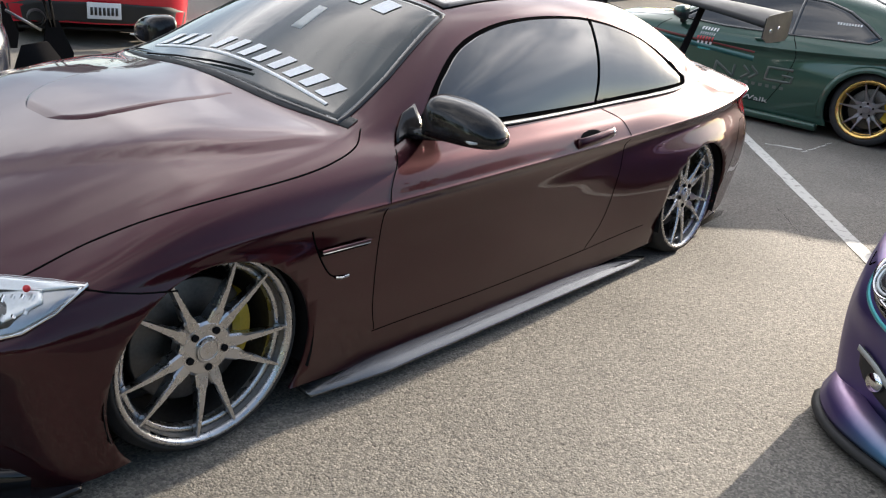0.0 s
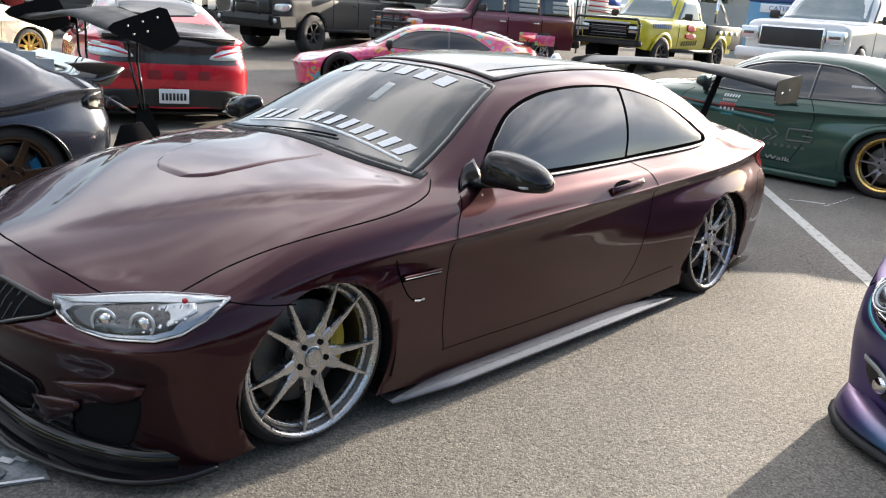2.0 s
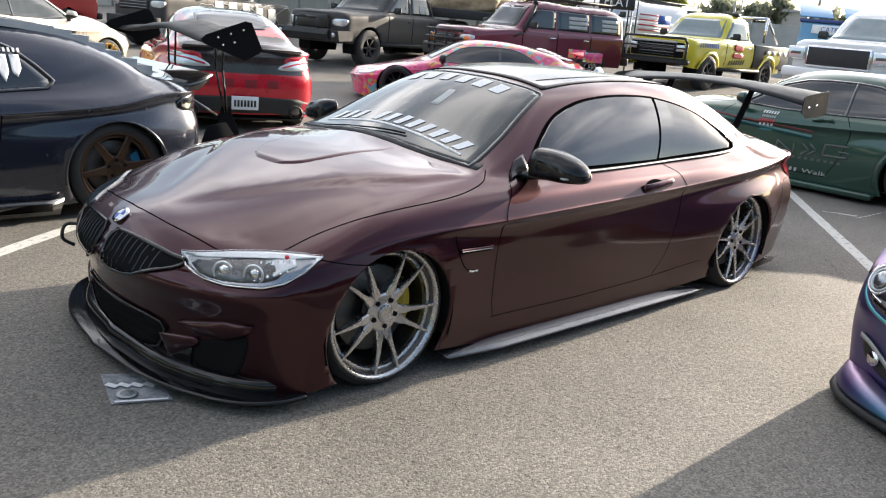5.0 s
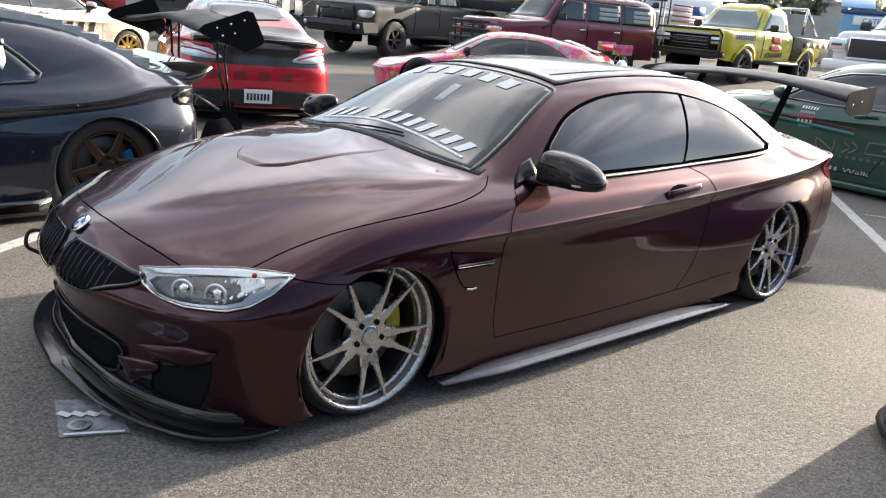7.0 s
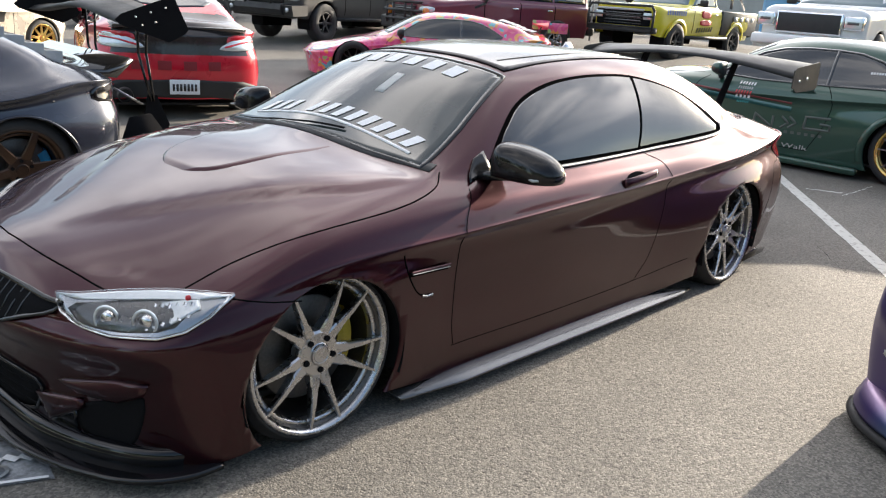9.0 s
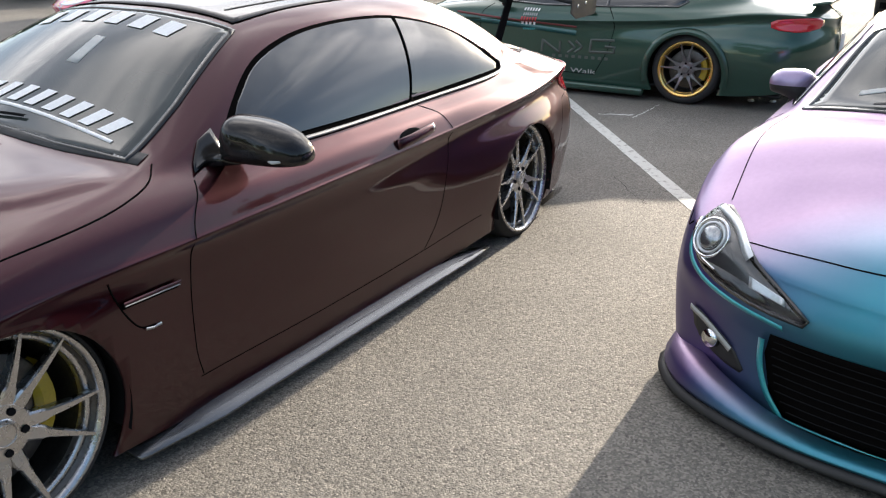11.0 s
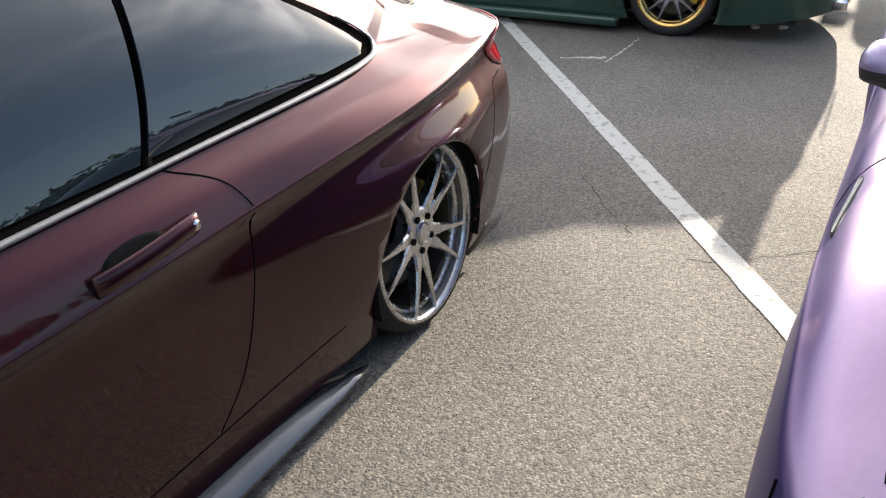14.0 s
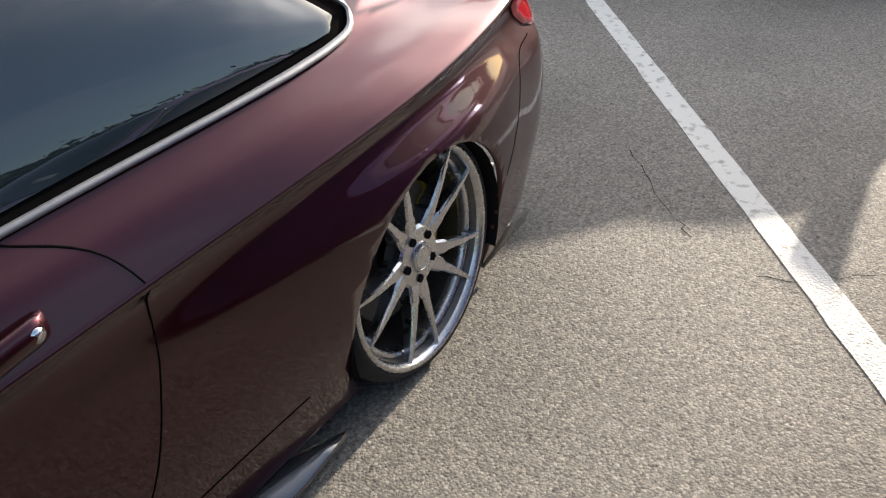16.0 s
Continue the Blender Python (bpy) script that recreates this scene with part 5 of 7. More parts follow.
# -- pale gold car further back
def gold_car():
    fit = Fit(.85, 2.62, .85, 1.80, 1.46, 1.06, 1.12)
    h = Vector((.93, .369))
    car, sh = coupe("gold_hatchback", "pale gold chrome-wrapped hatchback with gold wheels", pose(3.46, 12.76, ground_z(3.46, 12.76), 0, 0, math.degrees(math.atan2(-h.y, -h.x))), fit, "gold", {**TE, "face": "goldlip", "barrel": "goldlip", "n": 10}, roof="white", arches=(.36, .31), glass="shield")
    glyphs(sh, car, (1.5, .93, .60), (.62, .93, .60), (0, -1, 0), (0, 0, 1), .16, 4, "vinylblack", .006, .2, .2)


purple_coupe()
green_coupe()
black_coupe()
red_coupe()
wrapped_car()
gold_car()


# ---- the plum coupe ----
def plum_coupe():
    car = thing("sports_coupe", pose(0, 0, 0), "dark plum metallic coupe, lowered, with carbon roof and rear wing", "car")
    grid = skin([np.array(r, float) for r in RAILS], 14, 9)
    bm = skin_mesh(grid)
    # an even bonnet, then the ridge on each side of it
    def ramp(t):
        t = min(1.0, max(0.0, t))
        return t * t * (3 - 2 * t)

    on = [v for v in bm.verts if -.62 < v.co.x < .50 and abs(v.co.y) < .70 and v.co.z > .6]
    deg = [(i, j) for i in range(4) for j in (0, 2, 4)]
    co = np.array([v.co[:] for v in on])
    fit_z = np.linalg.lstsq(np.stack([co[:, 0] ** i * co[:, 1] ** j for i, j in deg], 1), co[:, 2], rcond=None)[0]
    for v in on:
        k = ramp((.70 - abs(v.co.y)) / .16) * ramp((v.co.x + .62) / .14) * ramp((.50 - v.co.x) / .10)
        v.co.z += k * (sum(c * v.co.x ** i * v.co.y ** j for c, (i, j) in zip(fit_z, deg)) - v.co.z)
    ease(bm, lambda c: -.62 < c.x < .52 and abs(c.y) < .74 and c.z > .6, 12)
    for v in bm.verts:
        if -.56 < v.co.x < .54 and v.co.z > .6:
            k = (float(np.interp(v.co.x, [-.56, -.40, -.21, .02, .26, .5], [.07, .17, .33, .52, .67, .72])) - abs(v.co.y)) / .035
            v.co.z += .012 * ramp(.5 + .5 * k) * min(1.0, (v.co.x + .56) / .25, (.54 - v.co.x) / .1)
    # power dome, blended into the bonnet towards its front
    for v in bm.verts:
        if -.15 < v.co.x < .54 and v.co.z > .6:
            k = (float(np.interp(v.co.x, [-.15, .0, .12, .5], [.10, .20, .27, .33])) - abs(v.co.y)) / .035
            q = min(1.0, max(0.0, (v.co.x + .12) / .16)) * min(1.0, (.54 - v.co.x) / .06)
            v.co.z += .002 * min(1.0, max(0.0, .5 + .5 * k)) * q * q * (3 - 2 * q)
    ease(bm, lambda c: 1.3 < c.x < 2.5 and abs(c.y) < .45 and c.z > 1.1, 20)
    sh = Shell(bm)
    arches = [(-.002, 0.277, 0.318), (2.812, 0.275, 0.328)]
    cut_arches(bm, sh, arches, .014)
    for f in [f for f in bm.faces if len(f.verts) < 3]:
        bm.faces.remove(f)

    def hood_edge(x):
        return np.interp(x, [-.66, -.64, -.58, -.44, -.25, .0, .28, .45, .64], [.0, .22, .50, .72, .745, .812, .836, .82, .73])

    def rule(c):
        y = abs(c.y)
        side = "near" if c.y < 0 else "far"
        if -.66 < c.x < .60 and c.z > .57 and y < hood_edge(c.x) :
            return "hood"
        if .58 < c.x < 1.99 and .19 < c.z < .845 and y > .7:
            return "door:" + side
        if c.x < -.38 and c.z < .60:
            return "front_bumper"
        if c.x > 3.25 and c.z < .62:
            return "rear_bumper"
        return "body"

    panels(bm, car, {"hood": ("plum", "long bonnet with raised power dome"), "door:near": ("plum", "plum door"), "door:far": ("plum", "plum door"),
                     "front_bumper": ("plum", "plum front bumper"), "rear_bumper": ("plum", "plum rear bumper"), "body": ("plum", "plum body shell")}, rule)
    underbody(car, -.40, 3.6, .70)
    # carbon roof skin, its seam and the two shallow swages
    half_roof = spline([(1.27, .465), (1.42, .478), (1.70, .488), (2.0, .488), (2.25, .478), (2.46, .455)], 5)
    rim = [(x, -y, 1.3) for x, y in half_roof] + [(2.50, -.25, 1.3), (2.51, 0, 1.3), (2.50, .25, 1.3)] + [(x, y, 1.3) for x, y in half_roof[::-1]] + [(1.245, .26, 1.3), (1.235, 0, 1.3), (1.245, -.26, 1.3)]
    roof = part("roof", patch(sh, rim, (0, 0, -1), .0025, 14, 0), "carbon", car, "dark carbon fibre roof")
    part("roof_seam", ribbon(sh, rim, (0, 0, -1), .006, .0032, closed=True), "gap", roof, "dark roof seam")
    for s in (-1, 1):
        part("roof_swage", ribbon(sh, [(1.34, s * .36, 1.3), (1.55, s * .395, 1.3), (1.95, s * .40, 1.3), (2.34, s * .35, 1.3)], (0, 0, -1), .008, .0045, smooth=1), "satincarbon", roof)
    wells(car, [(x, s * y, .275) for x, y in ((0, .925), (2.812, .962)) for s in (-1, 1)], .328)
    # power dome: a smooth tongue raised over the bonnet
    gx, gy = np.meshgrid(np.linspace(-.12, .47, 16), np.linspace(-.36, .36, 17))
    gz = np.array([sh.lay((x, y, 1.1), (0, 0, -1)).z for x, y in zip(gx.ravel(), gy.ravel())])
    powers = [(i, j) for i in range(5) for j in (0, 2, 4)]
    fitted = np.linalg.lstsq(np.stack([gx.ravel() ** i * gy.ravel() ** j for i, j in powers], 1), gz, rcond=None)[0]
    dome = bmesh.new()
    rows = []
    for x in np.linspace(-.075, .465, 64):
        half = .03 + .205 * (1 - math.exp(-(x + .075) / .05)) + .13 * (x + .075)
        rows.append([])
        for u in np.linspace(-1, 1, 61):
            y = half * math.copysign(1 - (1 - abs(u)) ** 1.5, u)
            d = min(1.0, max(0.0, min((half - abs(y)) / .040, (x + .075) / .045)))
            lift = .0125 * d * d * (3 - 2 * d) * float(np.interp(x, [-.075, .20, .465], [1, .85, .45])) - .0035
            base = sum(c * x ** i * y ** j for c, (i, j) in zip(fitted, powers))
            rows[-1].append(dome.verts.new((x, y, base + lift)))
    for a, b in zip(rows[:-1], rows[1:]):
        for k in range(60):
            dome.faces.new((a[k], a[k + 1], b[k + 1], b[k]))
    bmesh.ops.recalc_face_normals(dome, faces=dome.faces)
    part("power_dome", dome, "plum", car, "raised plum power dome on the bonnet")
    # wheels
    wheels(car, [(0, -.872, .314, .25), (0, .872, .314, .1)], .314, .274, .25, barrel="steel", lip="alloy", lip_width=.017, camber=-1.5)
    wheels(car, [(2.812, -.930, .312, .5), (2.812, .930, .312, .2)], .318, .278, .26, barrel="steel", lip="alloy", lip_width=.017, camber=-4.0)

    for s in (-1, 1):
        inn = (0, -s, 0)
        # side panes
        fw = [(.88, s * .8, .835), (1.02, s * .75, .955), (1.18, s * .68, 1.05), (1.40, s * .62, 1.118), (1.65, s * .6, 1.150), (1.92, s * .6, 1.155), (2.045, s * .6, 1.148), (1.885, s * .8, .845)]
        qw = [(1.908, s * .8, .848), (2.068, s * .6, 1.146), (2.24, s * .6, 1.12), (2.44, s * .62, 1.068), (2.59, s * .68, .990), (2.685, s * .74, .925), (2.712, s * .765, .900), (2.68, s * .8, .880)]
        frame = [(.77, s * .8, .812), (.87, s * .8, .858), (1.005, s * .75, .964), (1.17, s * .68, 1.062), (1.395, s * .62, 1.131), (1.65, s * .6, 1.163), (1.92, s * .6, 1.168), (2.06, s * .6, 1.160), (2.245, s * .6, 1.132), (2.45, s * .62, 1.080), (2.62, s * .68, 1.005), (2.735, s * .74, .935), (2.770, s * .765, .900), (2.745, s * .785, .874), (2.70, s * .8, .862), (1.97, s * .8, .826), (1.3, s * .8, .811)]
        frame = [tuple(p) for p in spline(frame[1:15], 5)] + frame[15:] + frame[:1]
        fw = fw[:1] + [tuple(p) for p in spline(fw[1:7], 5)] + fw[7:]
        qw = qw[:1] + [tuple(p) for p in spline(qw[1:7], 5)] + qw[7:]
        part("window_surround", patch(sh, frame, inn, .0025, 9, 0), "gap", car, "black window surround")
        part("side_window", pane(sh, [fw[0], fw[-1]], fw[:-1], inn), "glass", car, "dark tinted door glass")
        part("quarter_window", pane(sh, [qw[0], qw[-1], qw[-2]], qw[1:-1], inn), "glass", car, "dark tinted quarter glass")
        part("window_trim", ribbon(sh, [(.90, s * .82, .815), (1.3, s * .82, .818), (1.97, s * .82, .832), (2.70, s * .8, .866), (2.742, s * .8, .877), (2.766, s * .78, .900), (2.735, s * .74, .938), (2.67, s * .70, .978)], inn, .011, .009, smooth=1), "satintrim", car, "satin window trim")
        part("window_trim", ribbon(sh, [(1.897, s * .8, .835), (2.057, s * .6, 1.155)], inn, .022, .008), "gap", car)
        # shut lines
        for ln in ([(.70, s * .8, .79), (.615, s * .9, .70), (.585, s * .93, .55), (.585, s * .92, .3), (.61, s * .9, .2)],
                   [(1.925, s * .8, .825), (2.035, s * .9, .765), (2.075, s * .93, .65), (2.04, s * .93, .45), (1.98, s * .92, .30), (1.90, s * .9, .2)],
                   [(.60, s * .9, .195), (1.2, s * .9, .185), (1.90, s * .9, .195), (2.36, s * .9, .235)],
                   [(3.16, s * .9, .38), (3.24, s * .9, .5), (3.33, s * .9, .64), (3.45, s * .85, .66)]):
            part("panel_gap", ribbon(sh, ln, inn, .0028, .0010, smooth=1), "gap", car)
        # bonnet shut line
        part("panel_gap", ribbon(sh, [(-.655, 0, .7), (-.648, s * .12, .7), (-.632, s * .27, .7), (-.60, s * .43, .7), (-.572, s * .545, .7), (-.535, s * .64, .7), (-.49, s * .69, .7), (-.435, s * .72, .7), (-.253, s * .745, .75), (.004, s * .810, .8), (.275, s * .834, .85), (.445, s * .822, .85), (.57, s * .785, .85), (.635, s * .73, .85)], (0, 0, -1), .0048, .0012, smooth=1), "gap", car)
        part("panel_gap", ribbon(sh, [(-.33, s * .9, .585), (-.22, s * .92, .565), (-.13, s * .93, .555)], inn, .0042, .0010), "gap", car)
        # gill behind the front wheel
        part("fender_vent", ribbon(sh, [(.298, s * .93, .622), (.312, s * .93, .575), (.345, s * .93, .508), (.385, s * .93, .462), (.44, s * .93, .448)], inn, .0045, .002, smooth=1), "gap", car, "slim black fender vent")
        part("fender_vent_gap", ribbon(sh, [(.328, s * .93, .545), (.53, s * .93, .535)], inn, .016, .0025), "gap", car)
        part("fender_vent_bar", ribbon(sh, [(.330, s * .93, .553), (.535, s * .93, .545)], inn, .012, .012), "plum", car, "plum vent bar")
        part("fender_vent_edge", ribbon(sh, [(.332, s * .93, .548), (.530, s * .93, .539)], inn, .003, .014), "alloy_dark", car)
        part("fender_vent_trim", ribbon(sh, [(.398, s * .93, .452), (.425, s * .93, .445), (.455, s * .93, .446)], inn, .008, .006), "alloy", car)
        # handle
        # no hollow is cut: its shade is a black patch on the skin
        part("handle_shade_patch", patch(sh, [(1.675, s * .92, .728), (1.705, s * .92, .752), (1.77, s * .92, .762), (1.84, s * .92, .752), (1.835, s * .92, .712), (1.715, s * .92, .698)], inn, .0015, 5, 2), "matblack", car, "flat black patch for the shaded handle hollow")
        hb = bmesh.new()
        hp = spline([(1.655, .716, .002), (1.672, .717, .012), (1.73, .721, .021), (1.80, .727, .025), (1.86, .733, .025), (1.895, .736, .020), (1.912, .737, .004)], 5)
        rows = []
        for hx, hz, ho in hp:
            c = sh.lay((hx, s * .92, hz), inn, ho)
            rows.append([hb.verts.new(c + Vector((0, s * .012 * math.cos(q), .0225 * math.sin(q)))) for q in np.linspace(0, 2 * math.pi, 13)[:-1]])
        for p, q in zip(rows[:-1], rows[1:]):
            for k in range(12):
                hb.faces.new((p[k], p[(k + 1) % 12], q[(k + 1) % 12], q[k]))
        hb.faces.new(rows[0]), hb.faces.new(rows[-1][::-1])
        bmesh.ops.recalc_face_normals(hb, faces=hb.faces)
        hd = part("door_handle", hb, "plum", car, "plum door handle")
        lk = sh.lay((1.886, s * .92, .735), inn, .027)
        part("key_lock", cyl(lk, lk + Vector((0, s * .008, 0)), .011, seg=20), "chrome", hd)
        # side skirt blade
        sk = bmesh.new()
        rows = []
        for q in range(29):
            t = q / 28
            x = .335 + 2.12 * t
            o = .945 - .035 * (1 - min(1, t * 7)) - .012 * max(0, (t - .93) / .07)
            z0 = .052 - .016 * t
            w = .065 * min(1, .25 + t * 5, .1 + (1 - t) * 6)
            rows.append([sk.verts.new((x, s * min(.80 + .12 * max(0, (t - .9) / .1), o - .01), z0)), sk.verts.new((x, s * (o - .004), z0 - .003)), sk.verts.new((x, s * o, z0 + .003)), sk.verts.new((x, s * (o - .004), z0 + .009)), sk.verts.new((x, s * (o - w), z0 + .009 + w * .42)), sk.verts.new((x, s * min(.84 + .085 * max(0, (t - .9) / .1), o - w - .002), z0 + .010 + w * .42))])
        for a, b in zip(rows[:-1], rows[1:]):
            for k in range(6):
                sk.faces.new((a[k], a[(k + 1) % 6], b[(k + 1) % 6], b[k]))
        sk.faces.new(rows[0]), sk.faces.new(rows[-1][::-1])
        bmesh.ops.recalc_face_normals(sk, faces=sk.faces)
        part("side_skirt", sk, "blade", car, "dark silver side skirt blade")
        # headlamp
        d1 = (.72, -s * .69, 0.0)
        hl = [(-.69, s * .465, .546), (-.66, s * .53, .552), (-.585, s * .63, .568), (-.49, s * .745, .583), (-.40, s * .83, .592), (-.33, s * .866, .592), (-.40, s * .86, .545), (-.47, s * .845, .508), (-.53, s * .80, .489), (-.617, s * .685, .480), (-.66, s * .60, .486), (-.688, s * .52, .512), (-.695, s * .485, .532)]
        lamp = part("headlight", patch(sh, hl, d1, .004, 8, 0, .004), "reflector" if s < 0 else "bezel", car, "clear headlight with twin ring lamps")
        if s > 0:
            part("headlight_lens", patch(sh, hl, d1, .007, 8, 0, .002), "shield", lamp, "dark lens")
        if s < 0:
            part("dark_bezel", patch(sh, [(-.675, s * .51, .530), (-.585, s * .66, .552), (-.46, s * .79, .572), (-.44, s * .83, .556), (-.50, s * .815, .508), (-.60, s * .69, .489), (-.655, s * .59, .494)], d1, .0075, 5, 1, .003), "bezel", lamp, "dark bezel round the lamps")
            part("headlight_lens", patch(sh, hl, d1, .017, 8, 0, .006), glass_clear(), lamp, "clear lens")
            part("headlight_trim", ribbon(sh, hl[5:], d1, .007, .010), "chrome", lamp, "thin bright lower trim")
            part("brow", patch(sh, [(-.68, s * .475, .543), (-.585, s * .63, .565), (-.49, s * .745, .580), (-.40, s * .83, .589), (-.34, s * .862, .588), (-.43, s * .82, .574), (-.56, s * .68, .556), (-.66, s * .53, .540)], d1, .011, 4, 0), "lens", lamp)
            for cx, cy, cz in ((-.622, .668, .519), (-.555, .768, .524)):
                c = sh.lay((cx, s * cy, cz), d1, .009)
                dv = Vector((-.80, s * .58, 0.08)).normalized()
                rb = bmesh.new()
                mt = Matrix.Translation(c + dv * .003) @ dv.to_track_quat("Z", "Y").to_matrix().to_4x4()
                rb.from_mesh(ring_mesh(.036, .0052))
                rb.transform(mt)
                part("ring_lamp", rb, "lens", lamp, "bright ring lamp")
                part("projector", cyl(c - dv * .004, c + dv * .006, .023, .017, 24), "chrome", lamp)
            part("reflector", patch(sh, [(-.515, s * .765, .56), (-.43, s * .835, .578), (-.42, s * .84, .56), (-.485, s * .80, .525)], d1, .0105, 4, 0), "lens", lamp)
            for k in range(6):
                q = k / 5
                part("lamp_fin", ribbon(sh, [(-.545 + .10 * q, s * (.775 + .055 * q), .555 + .014 * q), (-.555 + .10 * q, s * (.775 + .055 * q), .508 + .034 * q)], d1, .010, .012), "lens" if k % 2 else "chrome", lamp)
            dot = sh.lay((-.44, s * .805, .572), d1, .022)
            part("red_sticker", cyl(dot, dot + Vector((-.002, s * .002, .001)), .0085, seg=20), "vinylred", lamp, "small round red sticker")
        # kidney grille
        kd = (1, 0, 0)
        kid = [(-.75, s * .035, .553), (-.74, s * .20, .550), (-.73, s * .34, .540), (-.71, s * .43, .530), (-.69, s * .50, .528), (-.695, s * .485, .505), (-.73, s * .37, .465), (-.75, s * .26, .425), (-.77, s * .10, .412), (-.77, s * .035, .435)]
        kg = part("kidney_grille", patch(sh, kid, kd, .003, 5, 0), "matblack", car, "black kidney grille with double slats")
        part("grille_frame", ribbon(sh, kid, kd, .010, .010, closed=True, smooth=1), "lip", kg, "black surround")
        for k in range(9):
            y = .062 + k * .037
            part("slat", ribbon(sh, [(-.75, s * y, .548 - .0012 * k), (-.76, s * y, .424 + max(0, (k - 4)) * .011)], kd, .006, .005), "lip", kg)
        # bumper side intake
        dd = (.85, -s * .5, 0)
        ink = [(-.655, s * .530, .218), (-.597, s * .669, .264), (-.562, s * .748, .297), (-.559, s * .740, .221), (-.572, s * .695, .105), (-.60, s * .645, .085), (-.645, s * .55, .085), (-.661, s * .495, .137)]
        ik = part("bumper_intake", patch(sh, ink, dd, .002, 6, 1), "matblack", car, "black bumper side intake")
        part("intake_wing", patch(sh, [(-.69, s * .465, .286), (-.611, s * .669, .334), (-.553, s * .768, .334), (-.560, s * .748, .294), (-.599, s * .668, .258), (-.662, s * .537, .256)], dd, .012, 6, 0, .010, .012), "plum", ik, "plum blade across the intake")
        part("intake_wedge", patch(sh, [(-.715, s * .356, .208), (-.654, s * .545, .236), (-.65, s * .548, .208), (-.701, s * .40, .122)], dd, .014, 5, 0, .006, .014), "plum", ik, "plum wedge beside the grille")
        part("intake_edge", patch(sh, [(-.70, s * .405, .122), (-.662, s * .515, .195), (-.66, s * .500, .11), (-.655, s * .53, .085), (-.70, s * .41, .085)], dd, .010, 5, 0, .0, .010), "lip", ik, "gloss black strut between the intakes")
        part("intake_rim", ribbon(sh, [(-.70, s * .48, .090), (-.65, s * .57, .080), (-.605, s * .66, .084), (-.575, s * .72, .10)], dd, .010, .014, smooth=1), "gloss", ik, "gloss black intake lip")
        # tail lamp
        tl = [(3.37, s * .86, .805), (3.52, s * .79, .815), (3.70, s * .56, .815), (3.72, s * .52, .69), (3.64, s * .72, .65), (3.52, s * .83, .655), (3.42, s * .87, .70)]
        part("tail_light", patch(sh, tl, (-.75, -s * .66, 0), .006, 6, 1, .012), "redlens", car, "red tail light")
        # crease along the flank
        # rear bumper edge lip by the wheel
        part("bumper_canard", extrude_poly([(3.16, .06), (3.42, .075), (3.46, .10), (3.22, .14)], s * .012, "y", s * .885), "gloss", car, "black corner lip")
    # mirrors
    for s in (-1, 1):
        mb = bmesh.new()
        shape = spline([(-.140, -.050), (-.140, .040), (-.118, .080), (-.06, .086), (.04, .070), (.112, .040), (.148, .0), (.146, -.036), (.10, -.050), (-.04, -.056), (-.140, -.050)], 4)[:-1]
        rows = []
        for dx, k, sh_y in ((-.080, .30, -.02), (-.076, .55, -.016), (-.062, .78, -.010), (-.038, .93, -.003), (-.005, 1.0, .0), (.035, 1.0, .0), (.048, .97, .0), (.050, .92, .0)):
            rows.append([mb.verts.new((dx, sh_y + y * k, -.006 * (1 - k) + z * k)) for y, z in shape])
        for a, b in zip(rows[:-1], rows[1:]):
            for q in range(len(shape)):
                mb.faces.new((a[q], a[(q + 1) % len(shape)], b[(q + 1) % len(shape)], b[q]))
        mb.faces.new(rows[0]), mb.faces.new(rows[-1][::-1])
        mb.transform(Matrix.Translation((.885, s * .945, .872)) @ Matrix.Diagonal((1, s, 1, 1)) @ Matrix.Rotation(radians(-9), 4, "Z"))
        bmesh.ops.recalc_face_normals(mb, faces=mb.faces)
        mir = part("door_mirror", mb, "mirrorblack", car, "gloss black carbon door mirror")
        st = bmesh.new()
        for a, b, r1, r2 in (((.80, s * .79, .822), (.85, s * .88, .832), .022, .018), ((.85, s * .88, .832), (.89, s * .98, .83), .018, .012)):
            add_cyl(st, a, b, r1, r2, 14)
        part("mirror_arm", st, "lip", mir)
        tri = [(.715, s * .8, .80), (.80, s * .8, .875), (.865, s * .78, .90), (.865, s * .8, .835)]
        part("mirror_base", patch(sh, tri, (0, -s, 0), .010, 4, 0), "lip", mir)
        part("mirror_glass", cyl((.935, s * .95, .872), (.938, s * .95, .872), .055, seg=28), "chrome", mir)
        part("turn_signal", box((.838, s * 1.005, .848), (.03, .085, .008), .003, (0, 0, s * 22)), "vinylgrey", mir, "pale indicator strip")
    # windscreen and rear window
    ws = [(.60, -.66, 1), (.555, -.4, 1), (.535, 0, 1), (.555, .4, 1), (.60, .66, 1), (.86, .605, 1), (1.235, .495, 1), (1.20, .3, 1), (1.185, 0, 1), (1.20, -.3, 1), (1.235, -.495, 1), (.86, -.605, 1)]
    scr = part("windscreen", patch(sh, ws, (0, 0, -1), .004, 12, 0), "shield", car, "tinted windscreen with white banners")
    part("windscreen_seal", ribbon(sh, ws, (0, 0, -1), .022, .0045, closed=True), "lip", scr)
    rw = [(2.50, -.44, 1), (2.44, 0, 1), (2.50, .44, 1), (2.98, .47, 1), (3.03, 0, 1), (2.98, -.47, 1)]
    part("rear_window", patch(sh, rw, (0, 0, -1), .004, 9, 1), "glass", car, "dark tinted rear window")
    # banners as plain blocks
    up = Vector((1, 0, 0))
    glyphs(sh, scr, (1.075, .37, 1.2), (1.075, -.40, 1.2), (0, 0, -1), up, .082, 6, "vinyl", .007, .26, .18)
    glyphs(sh, scr, (.655, .50, .9), (.655, .235, .9), (0, 0, -1), up, .075, 3, "vinyl", .007, .22, .45)
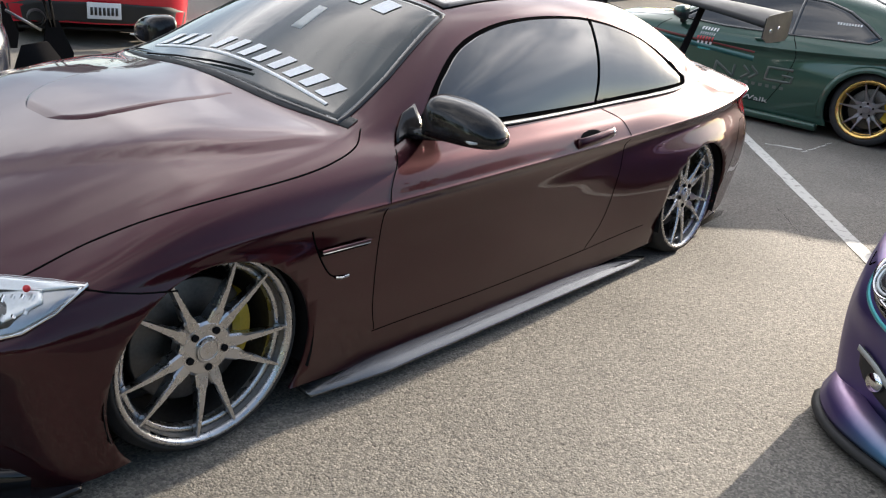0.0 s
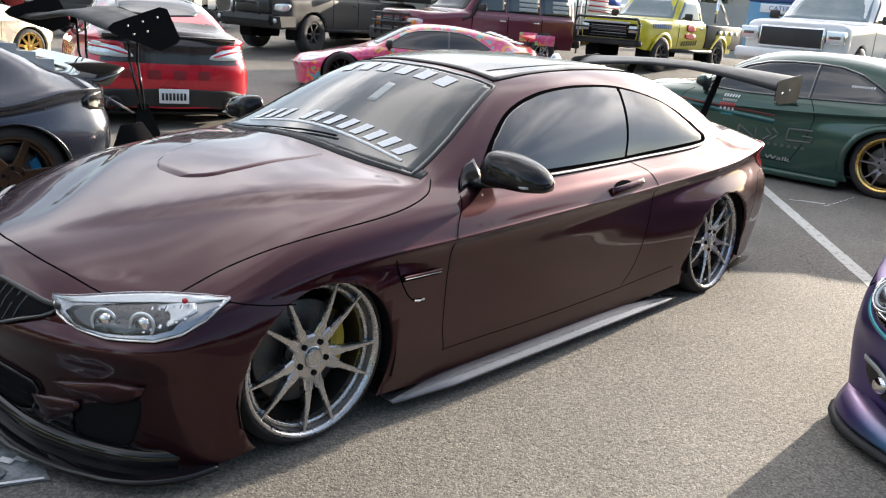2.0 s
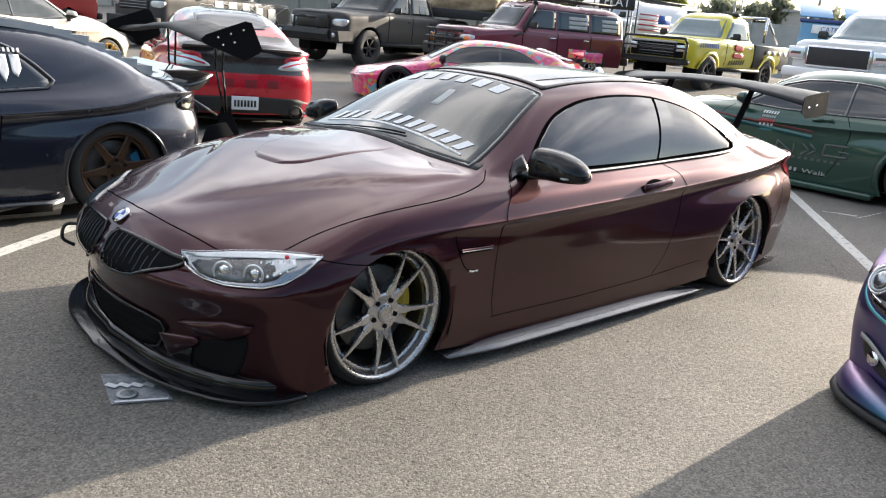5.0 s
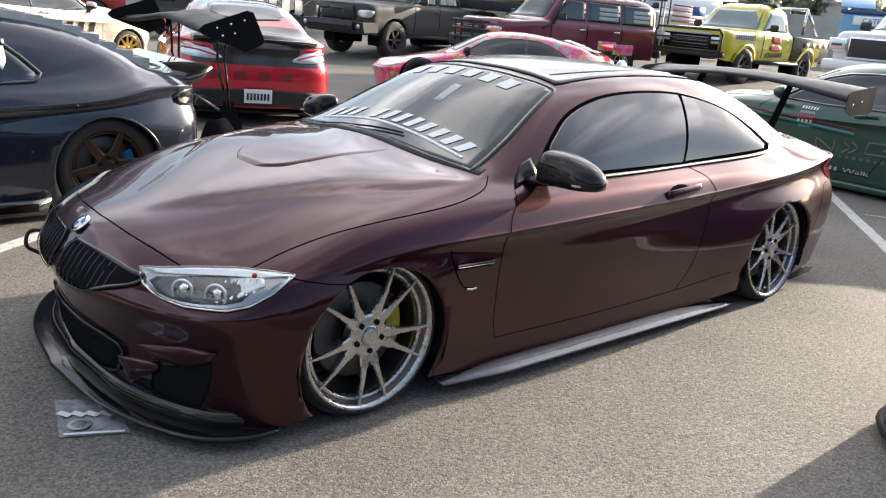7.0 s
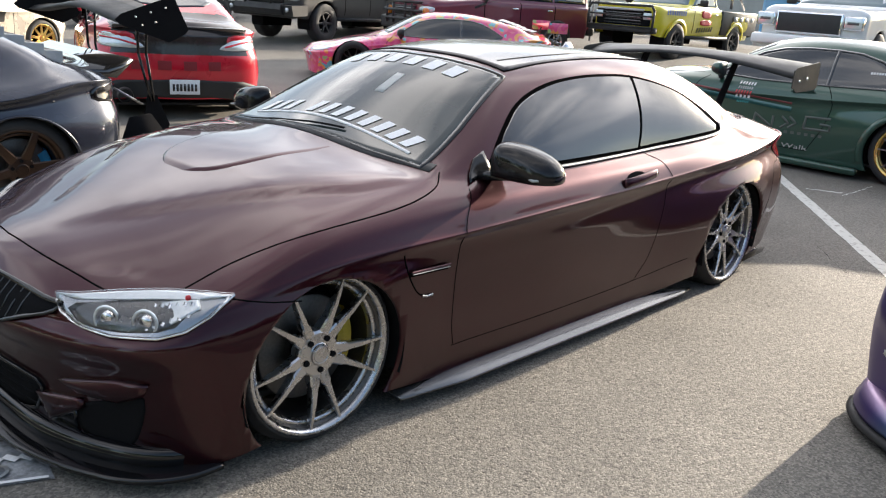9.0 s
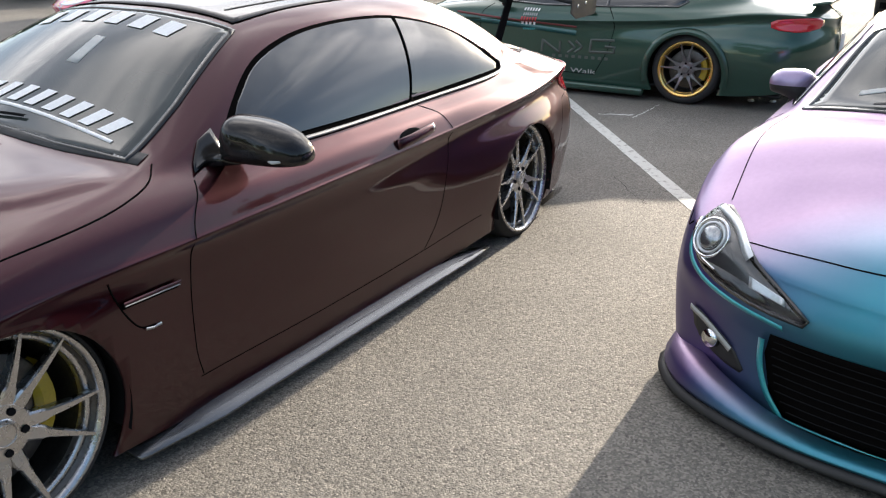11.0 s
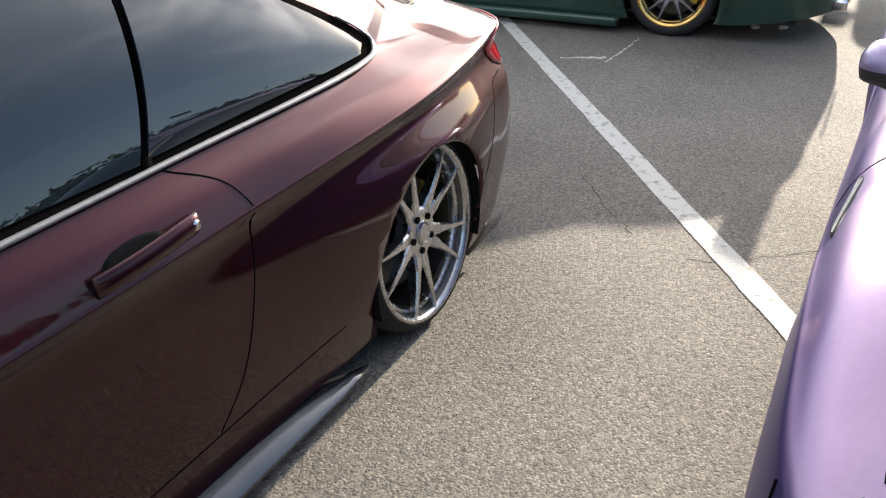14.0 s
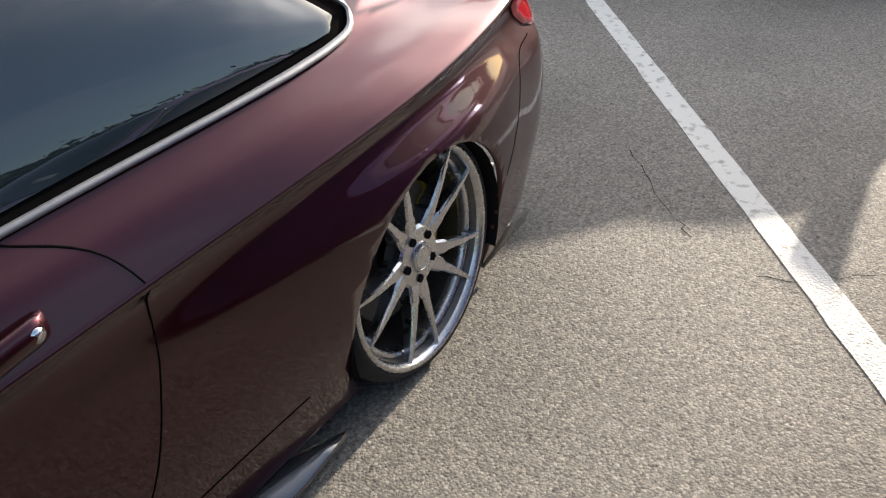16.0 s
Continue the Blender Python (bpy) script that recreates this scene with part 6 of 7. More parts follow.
    glyphs(sh, scr, (.657, .150, .9), (.657, -.56, .9), (0, 0, -1), up, .075, 8, "vinyl", .007, .22, .45)
    part("banner_rule", ribbon(sh, [(.638, .50, .9), (.638, 0, .9), (.638, -.56, .9)], (0, 0, -1), .012, .007), "vinyl", scr, "white rule under the marks")
    part("inspection_card", patch(sh, [(.86, -.08, 1), (1.0, -.07, 1), (1.0, -.12, 1), (.86, -.135, 1)], (0, 0, -1), .0055, 3, 0), "vinylgrey", scr, "pale card behind the glass")
    # wipers
    for y0, y1, x0 in ((.40, -.20, .575),):
        part("wiper", ribbon(sh, [(x0 - .03, y0, 1), (x0 - .012, (y0 + y1) / 2, 1), (x0 + .03, y1, 1)], (0, 0, -1), .010, .014, smooth=1), "matblack", car, "black wiper arm")
    # cowl
    part("cowl", ribbon(sh, [(.63, .70, 1), (.56, .42, 1), (.535, 0, 1), (.56, -.42, 1), (.63, -.70, 1)], (0, 0, -1), .055, .003, smooth=1), "dull", car, "black cowl under the windscreen")
    # roundel
    c = sh.lay((-.722, 0, .592), (.6, 0, -.8), .003)
    nv = Vector((-.62, 0, .78))
    em = part("badge", cyl(c, c + nv * .008, .041, .039, 32), "chrome", car, "round blue and white bonnet badge")
    qt = nv.to_track_quat("Z", "Y").to_matrix().to_4x4()
    for k, col in enumerate(("vinylblue", "vinyl", "vinylblue", "vinyl")):
        b = bmesh.new()
        fan = [b.verts.new((0, 0, 0))] + [b.verts.new((.027 * math.cos(math.pi / 2 * (k + j / 6)), .027 * math.sin(math.pi / 2 * (k + j / 6)), 0)) for j in range(7)]
        for j in range(1, 7):
            b.faces.new((fan[0], fan[j], fan[j + 1]))
        b.transform(Matrix.Translation(c + nv * .0095) @ qt)
        part("badge_quarter", b, col, em)
    # lower grille
    lg = [(-.80, -.36, .262), (-.81, 0, .268), (-.80, .36, .262), (-.80, .395, .22), (-.80, .32, .115), (-.80, 0, .108), (-.80, -.32, .115), (-.80, -.395, .22)]
    lo = part("lower_grille", patch(sh, lg, (1, 0, 0), .003, 5, 1), "matblack", car, "black lower grille")
    for z in (.15, .185, .22):
        part("slat", ribbon(sh, [(-.8, -.33, z), (-.8, 0, z), (-.8, .33, z)], (1, 0, 0), .005, .006), "matblack", lo)
    part("grille_rim", ribbon(sh, lg, (1, 0, 0), .012, .012, closed=True, smooth=1), "lip", lo, "gloss black grille rim")
    tow = spline([(-.70, .50, .43), (-.775, .52, .43), (-.79, .52, .37), (-.74, .52, .33)], 5)
    part("tow_strap", tube([tuple(p) for p in tow], .008), "dull", car, "black tow strap loop")
    # splitter
    edge = spline([(-.855, 0), (-.80, .45), (-.635, .785), (-.49, .875), (-.38, .885)], 8)
    inner = spline([(-.60, 0), (-.58, .40), (-.48, .66), (-.42, .74), (-.37, .78)], 8)
    sp = bmesh.new()
    z0, z1 = .045, .058
    full = [(x, -y) for x, y in edge[::-1]] + [tuple(p) for p in edge[1:]]
    fin = [(x, -y) for x, y in inner[::-1]] + [tuple(p) for p in inner[1:]]
    rows = []
    for (ex, ey), (ix, iy) in zip(full, fin):
        rows.append([sp.verts.new((ix, iy, z1)), sp.verts.new((ex + .006, ey * .99, z1 + .004)), sp.verts.new((ex, ey, z1)), sp.verts.new((ex, ey, z0)), sp.verts.new((ix, iy, z0))])
    for a, b in zip(rows[:-1], rows[1:]):
        for k in range(5):
            sp.faces.new((a[k], a[(k + 1) % 5], b[(k + 1) % 5], b[k]))
    sp.faces.new(rows[0]), sp.faces.new(rows[-1][::-1])
    bmesh.ops.recalc_face_normals(sp, faces=sp.faces)
    part("front_splitter", sp, "lip", car, "black front splitter")
    lipb = bmesh.new()
    rows = []
    for (ex, ey) in full:
        k = 1 - abs(ey) / 1.2
        rows.append([lipb.verts.new((ex + .075, ey * .945, .055)), lipb.verts.new((ex + .070, ey * .95, .085 + .02 * k)), lipb.verts.new((ex + .085, ey * .94, .105 + .02 * k)), lipb.verts.new((ex + .15, ey * .90, .10))])
    for a, b in zip(rows[:-1], rows[1:]):
        for k in range(3):
            lipb.faces.new((a[k], a[k + 1], b[k + 1], b[k]))
    bmesh.ops.recalc_face_normals(lipb, faces=lipb.faces)
    part("front_lip", lipb, "lip", car, "gloss black front lip")
    # rear wing
    wg = bmesh.new()
    prof = [(0.0, 0.0), (.05, .022), (.13, .032), (.22, .026), (.29, .010), (.30, .004), (.22, .006), (.12, .006), (.04, -.008)]
    rows = []
    for q in range(33):
        y = -.79 + 1.58 * q / 32
        dz = -.075 * max(0.0, (abs(y) - .12) / .67) ** 1.5
        ch = 1.0 if abs(y) < .45 else 1.0 - .1 * (abs(y) - .45) / .35
        rows.append([wg.verts.new((3.66 + px * ch * 1.25, y, 1.205 + dz * (1 - .7 * px / .3) + pz * .9 + px * .10)) for px, pz in prof])
    for a, b in zip(rows[:-1], rows[1:]):
        for k in range(len(prof)):
            wg.faces.new((a[k], a[(k + 1) % len(prof)], b[(k + 1) % len(prof)], b[k]))
    bmesh.ops.recalc_face_normals(wg, faces=wg.faces)
    wing = part("rear_wing", wg, "satincarbon", car, "wide carbon rear wing on two posts")
    for s in (-1, 1):
        part("end_plate", extrude_poly([(3.65, 1.08), (3.655, 1.185), (3.69, 1.20), (4.03, 1.232), (4.05, 1.215), (4.05, 1.075), (4.02, 1.055), (3.74, 1.045)], s * .006, "y", s * .79), "satincarbon", wing, "black end plate", False)
        for x, z in ((3.74, 1.115), (3.86, 1.13)):
            part("bolt", cyl((x, s * .795, z), (x, s * .801, z), .010, seg=12), "chrome", wing)
        part("wing_post", extrude_poly([(3.56, .86), (3.66, .86), (3.86, 1.215), (3.78, 1.215), (3.66, 1.02)], .008, "y", s * .34), "matblack", wing, "black wing post", False)
    # roof fin
    fb = bmesh.new()
    bmesh.ops.create_cone(fb, cap_ends=True, segments=16, radius1=.05, radius2=.012, depth=.06, matrix=Matrix.Translation((2.36, 0, 1.245)) @ Matrix.Diagonal((1.7, .5, 1, 1)))
    part("roof_aerial", fb, "chrome", car, "shark fin roof aerial")
    return car


plum_coupe()


# ---- trucks and vans of the back row ----
def truck_rails(s):
    """Rails of a truck's half, from the nose's middle round the side to the tail's middle, sill to centre line."""
    F, T, w = s["front"], s["base"] + s["rear"], s["width"] / 2
    sill, hood, belt, roof = s["sill"], s["hood"], s["belt"], s["roof"]
    c0, c1, c2, c3 = s["cab"]
    bed = s.get("bed", belt)
    nose = [-F, -F + .03, -F + .15, -F + .55]
    if s.get("wagon"):
        X = nose + [c0, c1, (c1 + c2) / 2, c2, T - .12, T - .02, T]
        up = [roof - .08, roof - .06, roof - .08, roof - .15, roof - .26, roof - .26]
        top = [roof - .01, roof + .015, roof, roof - .08, roof - .18, roof - .18]
        upy = [.75, .75, .75, .74, .62, 0]
        rim = [belt + .01] * 6
        mid = 3
    else:
        X = nose + [c0, c1, c2, c3, c3 + .08, T - .12, T - .02, T]
        up = [roof - .08, roof - .08, belt + .04, bed, bed, bed - .01, bed - .01]
        top = [roof, roof, belt + .06, bed, bed, bed - .01, bed - .01]
        upy = [.75, .75, .80, .90, .88, .70, 0]
        rim = [belt + .01, belt + .01, belt + .01, bed - .02, bed - .02, bed - .03, bed - .03]
        mid = 4
    flat = [.99] * (1 + mid) + [.97, .80, 0]
    k = len(X)

    def rail(zs, ys):
        return [(x, w * y, z) for x, y, z in zip(X, ys, zs)]

    front = [0, .70, .93, .985]
    side = front + [1.0] * (k - 7) + [.97, .80, 0]
    return [
        rail([sill + .10, sill + .08, sill + .02] + [sill] * (k - 5) + [sill + .08, sill + .10], [v * .95 for v in side]),
        rail([sill + .26] * k, side),
        rail([(sill + hood) / 2 + .06] * 4 + [(sill + belt) / 2 + .1] * (k - 4), side),
        rail([hood - .13, hood - .12, hood - .08, hood - .05, belt - .03] + [z - .04 for z in rim], [v * .985 for v in side]),
        rail([hood - .06, hood - .05, hood - .02, hood + .0, belt + .01] + rim, [v * .93 for v in side]),
        rail([hood - .02, hood - .01, hood + .02, hood + .03, belt + .05] + up, [0, .58, .78, .80, .82] + upy),
        rail([hood - .01, hood + .01, hood + .04, hood + .055, belt + .08] + top, [0] * k),
    ]


def truck(name, label, x, y, heading, paint, s, extra=None):
    """A pickup, off-roader or van. s: front and rear overhang, wheelbase, width, heights and cabin stations."""
    h = Vector(heading).normalized()
    gz = ground_z(x, y)
    car = thing(name, pose(x, y, gz, 0, 0, math.degrees(math.atan2(-h.y, -h.x))) @ Matrix.Scale(s.get("size", 1.0), 4), label, s.get("cat", "truck"))
    F, B, R, W = s["front"], s["base"], s["rear"], s["width"]
    sill, hood, belt, roof = s["sill"], s["hood"], s["belt"], s["roof"]
    c0, c1, c2, c3 = s["cab"]
    bed = s.get("bed", belt)
    bm = skin_mesh(skin([np.array(r, float) for r in truck_rails(s)], 8, 6))
    sh = ch = Shell(bm)
    ra = s["R"] * 1.15
    cut_arches(bm, sh, [(0, s["R"], ra), (B, s["R"], ra)], .05)
    part("body", bm, paint, car)
    wells(car, [(wx, sd * (W / 2 - .03), s["R"]) for wx in (0, B) for sd in (-1, 1)], ra, .4)
    part("windscreen", patch(ch, [(c0 + .04, -W / 2 + .17, belt + .07), (c0 + .04, W / 2 - .17, belt + .07), (c1 - .02, W / 2 - .28, roof - .09), (c1 - .02, -W / 2 + .28, roof - .09)], (1, 0, 0), .006, 4, 0), s.get("screen", "shield"), car, "windscreen")
    part("rear_window", patch(ch, [(c3, -W / 2 + .25, belt + .1), (c3, W / 2 - .25, belt + .1), (c2, W / 2 - .33, roof - .12), (c2, -W / 2 + .33, roof - .12)], (-1, 0, 0), .006, 4, 0), "glass", car)
    n = s.get("panes", 2)
    for sd in (-1, 1):
        inn = (0, -sd, 0)
        lo, hi = belt + .06, roof - .12
        k0, k1 = (c1 - c0), (0 if s.get("wagon") else c2 - c3)
        xs = [c0 + .16 + (c3 - .12 - c0 - .16) * i / max(n, 1) for i in range(n + 1)]
        for i in range(n):
            a, b = xs[i] + .02, xs[i + 1] - .04
            ta = a + (k0 * .82 if i == 0 else 0)
            tb = b + (k1 * .82 if i == n - 1 else 0)
            part("side_window", patch(ch, [(a, sd, lo), (b, sd, lo), (tb, sd, hi), (ta, sd, hi)], inn, .006, 4, 0), s.get("glass", "glass"), car, "side window")
            part("panel_gap", ribbon(sh, [(xs[i], sd, belt), (xs[i], sd, sill + .12)], inn, .02, .003), "gap", car)
            if i < 2:
                part("door_handle", box((xs[i + 1] - .16, sd * (W / 2 + .012), belt - .13), (.16, .03, .035), .01), s.get("handle", "chrome"), car)
        part("door_mirror", box((c0 + .34, sd * (W / 2 + .12), belt + .13), (.09, .22, .17), .04), "dull", car, "black door mirror")
        part("mirror_arm", tube([(c0 + .36, sd * (W / 2 - .06), belt + .10), (c0 + .34, sd * (W / 2 + .08), belt + .12)], .02), "dull", car)
        for wx in (0, B):
            pts = [(wx + ra * math.cos(a), sd, s["R"] + ra * math.sin(a)) for a in np.linspace(.02, math.pi - .02, 18)]
            if s.get("flare"):
                part("arch_flare", ribbon(sh, pts, inn, .09, .04), s["flare"], car, "wheel arch flare")
        part("sill_step", tube([(.45, sd * (W / 2 + .02), sill + .02), (B - .45, sd * (W / 2 + .02), sill + .02)], .045), "dull", car, "black side step")
        if not s.get("square"):
            part("headlight", patch(sh, [(-F, sd * W * .31, hood - .15), (-F + .1, sd * W * .47, hood - .13), (-F + .2, sd * W * .5, hood - .17), (-F + .1, sd * W * .47, hood - .33), (-F, sd * W * .31, hood - .31)], (.8, -sd * .6, 0), .012, 4, 1, .01), "lens", car, "clear headlight")
        part("tail_light", patch(sh, [(B + R, sd * W * .40, bed - .16), (B + R - .1, sd * W * .49, bed - .16), (B + R - .1, sd * W * .49, bed - .5), (B + R, sd * W * .40, bed - .5)], (-.8, -sd * .6, 0), .012, 4, 0, .01), "redlens", car, "red tail light")
    part("grille", box((-F - .005, 0, hood - .27), (.08, W - .9, .26), .02), s.get("grille", "dull"), car, "dark grille")
    for k in range(3):
        part("grille_bar", box((-F - .05, 0, hood - .35 + k * .08), (.02, W - .95, .02), .005), "alloy_dark", car)
    part("front_bumper", box((-F - .05, 0, sill + .14), (.20, W * .98, s.get("bumper_height", .26)), .04), s.get("bumper", "dull"), car, "front bumper")
    part("rear_bumper", box((B + R + .06, 0, sill + .16), (.18, W * .96, .2), .05), "dull", car)
    wl = {"R": s["R"], "r": s["R"] * .56}
    wheels(car, [(wx, sd * (W / 2 + .03), s["R"], .3 * k) for k, wx in enumerate((0, B)) for sd in (-1, 1)], s["R"], s["R"] * .56, .28, 6, "six", s.get("rim", "dull"), s.get("rim", "dull"), detail=False)
    if extra:
        extra(car, sh, ch, s)
    return car


def shade_wagon():
    """The dark off-roader whose shadow falls over the lane beside the green coupe."""
    truck("dark_off_roader", "dark grey off-roader parked beyond the green coupe", 13.45, -2.75, (-1, 0), "matt", {"front": .85, "base": 2.75, "rear": 1.0, "width": 1.85, "sill": .35, "hood": 1.08, "belt": 1.12, "roof": 1.72, "cab": (.5, 1.1, 3.2, 3.5), "R": .37, "panes": 3, "cat": "car", "wagon": True})


def roof_rack(car, s, z, x0, x1):
    w = s["width"] / 2 - .25
    for sd in (-1, 1):
        part("rack_rail", tube([(x0, sd * w, z), (x1, sd * w, z)], .022), "dull", car, "black roof rack rail")
        part("rack_rail", tube([(x0, sd * w, z + .16), (x1, sd * w, z + .16)], .018), "dull", car)
        for k in range(5):
            x = x0 + (x1 - x0) * k / 4
            part("rack_post", tube([(x, sd * w, z - .08), (x, sd * w, z + .16)], .014), "dull", car)
    for k in range(7):
        x = x0 + (x1 - x0) * k / 6
        part("rack_bar", tube([(x, -w, z), (x, w, z)], .016), "dull", car)


def bull_bar(car, s, z0, z1):
    F, w = s["front"], s["width"] / 2 - .1
    for z in (z0, (z0 + z1) / 2, z1):
        part("bull_bar", tube([(-F - .06, -w, z), (-F - .17, -w + .12, z), (-F - .17, w - .12, z), (-F - .06, w, z)], .028), "dull", car, "black steel bull bar")
    for y in (-w + .25, -.25, .25, w - .25):
        part("bull_bar_post", tube([(-F - .165, y, z0 - .1), (-F - .165, y, z1)], .025), "dull", car)


PICK = {"front": 1.0, "base": 3.55, "rear": 1.2, "width": 2.0, "sill": .50, "hood": 1.22, "belt": 1.27, "roof": 1.93, "cab": (.62, 1.30, 2.75, 2.98), "bed": 1.27, "R": .42}


def ram_extra(car, sh, ch, s):
    F = s["front"]
    wb = extrude_poly([(-F + .05, .58), (-F - .26, .62), (-F - .34, .74), (-F - .30, .86), (-F + .02, .88)], 1.5, "y", -.75)
    part("winch_bumper", wb, "dull", car, "angular black steel winch bumper", False)
    for sd in (-1, 1):
        wing = extrude_poly([(-F + .30, .62), (-F - .20, .60), (-F - .26, .84), (-F + .30, .86)], sd * .30, "y", sd * .75)
        part("bumper_wing", wing, "dull", car, "steel bumper end", False)
        part("bumper_hoop", tube([(-F - .28, sd * .42, .84), (-F - .30, sd * .38, 1.12), (-F - .30, 0, 1.14)], .03), "dull", car, "black grille hoop")
        part("fog_lamp", cyl((-F - .25, sd * .9, .74), (-F - .28, sd * .9, .74), .055, seg=16), "lens", car, "round fog lamp")
    part("grille_shell", box((-F - .055, 0, 1.05), (.05, 1.05, .34), .03), "vinylblack", car, "black grille shell")
    part("mark", patch(ch, [(2.2, -1, 1.42), (2.55, -1, 1.42), (2.5, -1, 1.68), (2.2, -1, 1.68)], (0, 1, 0), .012, 3, 2), "vinylgrey", car, "pale emblem on the rear pane")


def black_pickup_extra(car, sh, ch, s):
    glyphs(sh, car, (1.1, -1.0, .92), (4.1, -1.0, .92), (0, 1, 0), (0, 0, 1), .54, 5, "vinylgrey", .012, .28, .0)
    glyphs(sh, car, (3.2, -1.0, .66), (4.1, -1.0, .66), (0, 1, 0), (0, 0, 1), .12, 5, "vinylgrey", .012, .28, 0)
    # pale contour lines
    for k in range(5):
        pts = [(.75 + .9 * k + .32 * (1 + .15 * k) * math.cos(a), -1.0, 1.12 + .26 * math.sin(a) + .06 * math.sin(3 * a + k)) for a in np.linspace(.2, 5.6, 16)]
        part("contour_line", ribbon(sh, pts, (0, 1, 0), .016, .008), "vinylgrey", car, "thin pale contour line")


def suv_extra(car, sh, ch, s):
    roof_rack(car, s, s["roof"] + .12, 1.1, 3.3)
    part("bedroll", cyl((1.3, -.3, s["roof"] + .30), (1.3, .5, s["roof"] + .30), .15, seg=20), "rubber", car, "spare tyre on the roof rack")
    part("snorkel", tube([(.35, -.84, 1.02), (.62, -.84, 1.12), (.98, -.74, 1.75), (.92, -.74, 1.9)], .045), "dull", car, "black intake snorkel")
    bull_bar(car, s, .7, 1.05)
    for sd in (-1, 1):
        part("turn_signal", box((-s["front"] + .03, sd * .78, .86), (.09, .12, .18), .02), "amber", car, "amber corner lamp")
    for x, w in ((1.95, .55), (2.95, .5)):
        for k in range(3):
            part("mark", patch(ch, [(x, -1, 1.30 + k * .10), (x + w, -1, 1.30 + k * .10), (x + w, -1, 1.37 + k * .10), (x, -1, 1.37 + k * .10)], (0, 1, 0), .012, 3, 0), "vinylgrey", car, "pale sticker on the glass")


def yellow_extra(car, sh, ch, s):
    F = s["front"]
    hoop = [(-F - .17, y, z) for y, z in ((-.90, .62), (-.92, 1.10), (-.84, 1.22), (.84, 1.22), (.92, 1.10), (.90, .62))]
    part("bull_bar", tube(hoop, .03), "dull", car, "black steel bull bar")
    for z in (.72, .98):
        part("bull_bar", tube([(-F - .17, -.9, z), (-F - .17, .9, z)], .02), "dull", car)
    part("light_bar", box((-F - .20, 0, 1.12), (.06, 1.3, .05), .015), "vinylgrey", car, "pale light bar")
    part("grille_panel", box((-F - .02, 0, .93), (.05, 1.50, .36), .02), "matblack", car, "black grille panel")
    for k in range(5):
        part("grille_slat", box((-F - .05, 0, .80 + k * .06), (.015, 1.05, .014), .003), "bezel", car)
    for sd in (-1, 1):
        part("square_headlight", box((-s["front"] - .06, sd * .68, .98), (.03, .22, .16), .01), "lens", car, "square headlight")
    part("rack_hoop", tube([(3.05, -.85, 1.3), (3.05, -.85, 1.95), (3.05, .85, 1.95), (3.05, .85, 1.3)], .04), "chrome", car, "bright bed hoop")
    part("hoop_brace", tube([(3.05, -.85, 1.95), (3.9, -.85, 1.32)], .035), "chrome", car)
    part("hoop_brace", tube([(3.05, .85, 1.95), (3.9, .85, 1.32)], .035), "chrome", car)
    part("roof_lamp_bar", box((1.55, 0, s["roof"] + .06), (.16, 1.5, .09), .02), "dull", car, "black roof lamp bar")
    glyphs(sh, car, (-.55, -1.0, 1.05), (.40, -1.0, 1.05), (0, 1, 0), (0, 0, 1), .11, 9, "vinylblue", .012, .25, 0)
    glyphs(sh, car, (1.0, -1.0, .66), (1.9, -1.0, .70), (0, 1, 0), (0, 0, 1), .12, 7, "vinylblack", .012, .25, .2)
    part("mark", patch(sh, [(1.15, -1, .98), (1.75, -1, .98), (1.75, -1, .84), (1.15, -1, .84)], (0, 1, 0), .012, 3, 1), "vinylred", car, "red oval sticker on the door")
    part("mark", patch(sh, [(1.2, -1, 1.22), (1.7, -1, 1.22), (1.7, -1, 1.02), (1.2, -1, 1.02)], (0, 1, 0), .012, 3, 1), "vinylred", car, "red sticker on the door")
    part("flat_bed", box((3.45, 0, .93), (2.2, 1.97, .62), .03), "vinylblack", car, "black flat bed")
    for k in range(4):
        part("mark", box((3.1 + k * .35, -1.02, 1.05), (.22, .01, .11), 0), "vinylgrey", car)
    part("light_strip", box((1.2, 0, s["roof"] - .04), (.02, 1.1, .05), .0), "vinyl", car)


def white_extra(car, sh, ch, s):
    for sd in (-1, 1):
        hl = part("square_headlight", box((-s["front"] - .03, sd * .80, .99), (.14, .34, .24), .025), "chrome", car, "square chrome-edged headlight")
        part("headlight_lens", box((-s["front"] - .10, sd * .80, .99), (.02, .29, .19), .01), "lens", hl, "clear lens")
        part("lamp_bar", box((-s["front"] - .112, sd * .80, .99), (.006, .20, .05), .002), "bezel", hl)
    part("chrome_grille", box((-s["front"] - .05, 0, .95), (.06, 1.22, .40), .03), "chrome", car, "chrome grille surround")
    part("grille_mesh", box((-s["front"] - .085, 0, .95), (.03, 1.14, .335), .01), "dull", car, "dark grille mesh")
    part("bumper_bar", box((-s["front"] - .19, 0, .62), (.16, 1.95, .2), .05), "white", car, "white bumper bar")


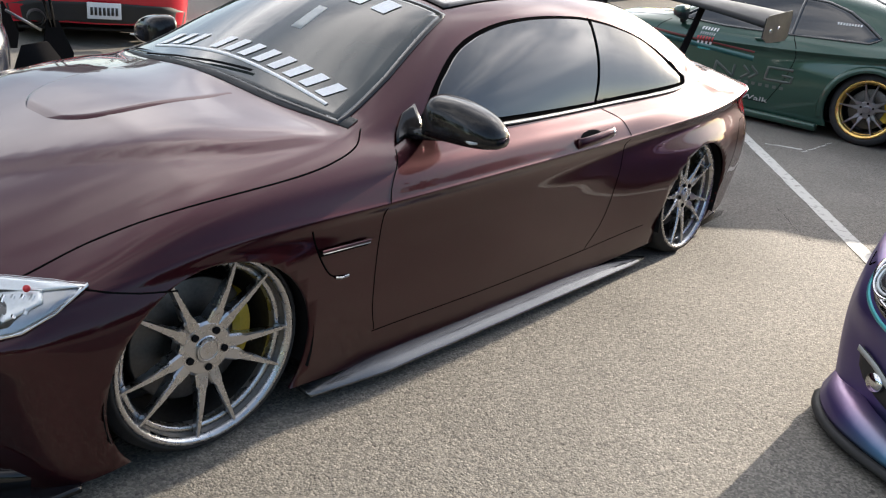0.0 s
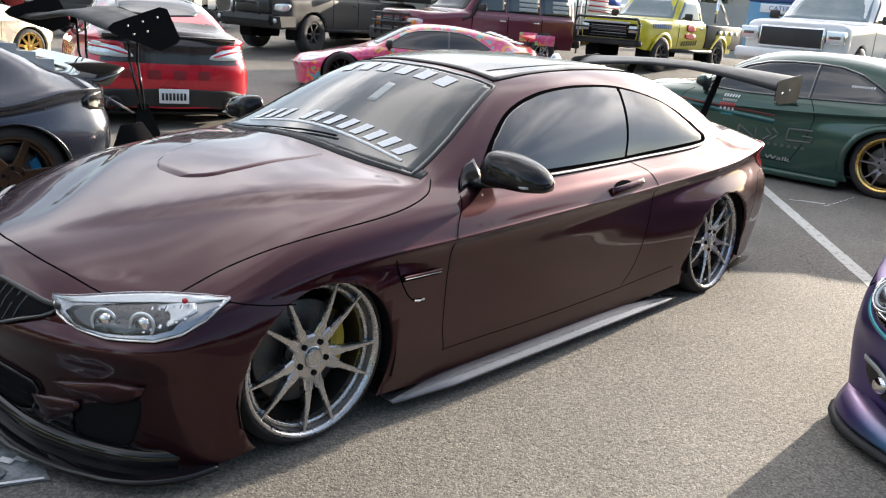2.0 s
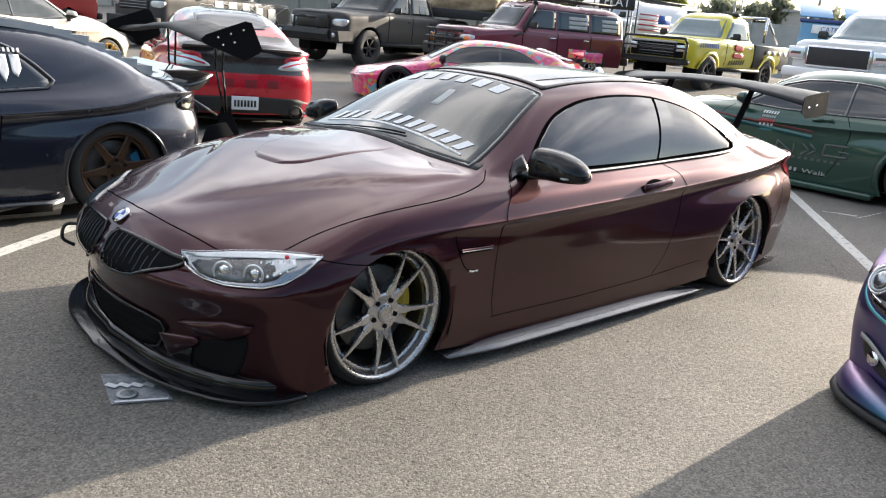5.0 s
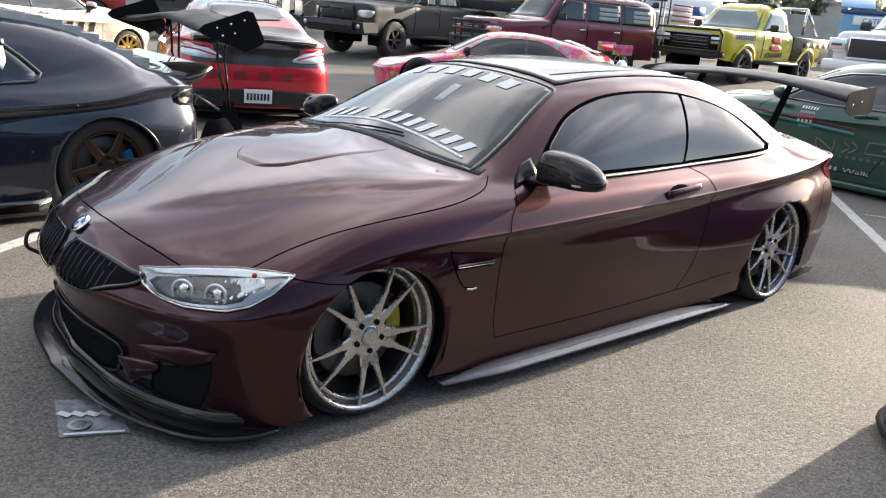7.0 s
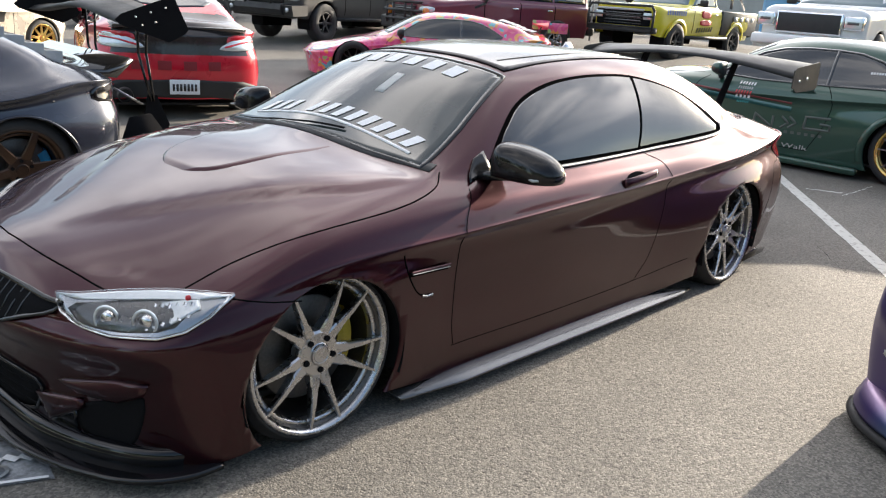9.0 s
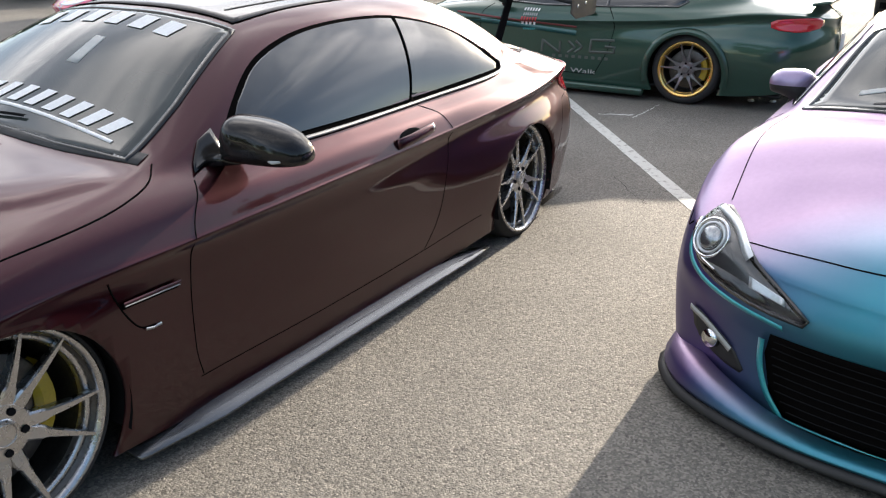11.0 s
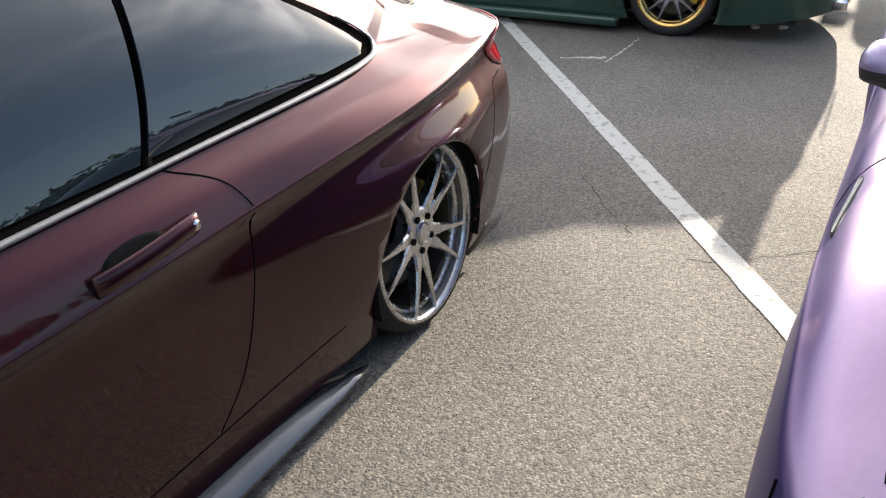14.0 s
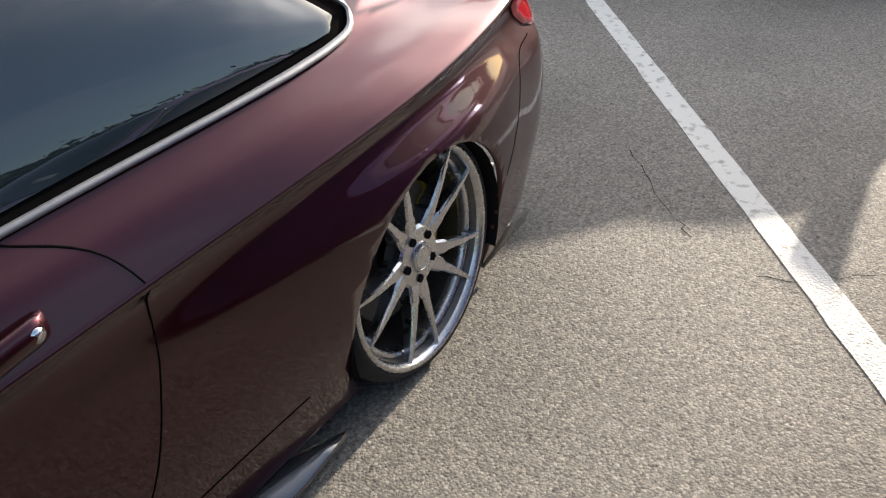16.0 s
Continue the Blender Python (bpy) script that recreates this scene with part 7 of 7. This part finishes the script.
def van_extra(car, sh, ch, s):
    roof_rack(car, s, s["roof"] + .10, .9, 4.2)
    # flag panel as plain stripes
    for k in range(7):
        part("stripe", box((1.9, -s["width"] / 2 + .005 - .03, 1.06 + k * .075), (1.5, .02, .038), 0), "vinylred" if k % 2 == 0 else "vinyl", car)
    part("canton", box((2.35, -s["width"] / 2 - .045, 1.40), (.6, .02, .26), 0), "vinylblue", car, "blue corner of the flag")
    for k in range(6):
        part("ladder_rung", tube([(.55, -s["width"] / 2 - .06, .9 + k * .25), (.95, -s["width"] / 2 - .06, .9 + k * .25)], .016), "dull", car)
    for x in (.55, .95):
        part("ladder_rail", tube([(x, -s["width"] / 2 - .06, .8), (x, -s["width"] / 2 - .06, 2.4)], .02), "dull", car)


def back_row():
    truck("sign_pickup", "dark grey pickup with pale sign marks and contour lines", 8.51, 20.3, (-.942, -.335), "matt", {**PICK, "R": .5, "sill": .6, "hood": 1.45, "belt": 1.5, "roof": 2.15, "bed": 1.5}, black_pickup_extra)
    truck("grey_pickup", "matt charcoal pickup truck with heavy winch bumper", 10.85, 14.70, (-.975, -.22), "matt", {**PICK, "panes": 2, "handle": "dull", "R": .46, "sill": .54, "hood": 1.27, "belt": 1.32, "roof": 1.97, "bed": 1.34}, ram_extra)
    truck("maroon_off_roader", "faded maroon off-roader with roof rack and snorkel", 11.63, 10.34, (-.976, .22), "maroon", {"front": .85, "base": 2.65, "rear": 1.1, "width": 1.75, "sill": .48, "hood": 1.12, "belt": 1.18, "roof": 1.80, "cab": (.45, 1.0, 3.45, 3.70), "R": .38, "panes": 3, "cat": "car", "rim": "chrome", "wagon": True, "flare": "dull"}, suv_extra)
    truck("yellow_pickup", "lemon yellow square-bodied pickup with black bull bar", 15.05, 7.25, (-.999, -.02), "yellow", {"size": .89, "square": 1, "bumper_height": .14, "front": .95, "base": 3.2, "rear": 1.15, "width": 1.92, "sill": .52, "hood": 1.22, "belt": 1.25, "roof": 1.88, "cab": (.65, 1.15, 2.1, 2.3), "bed": 1.20, "R": .43, "panes": 1, "flare": "yellow", "glass": "paleglass", "screen": "paleglass"}, yellow_extra)
    truck("white_pickup", "white pickup truck with a dark chrome-edged grille", 15.45, 3.38, (-.999, -.039), "white", {**PICK, "sill": .45, "screen": "paleglass", "square": 1, "bumper": "white"}, white_extra)
    truck("silver_van", "silver van with side ladder and painted flag", 18.38, 12.5, (-.998, .068), "silver", {"front": .9, "base": 3.4, "rear": 1.0, "width": 2.0, "sill": .45, "hood": 1.3, "belt": 1.3, "roof": 1.86, "cab": (-.1, .55, 4.1, 4.3), "bed": 1.3, "R": .37, "panes": 0, "cat": "van", "wagon": True}, van_extra)
    shade_wagon()
    truck("red_pickup", "red pickup truck behind the gold hatchback", 3.4, 23.6, (-.942, -.335), "redpaint", {**PICK, "cab": (.62, 1.3, 2.2, 2.45)}, None)


def catering_truck():
    x, y = 28.9, 7.9
    t = thing("catering_truck", pose(x, y, ground_z(x, y), 0, 0, -70) @ Matrix.Scale(.97, 4), "light blue catering truck with propped blue awnings", "truck")
    part("box_body", box((0, 0, 1.55), (5.2, 2.2, 2.1), .08), "blue", t, "light blue box body", False)
    part("roof", box((0, 0, 2.66), (5.3, 2.3, .12), .03), "bluetarp", t)
    part("hatch", box((.2, -1.12, 1.75), (3.0, .04, .9), .02), "shield", t, "serving hatch")
    part("sign_board", box((-.2, -1.13, 2.38), (4.0, .03, .30), .01), "vinyl", t, "white sign board")
    letters("CATERING", .23, Matrix.Translation((-1.35, -1.155, 2.38)) @ Matrix.Rotation(radians(90), 4, "X"), "vinylblue", t, "lettering", "blue letters")
    for k in range(7):
        part("mark", box((-.45 + k * .17, -1.15, 2.38), (.10, .01, .16), 0), "vinylblue", t)
    for k in range(4):
        part("awning", box((-2.2 + k * 1.5, -.6, 3.0), (1.1, .9, .05), .01, (28, 0, 12)), "blue", t, "propped blue panel")
        part("awning_prop", tube([(-2.2 + k * 1.5, -.3, 2.7), (-2.2 + k * 1.5, -.5, 3.0)], .025), "pole", t)
    wheels(t, [(-1.7, -1.05, .40, 0), (1.7, -1.05, .40, .3), (-1.7, 1.05, .40, 0), (1.7, 1.05, .40, .3)], .40, .24, .25, 6, "six", "dull", "dull", detail=False)
    part("chassis", box((0, 0, .48), (5.0, 1.6, .2), .03), "dull", t)


def block_wall():
    a, b = Vector((12.0, 59.4)), Vector((45.7, -10.4))
    n = 30
    root = tagged(new("wall_back"), "grey block wall along the back of the lot", "wall", kind="structure")
    d = (b - a) / n
    ang = math.degrees(math.atan2(d.y, d.x))
    for i in range(n):
        p = a + d * (i + .5)
        z = ground_z(p.x, p.y)
        part("panel", box((p.x, p.y, z + 1.2), (d.length - .03, .2, 2.9), .01, (0, 0, ang)), "wall", root, smooth=False)
    for i in range(n + 1):
        p = a + d * i
        z = ground_z(p.x, p.y)
        part("pier", box((p.x, p.y, z + 1.25), (.42, .42, 3.0), .02, (0, 0, ang)), "wall", root, smooth=False)


def tree(name, x, y, height, spread, leaf, seed, label, n=1500, leafsize=.34, low=.35):
    rnd = random.Random(seed)
    z0 = ground_z(x, y)
    t = thing(name, pose(x, y, z0), label, "tree", "trees round the lot")
    bm = bmesh.new()
    add_cyl(bm, (0, 0, -.1), (.1, .05, height * .45), .22 * spread / 3, .13 * spread / 3, 10)
    tips = []
    for k in range(9):
        a = 2 * math.pi * k / 9 + rnd.uniform(-.3, .3)
        st = Vector((.1, .05, height * rnd.uniform(.28, .45)))
        en = Vector((spread * .62 * math.cos(a) * rnd.uniform(.6, 1), spread * .62 * math.sin(a) * rnd.uniform(.6, 1), height * rnd.uniform(low + .2, .93)))
        add_cyl(bm, st, en, .08 * spread / 3, .03, 7)
        tips.append(en)
    part("trunk", bm, "bark", t, "brown trunk and limbs")
    verts, faces = [], []
    tips += [Vector((rnd.uniform(-.5, .5) * spread, rnd.uniform(-.5, .5) * spread, height * rnd.uniform(low + .1, 1.0))) for _ in range(14)]
    for k in range(n):
        c = rnd.choice(tips)
        r = spread * .33
        p = c + Vector((rnd.gauss(0, r * .5), rnd.gauss(0, r * .5), rnd.gauss(0, r * .4)))
        q = Euler((rnd.uniform(0, 3), rnd.uniform(0, 3), rnd.uniform(0, 6))).to_matrix()
        s = leafsize * rnd.uniform(.5, 1.2)
        b = len(verts)
        for u, v in ((-1, 0), (0, -.45), (1, 0), (0, .45)):
            w = p + q @ Vector((u * s, v * s, .12 * s * abs(u)))
            verts.append(tuple(w))
        faces.append((b, b + 1, b + 2, b + 3))
    me = bpy.data.meshes.new("crown")
    me.from_pydata(verts, [], faces)
    me.materials.append(M[leaf])
    o = new("crown", me)
    o.parent = t
    tagged(o, "ragged crown of leaves", kind="stuff")


def backdrop():
    rnd = random.Random(3)
    # trees behind the wall, by bearing from the lot
    for k, (x, y, hh, sp, lf) in enumerate(((30.2, 20.8, 6.2, 2.4, "leaf"), (27, 22.5, 6.5, 2.6, "leaf"), (24.5, 25, 6.5, 2.8, "leaf"), (32.2, 19.0, 5.0, 1.4, "leaf"), (26, 31, 6.5, 3.2, "leafdark"), (20, 36, 7.0, 3.2, "leafdark"))):
        tree("tree", x, y, hh, sp, lf, 20 + k, "bushy green tree behind the parked trucks", 1700)
    # skyline trees take the leaf colour with distance haze painted in
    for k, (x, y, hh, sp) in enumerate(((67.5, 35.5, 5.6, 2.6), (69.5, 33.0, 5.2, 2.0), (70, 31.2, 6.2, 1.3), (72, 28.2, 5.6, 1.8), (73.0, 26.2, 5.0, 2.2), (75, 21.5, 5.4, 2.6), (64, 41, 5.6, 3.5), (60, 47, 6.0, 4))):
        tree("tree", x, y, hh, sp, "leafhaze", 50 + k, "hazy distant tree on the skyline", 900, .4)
    # trees and a low hall on the side of the lot that the panes mirror
    for k in range(13):
        tree("tree", -14 + k * 4.6 + rnd.uniform(-1, 1), -21 + rnd.uniform(-1, 1), rnd.uniform(3.3, 4.0), rnd.uniform(3.4, 4.0), "leafdark", 80 + k, "dark tree along the far edge of the lot", 2200, .34, .0)
    # an unseen tree row, added to close the lot behind the camera and darken the front bumper's reflections
    for k in range(9):
        tree("tree", -17 + rnd.uniform(-1.5, 1.5), -20 + k * 5.2 + rnd.uniform(-1, 1), rnd.uniform(5.5, 7.5), rnd.uniform(2.6, 3.4), "leafdark", 120 + k, "unseen tree added behind the camera to darken reflections", 900, .55, .1)
    hall = thing("far_building", pose(4, -44, 0), "long low hall along the far edge of the lot", "building")
    part("wall", box((0, 0, 2.2), (60, 8, 4.4), .05), "wall", hall, smooth=False)
    part("roof", box((0, 0, 4.5), (60.6, 8.6, .3), .03), "pole", hall)
    # buildings and poles far behind
    for x, y, w, h in ((70.8, 30.4, 2.4, 4.9), (73, 25.4, 2.4, 4.6)):
        b = thing("far_building", pose(x, y, ground_z(x, y), 0, 0, 25), "pale flat-roofed building on the skyline", "building")
        part("wall", box((0, 0, h / 2), (w, w * .8, h), .05), "wall", b, smooth=False)
        part("roof", box((0, 0, h + .1), (w + .3, w * .8 + .3, .25), .03), "pole", b)
    for x, y, h in ((34.9, 12.8, 8.0), (40, 19.5, 6.0), (52, 25.5, 7.0)):
        p = thing("lamp_pole", pose(x, y, ground_z(x, y)), "slim grey lamp pole", "pole", "poles on the skyline")
        part("mast", cyl((0, 0, 0), (0, 0, h), .07, .05, 12), "pole", p)
        part("arm", tube([(0, 0, h - .1), (-.9, .2, h + .1)], .04), "pole", p)
        part("lamp_head", box((-1.1, .24, h + .08), (.5, .2, .1), .03), "pole", p)
    # sign board, awnings, bundles behind the trucks
    x, y = 16.7, 10.3
    s = thing("sign_board", pose(x, y, ground_z(x, y), 0, 0, -58), "black sign board with white letters", "sign")
    part("board", box((0, 0, 1.78), (.95, .05, .36), .01), "vinylblack", s)
    part("leg", cyl((-.42, .05, 0), (-.42, .05, 1.7), .025), "pole", s)
    part("leg", cyl((.42, .05, 0), (.42, .05, 1.7), .025), "pole", s)
    letters("FLAT", .32, Matrix.Translation((0, -.03, 1.78)) @ Matrix.Rotation(radians(90), 4, "X"), "vinyl", s, "lettering", "white letters")
    x, y = 15.5, 14.8
    g = thing("tarpaulin_load", pose(x, y, ground_z(x, y), 0, 0, -46), "brown tarpaulin bundle on a flat trailer", "load")
    bm = bmesh.new()
    bmesh.ops.create_icosphere(bm, subdivisions=4, radius=1.0)
    for v in bm.verts:
        v.co *= 1 + .22 * noise.noise(v.co * 2.3) + .16 * abs(noise.noise(v.co * 5)) + .05 * noise.noise(v.co * 14)
        v.co = Vector((v.co.x * 1.25, v.co.y * .8, max(-.3, v.co.z * .5)))
    bm.transform(Matrix.Translation((0, 0, 1.55)))
    part("tarpaulin", bm, "tarp", g)
    part("trailer_bed", box((0, 0, 1.2), (4.2, 2.0, .25), .03), "dull", g)
    for sx in (-1.3, 1.3):
        for sy in (-.9, .9):
            w = lathe([(.2, 0), (.38, .0), (.40, .05), (.40, .2), (.38, .25), (.2, .25)], 28)
            o = part("wheel", w, "rubber", g)
            o.matrix_local = Matrix.Translation((sx, sy - .12, .40))
            part("axle_stub", box((sx, sy, .8), (.15, .1, .8), .01), "dull", g)
    for k, (x, y, w, col) in enumerate(((17.6, 22.5, 2.6, "bluetarp"), (9.5, 26.0, 2.4, "redpaint"))):
        c = thing("canopy", pose(x, y, ground_z(x, y), 0, 0, -40), "coloured pop-up canopy behind the trucks", "canopy", "canopies behind the trucks")
        for sx in (-1, 1):
            for sy in (-1, 1):
                part("leg", cyl((sx * w / 2, sy * w / 2, 0), (sx * w / 2, sy * w / 2, 2.2), .03), "pole", c)
        bm = bmesh.new()
        top = bm.verts.new((0, 0, 3.0))
        rim = [bm.verts.new((sx * w / 2 * 1.04, sy * w / 2 * 1.04, 2.25)) for sx, sy in ((-1, -1), (1, -1), (1, 1), (-1, 1))]
        low = [bm.verts.new((v.co.x, v.co.y, 1.9)) for v in rim]
        for i in range(4):
            bm.faces.new((rim[i], rim[(i + 1) % 4], top))
            bm.faces.new((low[i], low[(i + 1) % 4], rim[(i + 1) % 4], rim[i]))
        part("cover", bm, col, c, smooth=False)


back_row()
catering_truck()
block_wall()
backdrop()


# ---- small things on the ground ----
def flyer():
    bm = bmesh.new()
    pts = [(-.90, -.20), (-.72, -.30), (-.76, -.56), (-.96, -.47)]
    n = 8
    vs = []
    for i in range(n + 1):
        row = []
        for j in range(n + 1):
            u, v = i / n, j / n
            x = (pts[0][0] * (1 - u) + pts[1][0] * u) * (1 - v) + (pts[3][0] * (1 - u) + pts[2][0] * u) * v
            y = (pts[0][1] * (1 - u) + pts[1][1] * u) * (1 - v) + (pts[3][1] * (1 - u) + pts[2][1] * u) * v
            row.append(bm.verts.new((x, y, .004 + .006 * max(0, noise.noise((u * 3, v * 3, 1))))))
        vs.append(row)
    for i in range(n):
        for j in range(n):
            bm.faces.new((vs[i][j], vs[i + 1][j], vs[i + 1][j + 1], vs[i][j + 1]))
    fl = tagged(link("flyer", bm, "paper"), "grey printed flyer lying on the asphalt under the bumper", "paper")
    for k in range(4):
        part("mark", box((-.905 + .040 * k, -.335 - .022 * k, .0125), (.026, .05, .0008), 0, (0, 0, 30)), "vinyl", fl, smooth=False)
    part("mark", cyl((-.885, -.43, .0115), (-.885, -.43, .0125), .038, seg=24), "vinylgrey", fl, "pale round mark")
    part("mark", cyl((-.885, -.43, .012), (-.885, -.43, .0132), .026, seg=24), "paper", fl)
    part("mark", box((-.86, -.508, .0115), (.19, .012, .0008), 0, (0, 0, -24)), "vinyl", fl, "white edge", False)


def crack(pts, w, seed, name="crack", material="gap", label="thin crack in the asphalt"):
    rnd = random.Random(seed)
    bm = bmesh.new()
    rows = []
    for (x0, y0), (x1, y1) in zip(pts[:-1], pts[1:]):
        n = max(2, int(math.hypot(x1 - x0, y1 - y0) / .04))
        for k in range(n):
            t = k / n
            x, y = x0 + (x1 - x0) * t + rnd.gauss(0, .008), y0 + (y1 - y0) * t + rnd.gauss(0, .008)
            d = Vector((-(y1 - y0), x1 - x0)).normalized() * w * rnd.uniform(.15, .6)
            z = ground_z(x, y) + .0022
            rows.append((bm.verts.new((x - d.x, y - d.y, z)), bm.verts.new((x + d.x, y + d.y, z))))
    for a, b in zip(rows[:-1], rows[1:]):
        bm.faces.new((a[0], a[1], b[1], b[0]))
    bmesh.ops.recalc_face_normals(bm, faces=bm.faces)
    for f in bm.faces:
        if f.normal.z < 0:
            f.normal_flip()
    return tagged(link(name, bm, material), label, "ground mark", kind="structure")


flyer()
crack([(4.18, -.98), (3.91, -1.17), (3.76, -1.30), (3.67, -1.38)], .004, 1)
crack([(3.57, -1.57), (3.63, -1.69), (3.70, -1.79), (3.76, -1.86), (3.87, -2.00), (4.0, -2.2)], .005, 2)
crack([(6.14, -.14), (6.22, -.30), (6.30, -.45)], .05, 3, "scuff", "line", "pale scuff mark on the asphalt")
crack([(6.16, -.45), (6.45, -.455), (6.96, -.465)], .016, 4, "scuff", "line", "pale scuff mark on the asphalt")
for k, (x, y) in enumerate(((7.64, -1.18), (7.72, -1.38))):
    g = bmesh.new()
    bmesh.ops.create_icosphere(g, subdivisions=2, radius=.05, matrix=Matrix.Translation((x, y, ground_z(x, y) + .012)) @ Matrix.Diagonal((1.2, .7, .22, 1)))
    for v in g.verts:
        v.co += Vector((noise.noise(v.co * 40), noise.noise(v.co * 40 + Vector((9, 0, 0))), 0)) * .012
    tagged(link("litter", g, "vinyl"), "small white scrap of litter on the asphalt", "litter")
